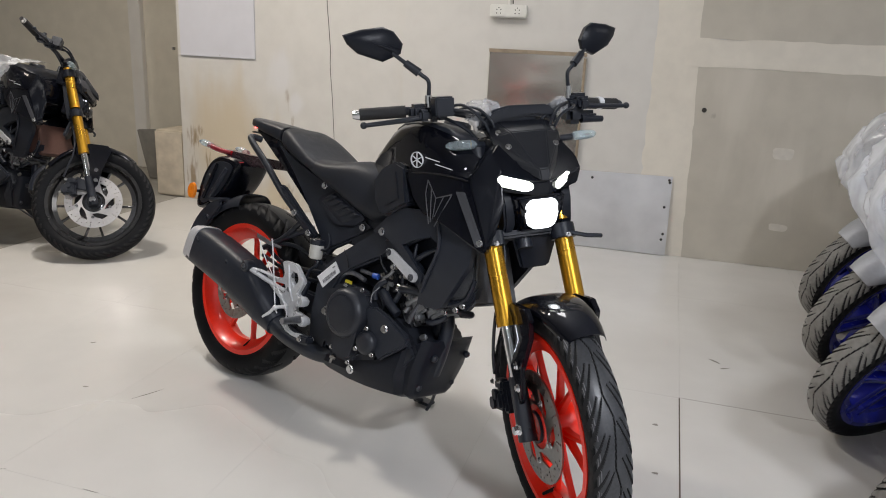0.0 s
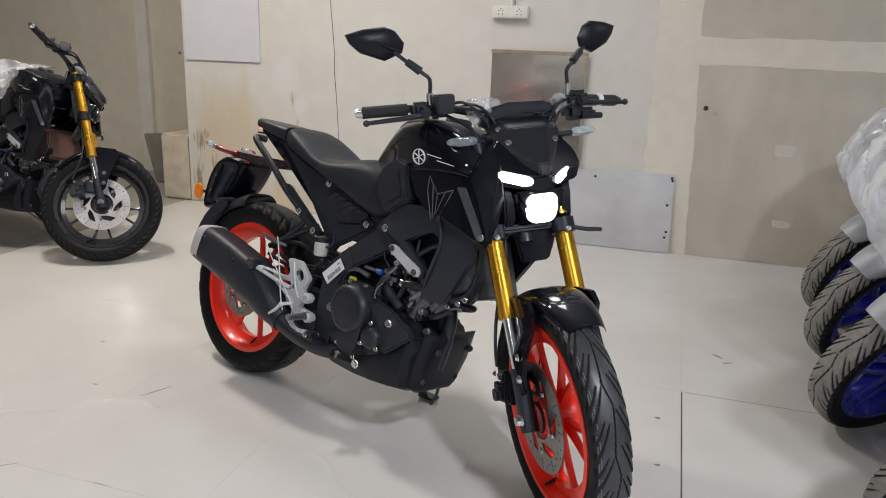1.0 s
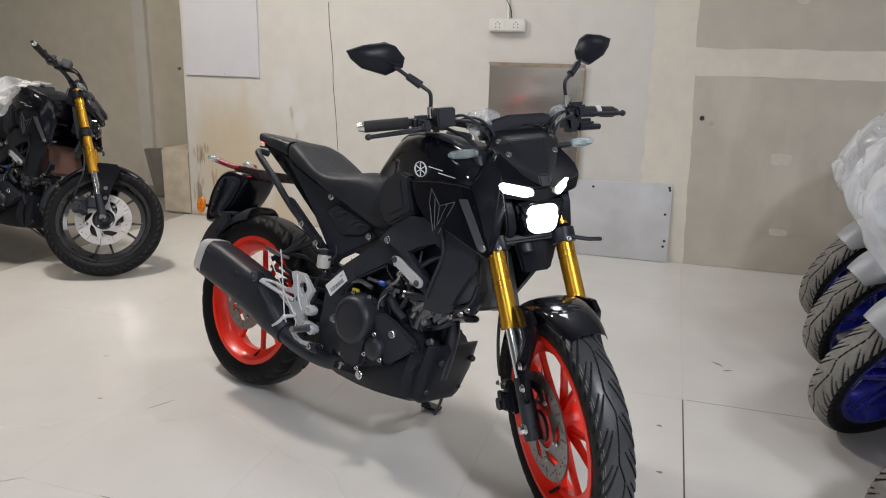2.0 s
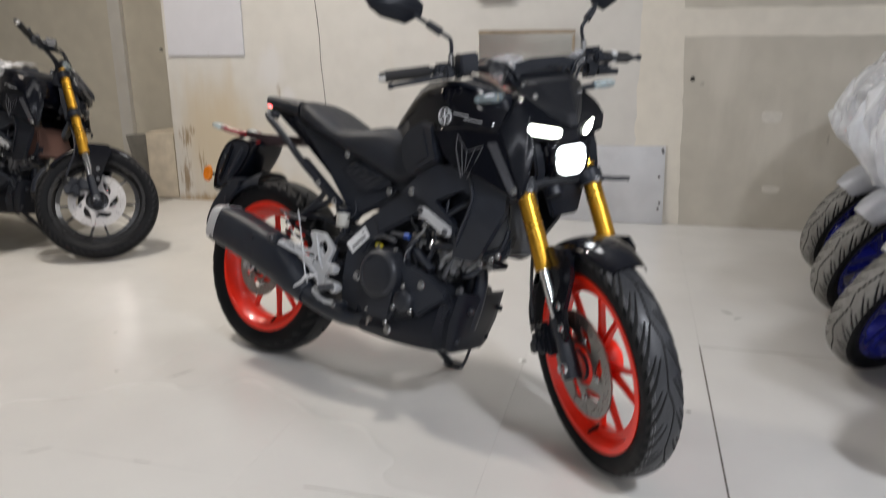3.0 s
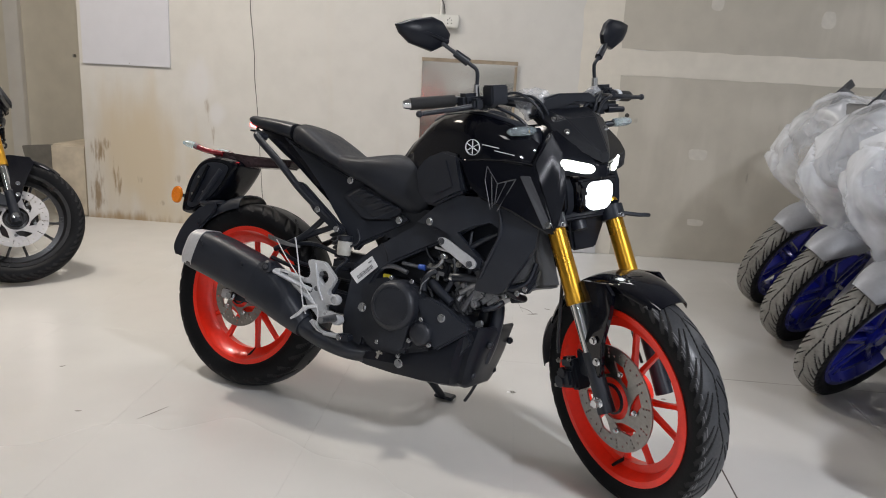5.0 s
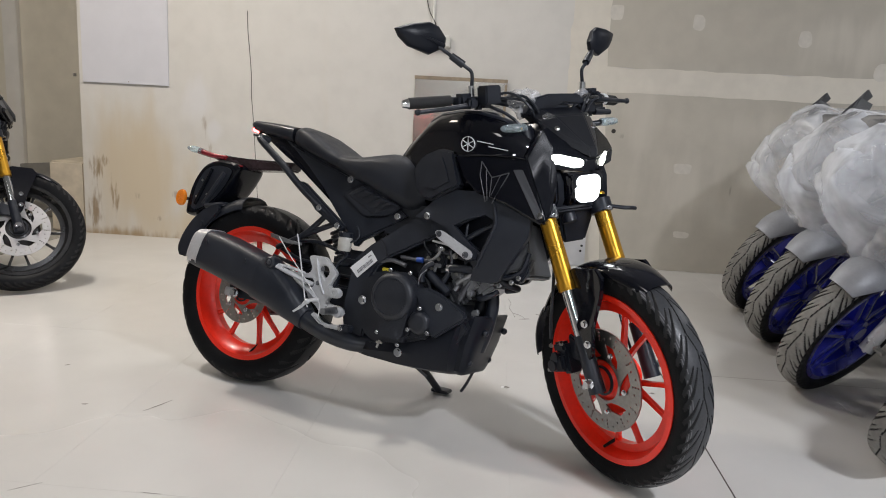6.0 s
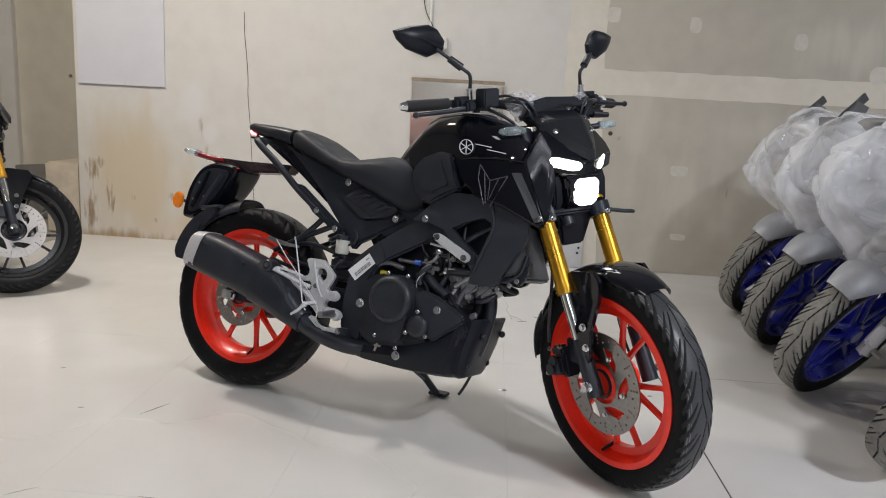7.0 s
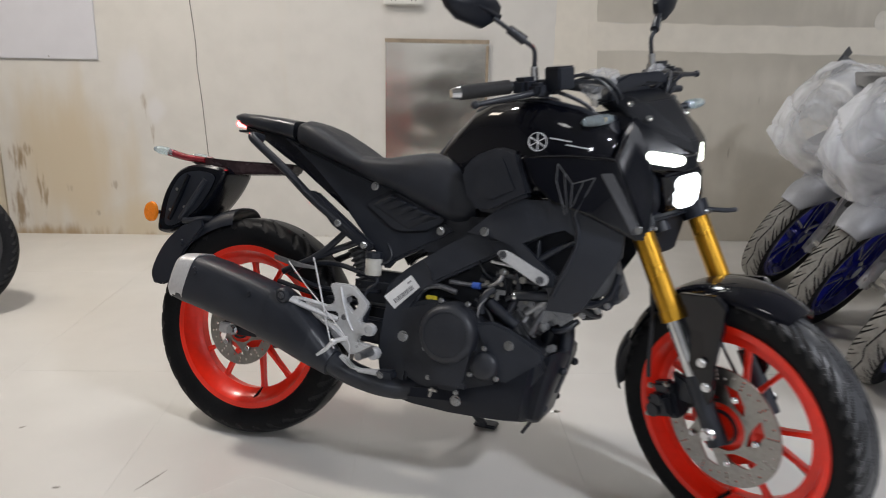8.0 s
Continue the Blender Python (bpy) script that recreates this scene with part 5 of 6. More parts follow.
    p("yellow_tag", box((0.03, 0.006, 0.012), (0.585, -0.115, 0.478), 0.002), YELLOW_PAINT, core, "yellow paint tag")
    for x, z in ((0.775, 0.565), (0.765, 0.535), (0.80, 0.545), (0.745, 0.505), (0.72, 0.50), (0.83, 0.50), (0.73, 0.535)):
        p("hose_clip", bolt((x, -0.128, z), 0.0045, 0.006), STEEL, core)
    p("throttle_link", tube([(0.735, -0.125, 0.587), (0.80, -0.128, 0.58)], 0.004, 6, False), SILVER, core)
    p("elbow_fitting", tube([(0.735, -0.13, 0.525), (0.752, -0.134, 0.534), (0.763, -0.134, 0.545), (0.768, -0.13, 0.556)], (0.0045, 0.0055), 12), CAST_GREY, core, "grey elbow fitting")
    p("banjo_bolt", join(bolt((0.769, -0.134, 0.566), 0.0065, 0.006), tube([(0.769, -0.125, 0.566), (0.769, -0.138, 0.566)], 0.0055, 10, False)), CHROME, core)
    p("banjo_bolt", bolt((0.818, -0.130, 0.551), 0.007, 0.006), STEEL, core)
    p("hose_bracket", join(box((0.024, 0.006, 0.012), (0.767, -0.132, 0.516), 0.002), box((0.010, 0.006, 0.026), (0.759, -0.132, 0.508), 0.002)), CAST_GREY, core)
    p("breather_hose", tube([(0.752, -0.13, 0.522), (0.734, -0.138, 0.508), (0.723, -0.142, 0.482), (0.726, -0.140, 0.460)], 0.009, 12), SATIN_BLACK, core)
    p("sensor_wire", tube([(0.738, -0.142, 0.500), (0.724, -0.150, 0.480), (0.721, -0.152, 0.458), (0.727, -0.150, 0.440)], 0.0022, 8), CAST_GREY, core)
    p("coolant_hose", tube([(0.800, -0.13, 0.512), (0.835, -0.132, 0.516), (0.882, -0.128, 0.519)], 0.0125, 14), SATIN_BLACK, core)
    p("hose_clamp", lathe([(0.0125, -0.005), (0.0145, -0.004), (0.0145, 0.004), (0.0125, 0.005)], 20, closed=True), CHROME, core, "", pose(0.804, -0.1305, 0.5125, 0, 0, 90))
    p("coolant_pipe", tube([(0.742, -0.128, 0.488), (0.780, -0.136, 0.462), (0.815, -0.136, 0.440)], 0.0135, 14), SATIN_BLACK, core)
    p("cast_boss", tube([(0.876, -0.118, 0.488), (0.862, -0.122, 0.458), (0.847, -0.118, 0.425)], (0.007, 0.0085), 12), DARK_CAST, core)
    p("cast_boss", tube([(0.842, -0.112, 0.480), (0.826, -0.116, 0.450)], (0.007, 0.008), 12, False), CAST_GREY, core)
    p("pipe_bracket", box((0.026, 0.012, 0.018), (0.897, -0.105, 0.394), 0.004, Matrix.Rotation(radians(-25), 3, "Y")), CAST_GREY, core)
    for k in range(4):
        p("plug_lead", tube([(0.70 + 0.045 * k, -0.118, 0.590 - 0.012 * k), (0.715 + 0.045 * k, -0.126, 0.566), (0.735 + 0.04 * k, -0.120, 0.545 - 0.008 * k)], 0.0035, 8), SATIN_BLACK, core)
    p("chain_case", sheet_xz([(0.50, 0.44), (0.60, 0.46), (0.62, 0.36), (0.56, 0.30), (0.50, 0.33)], 0.14, 0.05, 0.01), ENGINE_BLACK, core)

    # belly pan
    rows = []
    for xb, xt, zt, zm, zb, ht, hm, hb in ((0.485, 0.485, 0.233, 0.218, 0.204, 0.096, 0.100, 0.080), (0.555, 0.555, 0.246, 0.224, 0.198, 0.126, 0.130, 0.092), (0.66, 0.66, 0.265, 0.236, 0.195, 0.147, 0.1515, 0.10), (0.74, 0.74, 0.288, 0.246, 0.195, 0.148, 0.153, 0.10),
                                           (0.80, 0.805, 0.313, 0.258, 0.197, 0.145, 0.152, 0.095), (0.838, 0.858, 0.345, 0.272, 0.199, 0.139, 0.148, 0.086), (0.850, 0.880, 0.367, 0.286, 0.200, 0.116, 0.120, 0.072), (0.866, 0.902, 0.382, 0.294, 0.200, 0.115, 0.121, 0.076),
                                           (0.877, 0.917, 0.389, 0.298, 0.203, 0.105, 0.111, 0.072), (0.885, 0.927, 0.386, 0.302, 0.212, 0.087, 0.093, 0.064), (0.889, 0.932, 0.370, 0.302, 0.226, 0.058, 0.063, 0.046)):
        xm = xb + (xt - xb) * (zm - zb) / (zt - zb)
        side = [(xb, hb, zb), (xb + 0.1 * (xm - xb), hb + 0.55 * (hm - hb), zb + 0.16 * (zm - zb)), (xm, hm, zm), (xt, ht, zt)]
        rows.append([(x, -y, z) for x, y, z in side] + [(x, y, z) for x, y, z in side[::-1]])
    # Darker than the other panels: the pan's shade is put into its colour.
    pan = p("belly_pan", bevelled(loft(rows), 0.004, 2, 32), NOSE_AND_SHADE_BLACK, bike, "black belly pan, darkened for the shade it lies in", smooth=38)
    for k in range(7):
        q = Vector((0.79, -0.150, 0.312)).lerp(Vector((0.868, -0.132, 0.358)), k / 6)
        p("pan_clip", box((0.010, 0.008, 0.007), q, 0.0015, Matrix.Rotation(radians(-30), 3, "Y")), SATIN_BLACK, pan)
    for s in (-1, 1):
        p("belly_bolt", bolt((0.684, s * 0.151, 0.24), 0.0105, 0.005, (0, s, 0)), CHROME, pan)
        for x, z in ((0.926, 0.338), (0.887, 0.241)):
            p("belly_stud", ball((x, s * 0.076, z), 0.0105, 8), SATIN_BLACK, pan)

    # radiator
    rad = p("radiator", box((0.035, 0.21, 0.17), (1.0, 0.0, 0.595), 0.006, Matrix.Rotation(radians(-22), 3, "Y")), radiator, bike, "finned radiator")
    p("radiator_tank", prism([(0.945, -0.108, 0.60), (1.025, -0.108, 0.66), (1.035, -0.108, 0.575), (1.018, -0.108, 0.540), (0.96, -0.108, 0.515)], (0, 0.02, 0), 0.005), radiator, rad)
    p("radiator_frame", tube([(0.955, -0.11, 0.508), (0.99, -0.112, 0.512), (1.025, -0.112, 0.540), (1.038, -0.11, 0.59)], 0.007, 8), SATIN_BLACK, rad)
    p("radiator_hose", tube([(0.955, -0.085, 0.50), (0.975, -0.07, 0.488), (0.99, -0.03, 0.48), (0.95, -0.02, 0.47)], 0.010, 10), SATIN_BLACK, rad)
    p("radiator_guard", prism([(0.955, -0.109, 0.520), (0.985, -0.109, 0.508), (1.022, -0.109, 0.500), (1.040, -0.109, 0.530), (1.048, -0.109, 0.575), (1.036, -0.109, 0.555), (1.012, -0.109, 0.522)], (0, 0.03, 0), 0.004), SATIN_BLACK, rad)
    for x, z in ((0.95, 0.50), (0.965, 0.485), (1.0, 0.50), (1.02, 0.515)):
        p("radiator_clip", bolt((x, -0.12, z), 0.006, 0.007), CHROME, rad)

    # side stand and label
    p("side_stand", join(tube([(0.55, 0.10, 0.25), (0.60, 0.18, 0.16), (0.642, 0.27, 0.068)], 0.0125, 10), box((0.07, 0.04, 0.012), (0.648, 0.28, 0.0685), 0.004, Matrix.Rotation(radians(12), 3, "X"))), SATIN_BLACK, bike, "black side stand, folded out")
    p("stand_spring", tube([(0.57, 0.08, 0.20), (0.62, 0.2, 0.12)], 0.005, 8, False), DARK_CAST, bike)
    p("stand_hook", tube([(0.86, 0.05, 0.215), (0.82, 0.09, 0.15), (0.80, 0.10, 0.118)], 0.005, 8), SATIN_BLACK, bike)
    tag = p("frame_sticker", prism([(0.460, -0.1285, 0.467), (0.529, -0.1285, 0.530), (0.555, -0.1285, 0.502), (0.491, -0.1285, 0.439)], (0, 0.002, 0), 0), LABEL_WHITE, bike, "white barcode sticker")
    along, across = Vector((0.069, 0, 0.063)), Vector((0.031, 0, -0.028))
    for k in range(14):
        q = Vector((0.460, -0.1292, 0.467)) + along * (0.16 + 0.05 * k) + across * 0.66
        p("sticker_bar", box((0.0022 if k % 3 else 0.0036, 0.0006, 0.012), q, 0, Matrix.Rotation(radians(-42), 3, "Y")), LABEL_INK, tag)
    for k in range(2):
        q = Vector((0.460, -0.1292, 0.467)) + along * (0.80 + 0.07 * k) + across * 0.28
        p("sticker_bar", box((0.006, 0.0006, 0.004), q, 0, Matrix.Rotation(radians(-42), 3, "Y")), LABEL_INK, tag)
    return bike

# ---------------------------------------------------------------- the sports motorcycles under plastic
FAIR_SILVER = material("silver_grey_paint", (0.36, 0.37, 0.395), 0.42, 0.15, 0.06, 80, 0, 0.05)
FAIR_DARK = material("dark_grey_fairing", (0.10, 0.105, 0.115), 0.4, 0.2, 0.1, 80, 0, 0.05, 0.4)
MIRROR_GREY = material("grey_film", (0.11, 0.112, 0.115), 0.4, 0, 0.15, 120, 0.0004, 0.1)


def draped_cover(seed):
    """A thin plastic bag pulled over the fairing: taut flat stretches between the points that hold it, with creases, open below."""
    rng = random.Random(seed)
    shift = Vector((rng.random() * 9, rng.random() * 9, rng.random() * 9))
    held = [(1.53, 0.04, 0.80), (1.50, 0.09, 0.73), (1.46, 0.09, 0.92), (1.37, 0.08, 1.04), (1.27, 0.07, 1.11), (1.27, 0.20, 1.03), (1.20, 0.27, 0.93), (1.27, 0.25, 0.74), (1.42, 0.12, 0.64), (1.30, 0.20, 0.58),
            (1.02, 0.25, 0.56), (1.05, 0.20, 1.0), (0.98, 0.10, 1.05), (0.78, 0.13, 1.02), (0.60, 0.13, 0.95), (0.72, 0.25, 0.60), (0.52, 0.20, 0.62), (0.50, 0.10, 0.88)]
    bm = bmesh.new()
    for x, y, z in held:
        for s in (-1, 1):
            bm.verts.new((x + rng.uniform(-0.015, 0.015), s * y + rng.uniform(-0.025, 0.025), z + rng.uniform(-0.015, 0.02)))
    made = bmesh.ops.convex_hull(bm, input=bm.verts)
    bmesh.ops.delete(bm, geom=list({v for v in made["geom_interior"] + made["geom_unused"] if isinstance(v, bmesh.types.BMVert)}), context="VERTS")
    bmesh.ops.delete(bm, geom=[f for f in bm.faces if f.normal.z < -0.75 or f.normal.x < -0.85], context="FACES")
    for width in (0.30, 0.15, 0.075, 0.038, 0.019):
        bmesh.ops.subdivide_edges(bm, edges=[e for e in bm.edges if e.calc_length() > width], cuts=1)
        bmesh.ops.triangulate(bm, faces=bm.faces[:])
    bm.normal_update()
    hem = {v for e in bm.edges if len(e.link_faces) == 1 for v in e.verts}
    moves = []
    for v in bm.verts:
        p = v.co
        big = noise.noise(p * 2.6 + shift)
        q = Vector((p.x * 3.0 + p.z * 1.6, p.y * 2.6, p.z * 3.0 - p.x * 1.4)) + shift
        gaps, cells = noise.voronoi(q)
        tilt = Vector((noise.noise(cells[0] * 7.1), noise.noise(cells[0] * 5.3 + shift), noise.noise(cells[0] * 6.7 - shift)))
        flat = tilt.dot(q - cells[0]) * min(1.0, (gaps[1] - gaps[0]) * 4)
        crease = max(0.0, 0.09 - abs(noise.noise(Vector((p.x * 5 - p.z * 4, p.y * 4, p.z * 3.5 + p.x * 2)) + shift * 2)))
        tiny = noise.noise(p * 45 + shift)
        moves.append((v, v.normal * (0.014 * big + 0.075 * flat - 0.15 * crease + 0.0008 * tiny) + Vector((0, 0, -0.06 * max(0.0, big + 0.2) if v in hem else 0))))
    for v, d in moves:
        v.co += d
    return bm


def sport_motorcycle(matrix, turn, label, seed):
    bike = thing("sports_motorcycle", matrix, label, "motorcycle", "covered sports motorcycles in a row")
    turned = steering(turn)

    def p(name, bm, mat, note="", parent=bike, m=None):
        return part(name, bm, mat, parent, note, m)

    wheel("front_wheel", bike, turned @ Matrix.Translation((1.343, 0, 0.302)), 0.302, 0.054, 0.046, BLUE_RIM, "pale_front", 10 + seed * 23, wide=1.7)
    wheel("rear_wheel", bike, Matrix.Translation((0, 0, 0.314)), 0.314, 0.072, 0.058, BLUE_RIM, "rear", 8, disc=0.105, disc_y=-0.078)
    for side in (-1, 1):
        y = 0.1 * side
        part("fork_tube", tube([fork_at(0.52, y), fork_at(0.95, y)], 0.0245, 18, False), FAIR_DARK, bike, "", turned)
        foot = join(tube([fork_at(0.275, y), fork_at(0.40, y), fork_at(0.54, y)], (0.026, 0.024), 14, False), box((0.06, 0.034, 0.08), (1.343, y, 0.302), 0.014))
        leg = part("fork_leg", foot, SILVER, bike, "silver fork leg", turned)
        part("axle_bolt", bolt((1.343, y + 0.018 * side, 0.302), 0.012, 0.03, (0, side, 0)), STEEL, leg)
        part("leg_bolt", bolt((1.30, y + 0.02 * side, 0.40), 0.008, 0.006, (0, side, 0)), STEEL, leg)
        part("fork_stay", prism([(1.20, y * 1.1, 0.58), (1.30, y * 1.1, 0.60), (1.33, y * 1.15, 0.50), (1.325, y * 1.15, 0.40), (1.28, y * 1.15, 0.40), (1.24, y * 1.1, 0.50)], (0, -0.015 * side, 0), 0.005), SILVER, bike, "", turned)

    rings = []
    for i in range(23):
        t = i / 22
        a = radians(150 - 96 * t)
        tip = max(0.0, (t - 0.66) / 0.34)
        h = 0.090 * (1 - 0.42 * tip ** 2.0)
        ring = []
        for k in range(13):
            s = -1 + k / 6
            r = 0.348 - (0.064 - 0.040 * tip) * abs(s) ** 1.4 - 0.012 * tip ** 2 * (1 - abs(s))
            ring.append((1.343 + r * math.cos(a), h * math.sin(s * 1.3), 0.302 + r * math.sin(a)))
        rings.append(ring)
    hood = loft(rings, False)
    grown = bmesh.ops.extrude_face_region(hood, geom=hood.faces[:])
    for v in [v for v in grown["geom"] if isinstance(v, bmesh.types.BMVert)]:
        v.co -= Vector((v.co.x - 1.343, 0, v.co.z - 0.302)).normalized() * 0.005
    part("front_mudguard", hood, FAIR_SILVER, bike, "silver front mudguard", turned)
    body = p("fairing", loft([oval(x, lo, hi, h, 28, 2.6) for x, lo, hi, h in ((0.55, 0.30, 0.80, 0.15), (0.70, 0.26, 0.84, 0.17), (0.85, 0.30, 0.86, 0.18), (1.0, 0.48, 0.86, 0.17), (1.12, 0.60, 0.84, 0.15), (1.24, 0.64, 0.80, 0.11), (1.32, 0.67, 0.76, 0.07), (1.37, 0.69, 0.73, 0.03))]), FAIR_SILVER, "silver grey sports fairing")
    p("windscreen", loft([oval(x, lo, hi, h, 20, 2.2) for x, lo, hi, h in ((0.95, 0.86, 0.95, 0.10), (1.05, 0.84, 0.93, 0.11), (1.14, 0.82, 0.88, 0.09), (1.20, 0.80, 0.83, 0.05))]), SMOKE, "", body)
    p("fuel_tank", loft([oval(x, lo, hi, h, 24, 2.6) for x, lo, hi, h in ((0.44, 0.70, 0.78, 0.08), (0.52, 0.68, 0.86, 0.13), (0.62, 0.68, 0.92, 0.16), (0.74, 0.70, 0.91, 0.16), (0.86, 0.72, 0.87, 0.13))]), FAIR_SILVER)
    p("seat", loft([oval(x, lo, hi, h, 20, 2.8) for x, lo, hi, h in ((0.10, 0.86, 0.90, 0.08), (0.22, 0.80, 0.88, 0.11), (0.34, 0.74, 0.82, 0.12), (0.46, 0.72, 0.81, 0.11), (0.52, 0.72, 0.82, 0.09))]), SEAT_VINYL)
    p("tail", loft([oval(x, lo, hi, h, 20, 2.6) for x, lo, hi, h in ((-0.20, 0.88, 0.92, 0.03), (-0.05, 0.82, 0.92, 0.08), (0.12, 0.74, 0.89, 0.10), (0.32, 0.66, 0.80, 0.10))]), FAIR_SILVER)
    p("engine", box((0.36, 0.24, 0.30), (0.68, 0, 0.38), 0.04), ENGINE_BLACK)
    for s in (-1, 1):
        p("swing_arm", prism([(-0.05, s * 0.105, 0.34), (0.50, s * 0.10, 0.42), (0.50, s * 0.10, 0.34), (-0.05, s * 0.105, 0.29)], (0, -0.025 * s, 0), 0.007), SATIN_BLACK)
        arm = p("mirror_arm", prism([(1.23, s * 0.10, 0.99), (1.29, s * 0.10, 1.02), (1.23, s * 0.17, 1.10), (1.17, s * 0.17, 1.07)], (-0.02, 0, 0.02), 0.005), MIRROR_GREY, "grey mirror arm wrapped in film")
        p("mirror_head", prism([(1.31, s * 0.08, 1.050), (1.27, s * 0.10, 1.085), (1.17, s * 0.25, 1.120), (1.14, s * 0.26, 1.085), (1.20, s * 0.24, 1.050)], (-0.012, 0, 0.022), 0.005), MIRROR_GREY, "", arm)
        p("clip_on", tube([(0.95, s * 0.08, 0.95), (0.90, s * 0.22, 0.95), (0.86, s * 0.34, 0.94)], 0.013, 10), SATIN_BLACK)
    p("side_stand", join(tube([(0.60, 0.09, 0.24), (0.70, 0.13, 0.16), (0.775, 0.20, 0.062)], 0.0125, 10), box((0.07, 0.035, 0.012), (0.785, 0.208, 0.053), 0.004)), SATIN_BLACK)
    part("plastic_cover", draped_cover(seed), PLASTIC, bike, "creased milky plastic dust cover", None, 35.0)
    return bike


# ---------------------------------------------------------------- room
WALL_Y, LEFT, RIGHT, FRONT, CEIL = 2.41, -6.5, 7.5, -9.0, 3.2


def masked(mat, spots, colour, detail=9.0, low=0.45, high=0.62, most=1.0):
    """Lays stains of one colour over a material, round given places (x, z, width, height) of a wall."""
    nodes, links = mat.node_tree.nodes, mat.node_tree.links
    shader = nodes["Principled BSDF"]
    came = shader.inputs["Base Color"].links[0].from_socket
    place = nodes.new("ShaderNodeTexCoord")
    ragged = nodes.new("ShaderNodeTexNoise")
    ragged.inputs["Scale"].default_value, ragged.inputs["Detail"].default_value = detail, 8
    stretch = nodes.new("ShaderNodeMapping")
    stretch.inputs["Scale"].default_value = (2.6, 1, 0.5)
    links.new(place.outputs["Object"], stretch.inputs[0])
    links.new(stretch.outputs[0], ragged.inputs["Vector"])
    total = None
    for x, z, w, h in spots:
        near = nodes.new("ShaderNodeVectorMath")
        near.operation = "MULTIPLY_ADD"
        near.inputs[1].default_value = (1 / w, 0, 1 / h)
        near.inputs[2].default_value = (-x / w, 0, -z / h)
        links.new(place.outputs["Object"], near.inputs[0])
        far = nodes.new("ShaderNodeVectorMath")
        far.operation = "LENGTH"
        links.new(near.outputs[0], far.inputs[0])
        fall = nodes.new("ShaderNodeMapRange")
        fall.inputs["From Min"].default_value, fall.inputs["From Max"].default_value = 0.2, 1.0
        fall.inputs["To Min"].default_value, fall.inputs["To Max"].default_value = 0.26, -0.3
        links.new(far.outputs["Value"], fall.inputs["Value"])
        if total is None:
            total = fall.outputs[0]
        else:
            larger = nodes.new("ShaderNodeMath")
            larger.operation = "MAXIMUM"
            links.new(total, larger.inputs[0])
            links.new(fall.outputs[0], larger.inputs[1])
            total = larger.outputs[0]
    add = nodes.new("ShaderNodeMath")
    links.new(ragged.outputs["Fac"], add.inputs[0])
    links.new(total, add.inputs[1])
    edge = nodes.new("ShaderNodeMapRange")
    edge.inputs["From Min"].default_value, edge.inputs["From Max"].default_value = low, high
    edge.inputs["To Max"].default_value = most
    edge.interpolation_type = "SMOOTHSTEP"
    links.new(add.outputs[0], edge.inputs["Value"])
    mix = nodes.new("ShaderNodeMix")
    mix.data_type = "RGBA"
    links.new(edge.outputs[0], mix.inputs[0])
    links.new(came, mix.inputs[6])
    mix.inputs[7].default_value = (*colour, 1)
    links.new(mix.outputs[2], shader.inputs["Base Color"])


WALL_PAINT = material("cream_wall_paint", (0.62, 0.60, 0.56), 0.6, 0, 0.05, 9, 0.0012, 0.08)
masked(WALL_PAINT, [(-1.6, 0.40, 0.70, 0.75), (-1.2, 0.05, 0.6, 0.35)], (0.57, 0.49, 0.365), 2.2, 0.28, 0.82)
masked(WALL_PAINT, [(-1.17, 0.95, 0.17, 0.26), (-1.05, 0.75, 0.10, 0.12)], (0.66, 0.65, 0.645), 3.0, 0.40, 0.80, 0.8)
masked(WALL_PAINT, [(-1.88, 0.46, 0.10, 0.17), (-1.90, 0.16, 0.09, 0.34), (-1.76, 0.26, 0.06, 0.22), (-1.82, 0.50, 0.05, 0.10)], (0.25, 0.17, 0.09), 20, 0.50, 0.86, 0.85)
masked(WALL_PAINT, [(-1.12, 0.80, 0.035, 0.17), (-1.085, 0.62, 0.03, 0.12), (-1.33, 0.30, 0.06, 0.06), (-1.12, 0.14, 0.09, 0.10), (-1.6, 0.28, 0.04, 0.06), (0.05, 0.52, 0.06, 0.03), (-1.45, 0.13, 0.06, 0.05)], (0.34, 0.28, 0.21), 24, 0.54, 0.86, 0.7)
masked(WALL_PAINT, [(-1.75, -0.01, 1.0, 0.13), (-0.6, -0.02, 1.3, 0.09)], (0.36, 0.265, 0.16), 6, 0.50, 0.88)
RAW_BOARD = material("raw_grey_board", (0.50, 0.465, 0.395), 0.75, 0, 0.08, 7, 0.0008, 0.05)
FILLER = material("thin_filler", (0.63, 0.595, 0.53), 0.7, 0, 0.08, 30, 0.001, 0.06)
COMPOUND = material("joint_compound", (0.70, 0.655, 0.57), 0.7, 0, 0.06, 11, 0.0015, 0.06)
RECESS_PAINT = material("beige_recess_paint", (0.60, 0.56, 0.47), 0.65, 0, 0.07, 8, 0.001, 0.06)
LEDGE_PLASTER = material("stained_ledge_plaster", (0.56, 0.49, 0.385), 0.7, 0, 0.2, 12, 0.0015, 0.06)
masked(RAW_BOARD, [(2.1, 0.55, 0.6, 0.45), (2.9, 1.5, 0.7, 0.3), (1.75, 1.0, 0.35, 0.5), (2.6, 0.95, 0.8, 0.2)], (0.58, 0.54, 0.465), 3.5, 0.42, 0.95)
masked(RAW_BOARD, [(2.5, 0.86, 0.02, 0.08), (2.35, 0.55, 0.02, 0.08), (1.62, 0.86, 0.05, 0.04)], (0.34, 0.31, 0.26), 14, 0.56, 0.85, 0.7)
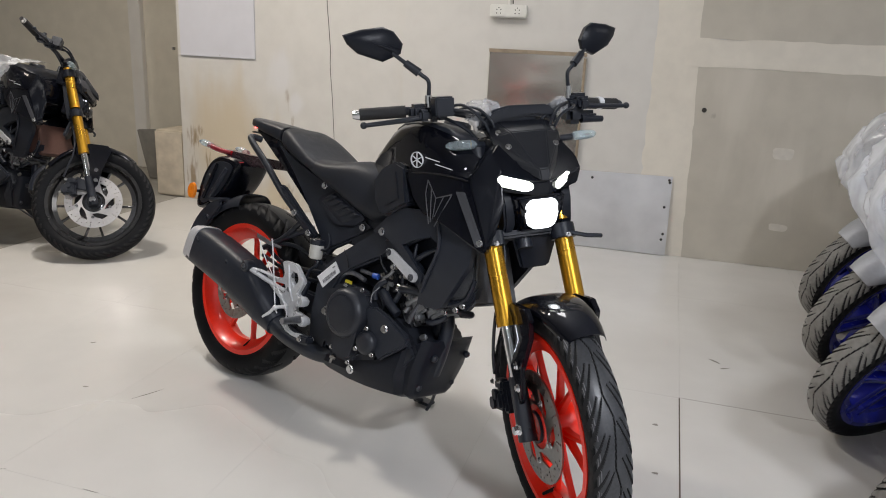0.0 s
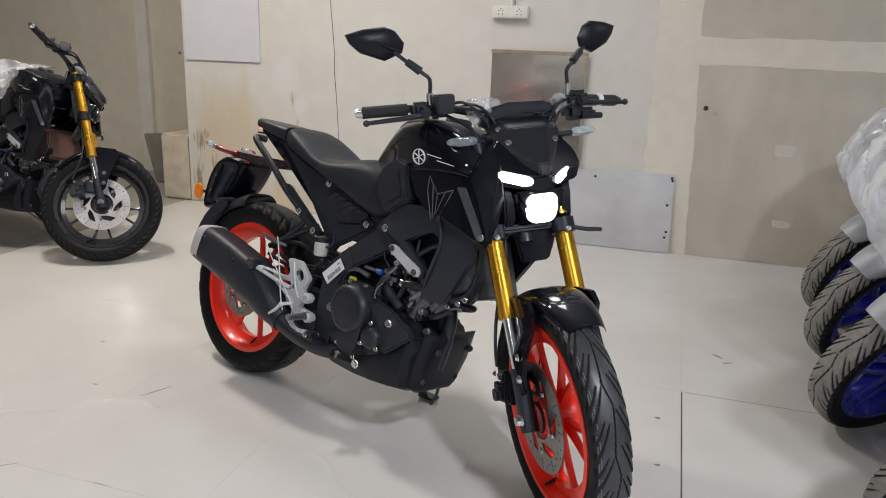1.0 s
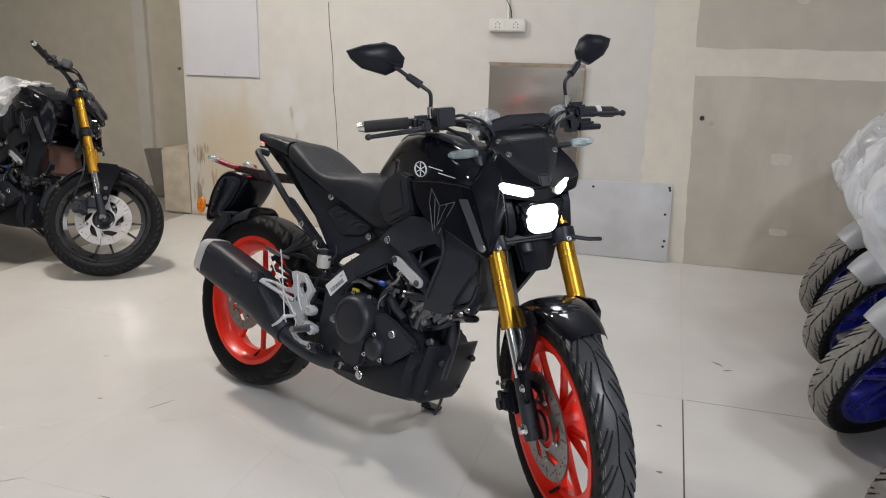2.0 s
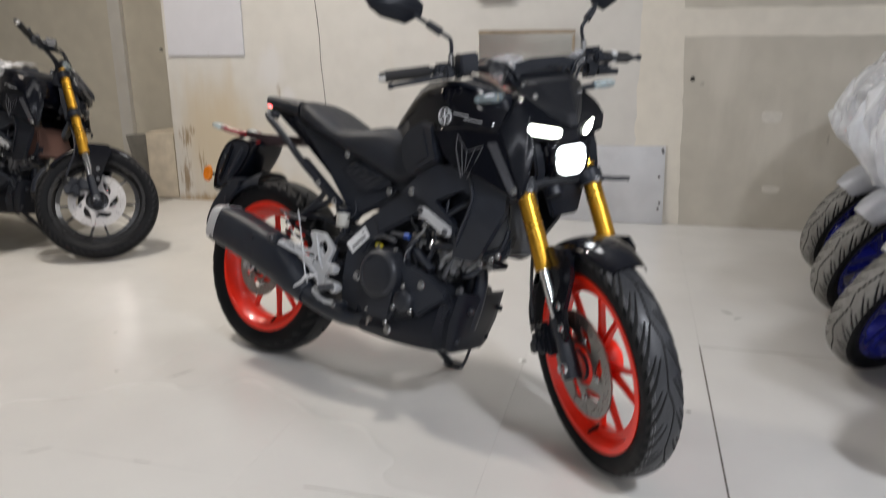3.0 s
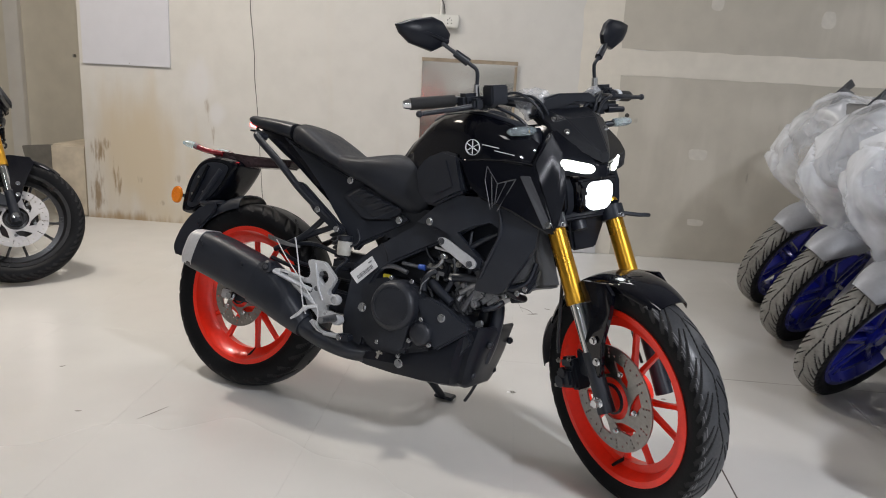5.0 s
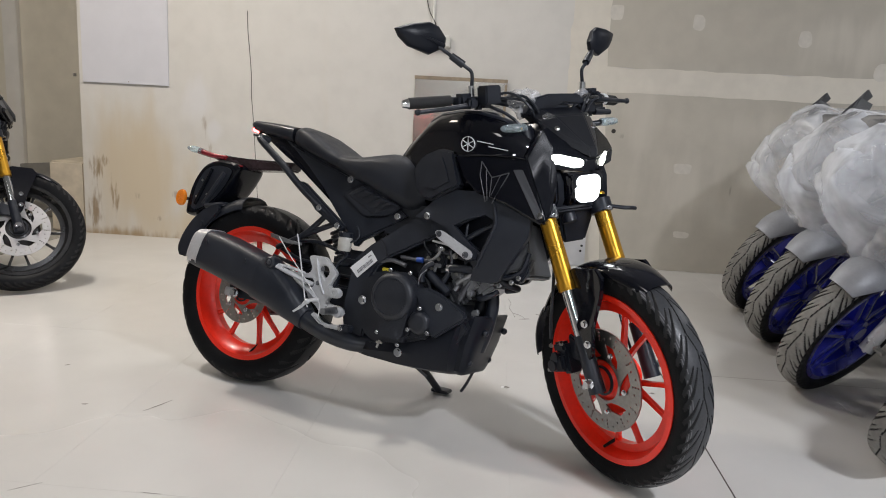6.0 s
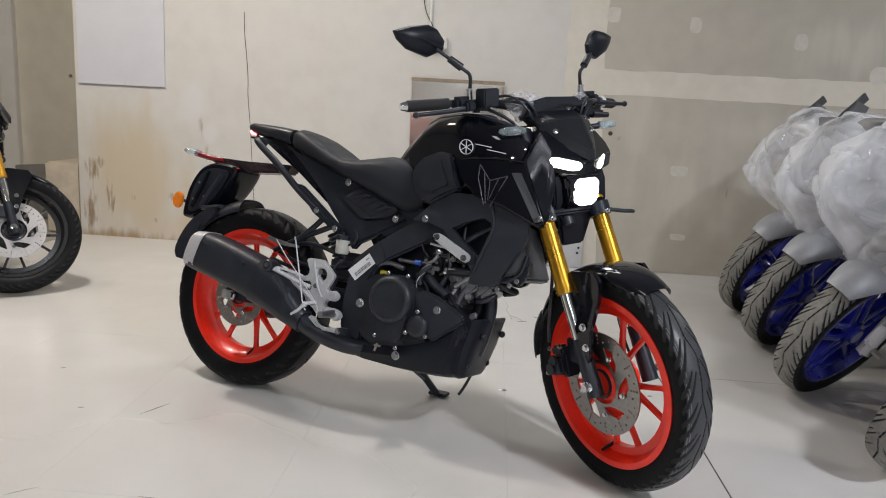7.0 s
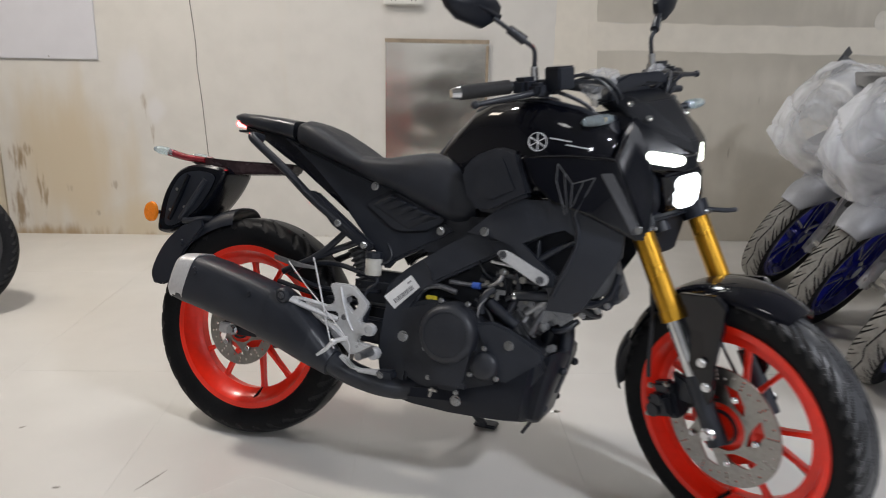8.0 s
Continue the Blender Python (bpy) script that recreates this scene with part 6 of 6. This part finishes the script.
# For the unseen walls behind and beside the camera; tone sets fill and reflections.
DIM_WALL = material("dull_grey_wall", (0.56, 0.56, 0.55), 0.8, 0, 0.1, 6, 0.001, 0.05)
# For the unseen ceiling, kept dark to limit bounce and reflections.
CEIL_PAINT = material("unseen_ceiling_grey", (0.30, 0.30, 0.30), 0.8, 0, 0.04, 12, 0.001)
BOARD_WHITE = material("lilac_white_panel", (0.62, 0.62, 0.66), 0.4, 0, 0.04, 8, 0.0004, 0.06)
TILE = material("polished_floor_tile", (0.61, 0.595, 0.565), 0.26, 0, 0.045, 4, 0, 0.03)
DARK_JOINT = material("open_floor_joint", (0.085, 0.07, 0.055), 0.9, 0, 0.5, 30, 0.001)
GREY_JOINT = material("grey_floor_joint", (0.30, 0.285, 0.255), 0.9)
GROUT = material("pale_floor_joint", (0.59, 0.575, 0.54), 0.8, 0, 0.3, 40, 0.001)
# Darker grey than the tiles, shows left of their edge.
DARKER_FLOOR = material("darker_grey_floor", (0.30, 0.285, 0.25), 0.6, 0, 0.12, 10, 0.001, 0.1)
SHEET_METAL = material("stainless_sheet", (0.72, 0.68, 0.61), 0.2, 1.0, 0.12, 2.6, 0.003, 0.1)
GALVANISED = material("galvanised_sheet", (0.68, 0.69, 0.71), 0.34, 0.6, 0.14, 5, 0.003, 0.14)
BROWN_EDGE = material("brown_tape", (0.30, 0.24, 0.17), 0.55, 0, 0.3, 30, 0.001)
SWITCH_WHITE = material("ivory_switch_plastic", (0.72, 0.71, 0.66), 0.35, 0, 0.04, 30)
SOCKET_DARK = material("socket_hole", (0.03, 0.03, 0.03), 0.6)
CRACK = material("crack_shadow_gap", (0.05, 0.045, 0.04), 0.9)
CHIP_WHITE = material("white_paint_chip", (0.78, 0.78, 0.76), 0.5)
SCUFF = material("scuff_mark", (0.20, 0.185, 0.16), 0.7)
SLAB_GREY = material("grey_slab", (0.20, 0.19, 0.17), 0.7, 0, 0.2, 14, 0.001)
PANEL_LIGHT = glowing("ceiling_panel_glow", (1.0, 0.97, 0.93), 6.0)


def wall(name, a, b, low, high, thick, mat, label=""):
    """An upright wall from a to b, thickened away from the room to the left of a to b."""
    a, b = Vector((*a, 0)), Vector((*b, 0))
    out = Vector((-(b - a).y, (b - a).x, 0)).normalized() * thick
    bm = prism([(a.x, a.y, low), (b.x, b.y, low), (b.x, b.y, high), (a.x, a.y, high)], out, 0)
    return tagged(part(name, bm, mat, None, smooth=0), label or name.replace("_", " "), "wall", "", "structure")


wall("wall_north", (-1.975, WALL_Y), (RIGHT, WALL_Y), 0, CEIL, 0.2, WALL_PAINT, "cream painted back wall with stains")
wall("wall_recess", (LEFT, 3.35), (-1.775, 3.35), 0, CEIL, 0.2, RECESS_PAINT, "beige wall at the back of a recess")
wall("wall_east", (RIGHT, WALL_Y + 0.2), (RIGHT, FRONT), 0, CEIL, 0.2, DIM_WALL, "unseen grey side wall, toned to set bounce light")
wall("wall_south", (RIGHT, FRONT), (LEFT, FRONT), 0, CEIL, 0.2, DIM_WALL, "unseen grey wall at the far end, toned to set bounce light")
wall("wall_west", (LEFT, FRONT), (LEFT, 3.55), 0, CEIL, 0.2, DIM_WALL, "unseen grey side wall on the left, toned to set bounce light")
tagged(part("wall_return", box((0.2, 0.74, CEIL), (-1.8755, WALL_Y + 0.571, CEIL / 2), 0), RECESS_PAINT, None, smooth=0), "short wall turning into the recess", "wall", "", "structure")
tagged(part("ceiling", box((RIGHT - LEFT + 0.4, 13.0, 0.15), ((LEFT + RIGHT) / 2, -2.8, CEIL + 0.075), 0), CEIL_PAINT, None, smooth=0), "unseen grey ceiling, darkened to cut bounce light", "ceiling", "", "structure")
ground = tagged(part("floor", box((RIGHT - LEFT + 0.4, 13.0, 0.2), ((LEFT + RIGHT) / 2, -2.8, -0.1045), 0), DARKER_FLOOR, None, smooth=0), "polished off-white floor tiles with darker grey floor past their left edge", "floor", "", "structure")
bed = part("floor_bed", box((RIGHT + 2.03, WALL_Y - FRONT, 0.003), ((RIGHT - 2.03) / 2, (WALL_Y + FRONT) / 2, -0.003), 0), GROUT, ground, smooth=0)
tagged(part("wall_strip", box((0.12, 0.05, CEIL), (-3.05, 3.325, CEIL / 2), 0.004), WALL_PAINT, None), "pale upright trim strip in the recess", "trim", "", "structure")
tagged(part("ledge", box((0.25, 0.93, 0.485), (-2.101, 2.88, 0.2425), 0.012), LEDGE_PLASTER, None), "low plastered ledge beside the wall", "ledge", "", "structure")
tagged(part("stone_slab", prism([(-2.68, 2.90, 0.002), (-2.38, 2.90, 0.002), (-2.34, 2.86, 0.40), (-2.40, 2.86, 0.43), (-2.74, 2.86, 0.40)], (0, 0.04, 0), 0.006), SLAB_GREY, None), "grey slab leaning by the ledge", "slab")


def ragged(points, amount, step, seed):
    """Roughens the outline of a patch of filler."""
    rng, out = random.Random(seed), []
    for a, b in zip(points, points[1:] + points[:1]):
        n = max(1, int((Vector(b) - Vector(a)).length / step))
        for k in range(n):
            q = Vector(a).lerp(Vector(b), k / n)
            out.append((q.x + rng.uniform(-amount, amount), q.y + rng.uniform(-amount, amount)))
    return out


def on_wall(name, outline, proud, mat, label, category, kind="structure", bevel=0.0):
    return tagged(part(name, prism([(x, WALL_Y - proud, z) for x, z in outline], (0, proud - 0.0005, 0), bevel), mat, None, smooth=0), label, category, "", kind)


on_wall("wall_patch_vertical", ragged([(1.27, 0.002), (1.57, 0.002), (1.55, 0.6), (1.505, 1.5), (1.48, CEIL - 0.01), (1.25, CEIL - 0.01), (1.26, 1.4)], 0.008, 0.05, 3), 0.002, COMPOUND, "upright band of pale joint compound", "wall")
on_wall("wall_board_lower", ragged([(1.56, 0.002), (RIGHT - 0.01, 0.002), (RIGHT - 0.01, 1.135), (1.515, 1.135), (1.535, 0.6)], 0.004, 0.05, 4), 0.004, RAW_BOARD, "raw grey plasterboard", "wall")
on_wall("wall_board_upper", ragged([(1.50, 1.285), (RIGHT - 0.01, 1.285), (RIGHT - 0.01, CEIL - 0.01), (1.475, CEIL - 0.01)], 0.005, 0.06, 5), 0.004, RAW_BOARD, "raw grey plasterboard", "wall")
on_wall("wall_patch_band", ragged([(1.45, 1.132), (RIGHT - 0.012, 1.132), (RIGHT - 0.012, 1.288), (1.45, 1.288)], 0.006, 0.09, 6), 0.0055, COMPOUND, "level band of pale joint compound", "wall")
for k, (x, z, w, h) in enumerate(((2.034, 0.674, 0.055, 0.036), (2.07, 0.245, 0.05, 0.022), (2.034, 1.58, 0.036, 0.045), (2.685, 1.508, 0.04, 0.045), (3.174, 1.331, 0.05, 0.05), (2.9, 0.7, 0.05, 0.04), (1.53, 1.62, 0.04, 0.05), (3.4, 1.6, 0.04, 0.05))):
    blob = [(x + w * math.copysign(abs(math.cos(a)) ** 0.6, math.cos(a)) * (1 + 0.07 * math.sin(3 * a + k)), z + h * math.copysign(abs(math.sin(a)) ** 0.6, math.sin(a)) * (1 + 0.10 * math.cos(2 * a + k))) for a in [2 * math.pi * i / 40 for i in range(40)]]
    on_wall("filler_spot", blob, 0.0065, FILLER, "dab of pale filler on the board", "wall")
on_wall("wall_fixing", [(1.576 + 0.014 * math.cos(a), 0.89 + 0.014 * math.sin(a)) for a in [2 * math.pi * i / 12 for i in range(12)]], 0.008, CRACK, "dark fixing hole in the wall", "wall")
part("board_pin", box((0.01, 0.03, 0.02), (-2.0, WALL_Y - 0.015, 1.07), 0.002), STEEL, tagged(part("display_board", box((0.59, 0.012, 1.15), (-1.652, WALL_Y - 0.0065, 1.602), 0.002), BOARD_WHITE, None), "blank lilac-white board fixed to the wall", "board"))
part("board_nail", bolt((-1.63, WALL_Y - 0.0125, 1.042), 0.003, 0.003), STEEL, bpy.data.objects["display_board"])
crack = [(-0.826, WALL_Y, 1.53), (-0.823, WALL_Y, 1.40), (-0.812, WALL_Y, 1.28), (-0.80, WALL_Y, 1.12), (-0.80, WALL_Y, 1.0), (-0.784, WALL_Y, 0.80), (-0.772, WALL_Y, 0.58), (-0.758, WALL_Y, 0.32), (-0.752, WALL_Y, 0.20)]
tagged(part("wall_crack", tube(crack, (0.0026, 0.0018), 6), CRACK, None), "long thin dark crack down the wall", "wall", "", "structure")



def buckled_sheet(x0, x1, z0, z1, y, cells=44):
    """A thin metal sheet that bulges a little between its fixings, with a rim turned back to the wall."""
    rows = []
    for i in range(cells + 1):
        z, row = z0 + (z1 - z0) * i / cells, []
        for k in range(cells + 1):
            x = x0 + (x1 - x0) * k / cells
            edge = min(1.0, 4 * min(i, cells - i) / cells, 4 * min(k, cells - k) / cells)
            wave = 0.6 * noise.noise(Vector((x * 3.2, 0.3, z * 5.0))) + 0.3 * noise.noise(Vector((x * 7.0, 4.1, z * 10.0)))
            band = math.sin(28 * z + 3.0 * noise.noise(Vector((x * 4.0, 1.7, z * 2.0))))
            row.append((x, y - 0.0175 * (x - x0) - edge * (0.0035 * (0.6 + wave) + 0.0006 * band) - 0.0015 * wave, z))
        rows.append(row)
    bm = loft(rows, False)
    rim = [e for e in bm.edges if len(e.link_faces) == 1]
    grown = bmesh.ops.extrude_edge_only(bm, edges=rim)
    bmesh.ops.translate(bm, vec=(0, 0.006, 0), verts=[v for v in grown["geom"] if isinstance(v, bmesh.types.BMVert)])
    return bm


metal = tagged(part("steel_sheet", buckled_sheet(0.284, 0.876, 0.49, 1.172, WALL_Y - 0.014), SHEET_METAL, None, smooth=70), "shiny wavy stainless sheet fixed to the wall", "sheet")
part("sheet_edge", box((0.60, 0.010, 0.022), (0.58, WALL_Y - 0.0215, 1.166), 0.001, Matrix.Rotation(radians(-1), 3, "Z")), BROWN_EDGE, metal, "torn brown tape")
part("sheet_edge", box((0.016, 0.012, 0.66), (0.870, WALL_Y - 0.0225, 0.815), 0.001), BROWN_EDGE, metal, "torn brown tape")
low_sheet = tagged(part("metal_sheet", prism([(0.80, WALL_Y - 0.03, 0.003), (1.463, WALL_Y - 0.03, 0.003), (1.452, WALL_Y - 0.012, 0.487), (0.80, WALL_Y - 0.012, 0.476)], (0, 0.006, 0), 0.001), GALVANISED, None), "dull galvanised sheet leaning on the wall", "sheet")
for x, z in ((1.435, 0.465), (1.44, 0.45), (1.425, 0.30), (1.43, 0.10), (1.436, 0.135), (0.98, 0.44)):
    part("sheet_hole", bolt((x, WALL_Y - 0.031 + 0.018 * z / 0.48, z), 0.006, 0.002), SOCKET_DARK, low_sheet)

plate = tagged(part("socket_box", box((0.226, 0.04, 0.078), (0.386, WALL_Y - 0.0205, 1.396), 0.006), SWITCH_WHITE, None), "ivory twin socket box on the wall", "socket")
for x0 in (0.33, 0.443):
    part("socket_face", box((0.088, 0.004, 0.062), (x0, WALL_Y - 0.042, 1.396), 0.0015), SWITCH_WHITE, plate)
    for dx, dz in ((-0.012, -0.012), (0.012, -0.012), (-0.012, 0.008), (0.012, 0.008), (0, 0.019)):
        part("socket_hole", bolt((x0 + dx, WALL_Y - 0.0435, 1.396 + dz), 0.004, 0.001), SOCKET_DARK, plate)
part("conduit", tube([(0.386, WALL_Y - 0.012, 1.43), (0.386, WALL_Y - 0.012, CEIL - 0.02)], 0.009, 10, False), SWITCH_WHITE, plate)
cable = tagged(part("cable", tube([(0.41, WALL_Y - 0.012, 1.44), (0.40, WALL_Y - 0.02, 1.50), (0.35, WALL_Y - 0.012, 1.60), (0.32, WALL_Y - 0.01, 1.8), (0.30, WALL_Y - 0.01, 2.3)], 0.003, 6), CRACK, None), "thin dark cable hanging on the wall", "cable")

# ceiling lights
def ceiling_light(x, y, wide, deep, power, colour, label="square white ceiling light panel, assumed out of view"):
    lamp = thing("ceiling_light", pose(x, y, CEIL), label, "light", "ceiling light panels")
    part("casing", box((wide + 0.04, deep + 0.04, 0.035), (0, 0, -0.018), 0.004), SWITCH_WHITE, lamp)
    part("diffuser", box((wide, deep, 0.006), (0, 0, -0.038), 0.001), PANEL_LIGHT, lamp)
    return area_lamp("panel_lamp", (x, y, CEIL - 0.05), (x, y, 0), wide, deep, power, colour)


for row in LIGHTS:
    ceiling_light(*row)

# ---------------------------------------------------------------- vehicles
BIKE = pose(-0.0101, 0.0033, 0, 0, 0, -22.76) @ pose(0, 0, 0, -12.19, 0, 0) @ pose(0, 0, 0, 0, -0.233, 0)
lead = naked_motorcycle(BIKE, -36.97, RED_RIM, "black naked motorcycle, orange-red wheels, headlamp on, on side stand", lit=True)

beam = bpy.data.lights.new("headlamp_spot", "SPOT")
beam.energy, beam.spot_size, beam.spot_blend, beam.shadow_soft_size, beam.color = 22, radians(70), 0.6, 0.03, (0.9, 0.95, 1.0)
spot = new("headlamp_spot", beam)
at = BIKE @ steering(-36.97)
spot.matrix_world = look(at @ Vector((1.20, 0.03, 0.80)), at @ Vector((3.2, 0.03, 0.45)))


def parked(x, y, heading, lean=11.0):
    return pose(x, y, 0, 0, 0, heading) @ pose(0, 0, 0, -lean, 0, 0)


naked_motorcycle(parked(*SIDE_A), SIDE_TURN, BLACK_RIM, "black naked motorcycle with black wheels, gold forks, no mirrors", mirrors=False, disc_mat=LIGHTENED_STEEL, radiator=BROWN_RAD, wrapped=True)
naked_motorcycle(parked(*SIDE_B), SIDE_TURN, RED_RIM, "black naked motorcycle with orange-red wheels parked beside another", mirrors=False)
first = sport_motorcycle(parked(*SPORT[0]), SPORT_TURN, "grey sports motorcycle with blue wheels under a clear plastic cover", 1)
for k, row in enumerate(SPORT[1:]):
    sport_motorcycle(parked(*row), SPORT_TURN, "grey sports motorcycle with blue wheels under a clear plastic cover", k + 2)

# ---------------------------------------------------------------- floor pieces and marks
SCUFFS = [(-0.43, -0.305, 0.02, 0.008, 10), (-0.676, 0.008, 0.018, 0.007, 40), (0.931, 0.121, 0.02, 0.02, 0), (1.686, 0.81, 0.05, 0.012, -40), (1.469, 0.171, 0.018, 0.014, 0), (1.477, -0.135, 0.018, 0.012, 0), (-0.20, -0.27, 0.10, 0.004, 62), (0.02, -0.788, 0.05, 0.002, 0), (1.72, 0.75, 0.04, 0.008, 30), (0.36, -0.93, 0.012, 0.010, 0), (0.92, -0.87, 0.022, 0.009, 30), (0.72, -0.84, 0.05, 0.0025, 75), (-0.03, -1.28, 0.014, 0.008, 0), (0.05, -1.35, 0.012, 0.008, 40), (1.48, -0.74, 0.016, 0.006, 0), (-0.30, -0.81, 0.07, 0.002, 40), (0.30, -1.17, 0.06, 0.0025, 62), (1.03, 1.03, 0.05, 0.012, 20), (1.10, 1.12, 0.03, 0.010, -30)]
SPECKS = [(0.30, -1.19, 0.016, 0.009, 20), (0.34, -1.19, 0.012, 0.008, 0), (0.92, 0.12, 0.022, 0.014, 10), (0.55, -1.02, 0.006, 0.005, 0)]
for k, (x, y, w, h, a) in enumerate(SCUFFS + SPECKS):
    blob = [(0.5 * w * math.cos(q) * (1 + 0.3 * math.sin(3 * q + k)), 0.5 * h * math.sin(q), 0) for q in [2 * math.pi * i / 14 for i in range(14)]]
    part("floor_scuff", prism(blob, (0, 0, 0.0004), 0), SCUFF if k < len(SCUFFS) else CHIP_WHITE, ground, "", pose(x, y, 0.0002, 0, 0, a), 0)
for line in ([(0.95, 1.40), (0.965, 1.30), (0.955, 1.22), (0.97, 1.12), (0.98, 1.05)], [(0.97, 1.12), (1.01, 1.08), (1.03, 1.03)], [(0.50, -0.789), (0.58, -0.787), (0.69, -0.790), (0.76, -0.788)]):
    part("floor_crack", tube([(x, y, 0.0003) for x, y in line], 0.0009, 5), SCUFF, ground, smooth=0)
part("edge_joint", box((0.014, 3.2, 0.001), (-2.037, 0.8, -0.0038), 0), DARK_JOINT, ground, smooth=0)
part("cross_joint", box((3.6, 0.005, 0.001), (3.36, 0.41, -0.0008), 0), GREY_JOINT, ground, smooth=0)
part("open_joint", box((0.005, 2.4, 0.001), (1.5465, -0.79, -0.0008), 0), DARK_JOINT, ground, smooth=0)
for i in range(-5, 12):
    for j in range(-7, 3):
        x0, y0 = 0.933 + 0.6135 * i, -0.79 + 1.2 * j
        x1, y1 = min(x0 + 0.6135, RIGHT), min(y0 + 1.2, WALL_Y)
        x0, y0 = max(x0, -2.03), max(y0, FRONT)
        if x1 - x0 < 0.05 or y1 - y0 < 0.02:
            continue
        dark = 0.0024 if abs(x0 - 1.5465) < 0.01 and y1 < 0.6 else 0.0002
        edge = 0.0024 if abs(x1 - 1.5465) < 0.01 and y1 < 0.6 else 0.0002
        fore = 0.0025 if abs(y0 - 0.41) < 0.01 and x0 > 1.5 else 0.0002
        back = 0.0025 if abs(y1 - 0.41) < 0.01 and x0 > 1.5 else 0.0002
        bm = prism([(x0 + dark, y0 + fore, 0), (x1 - edge, y0 + fore, 0), (x1 - edge, y1 - back, 0), (x0 + dark, y1 - back, 0)], (0, 0, -0.0025), 0.0002)
        part("tile", bm, TILE, ground, smooth=0)
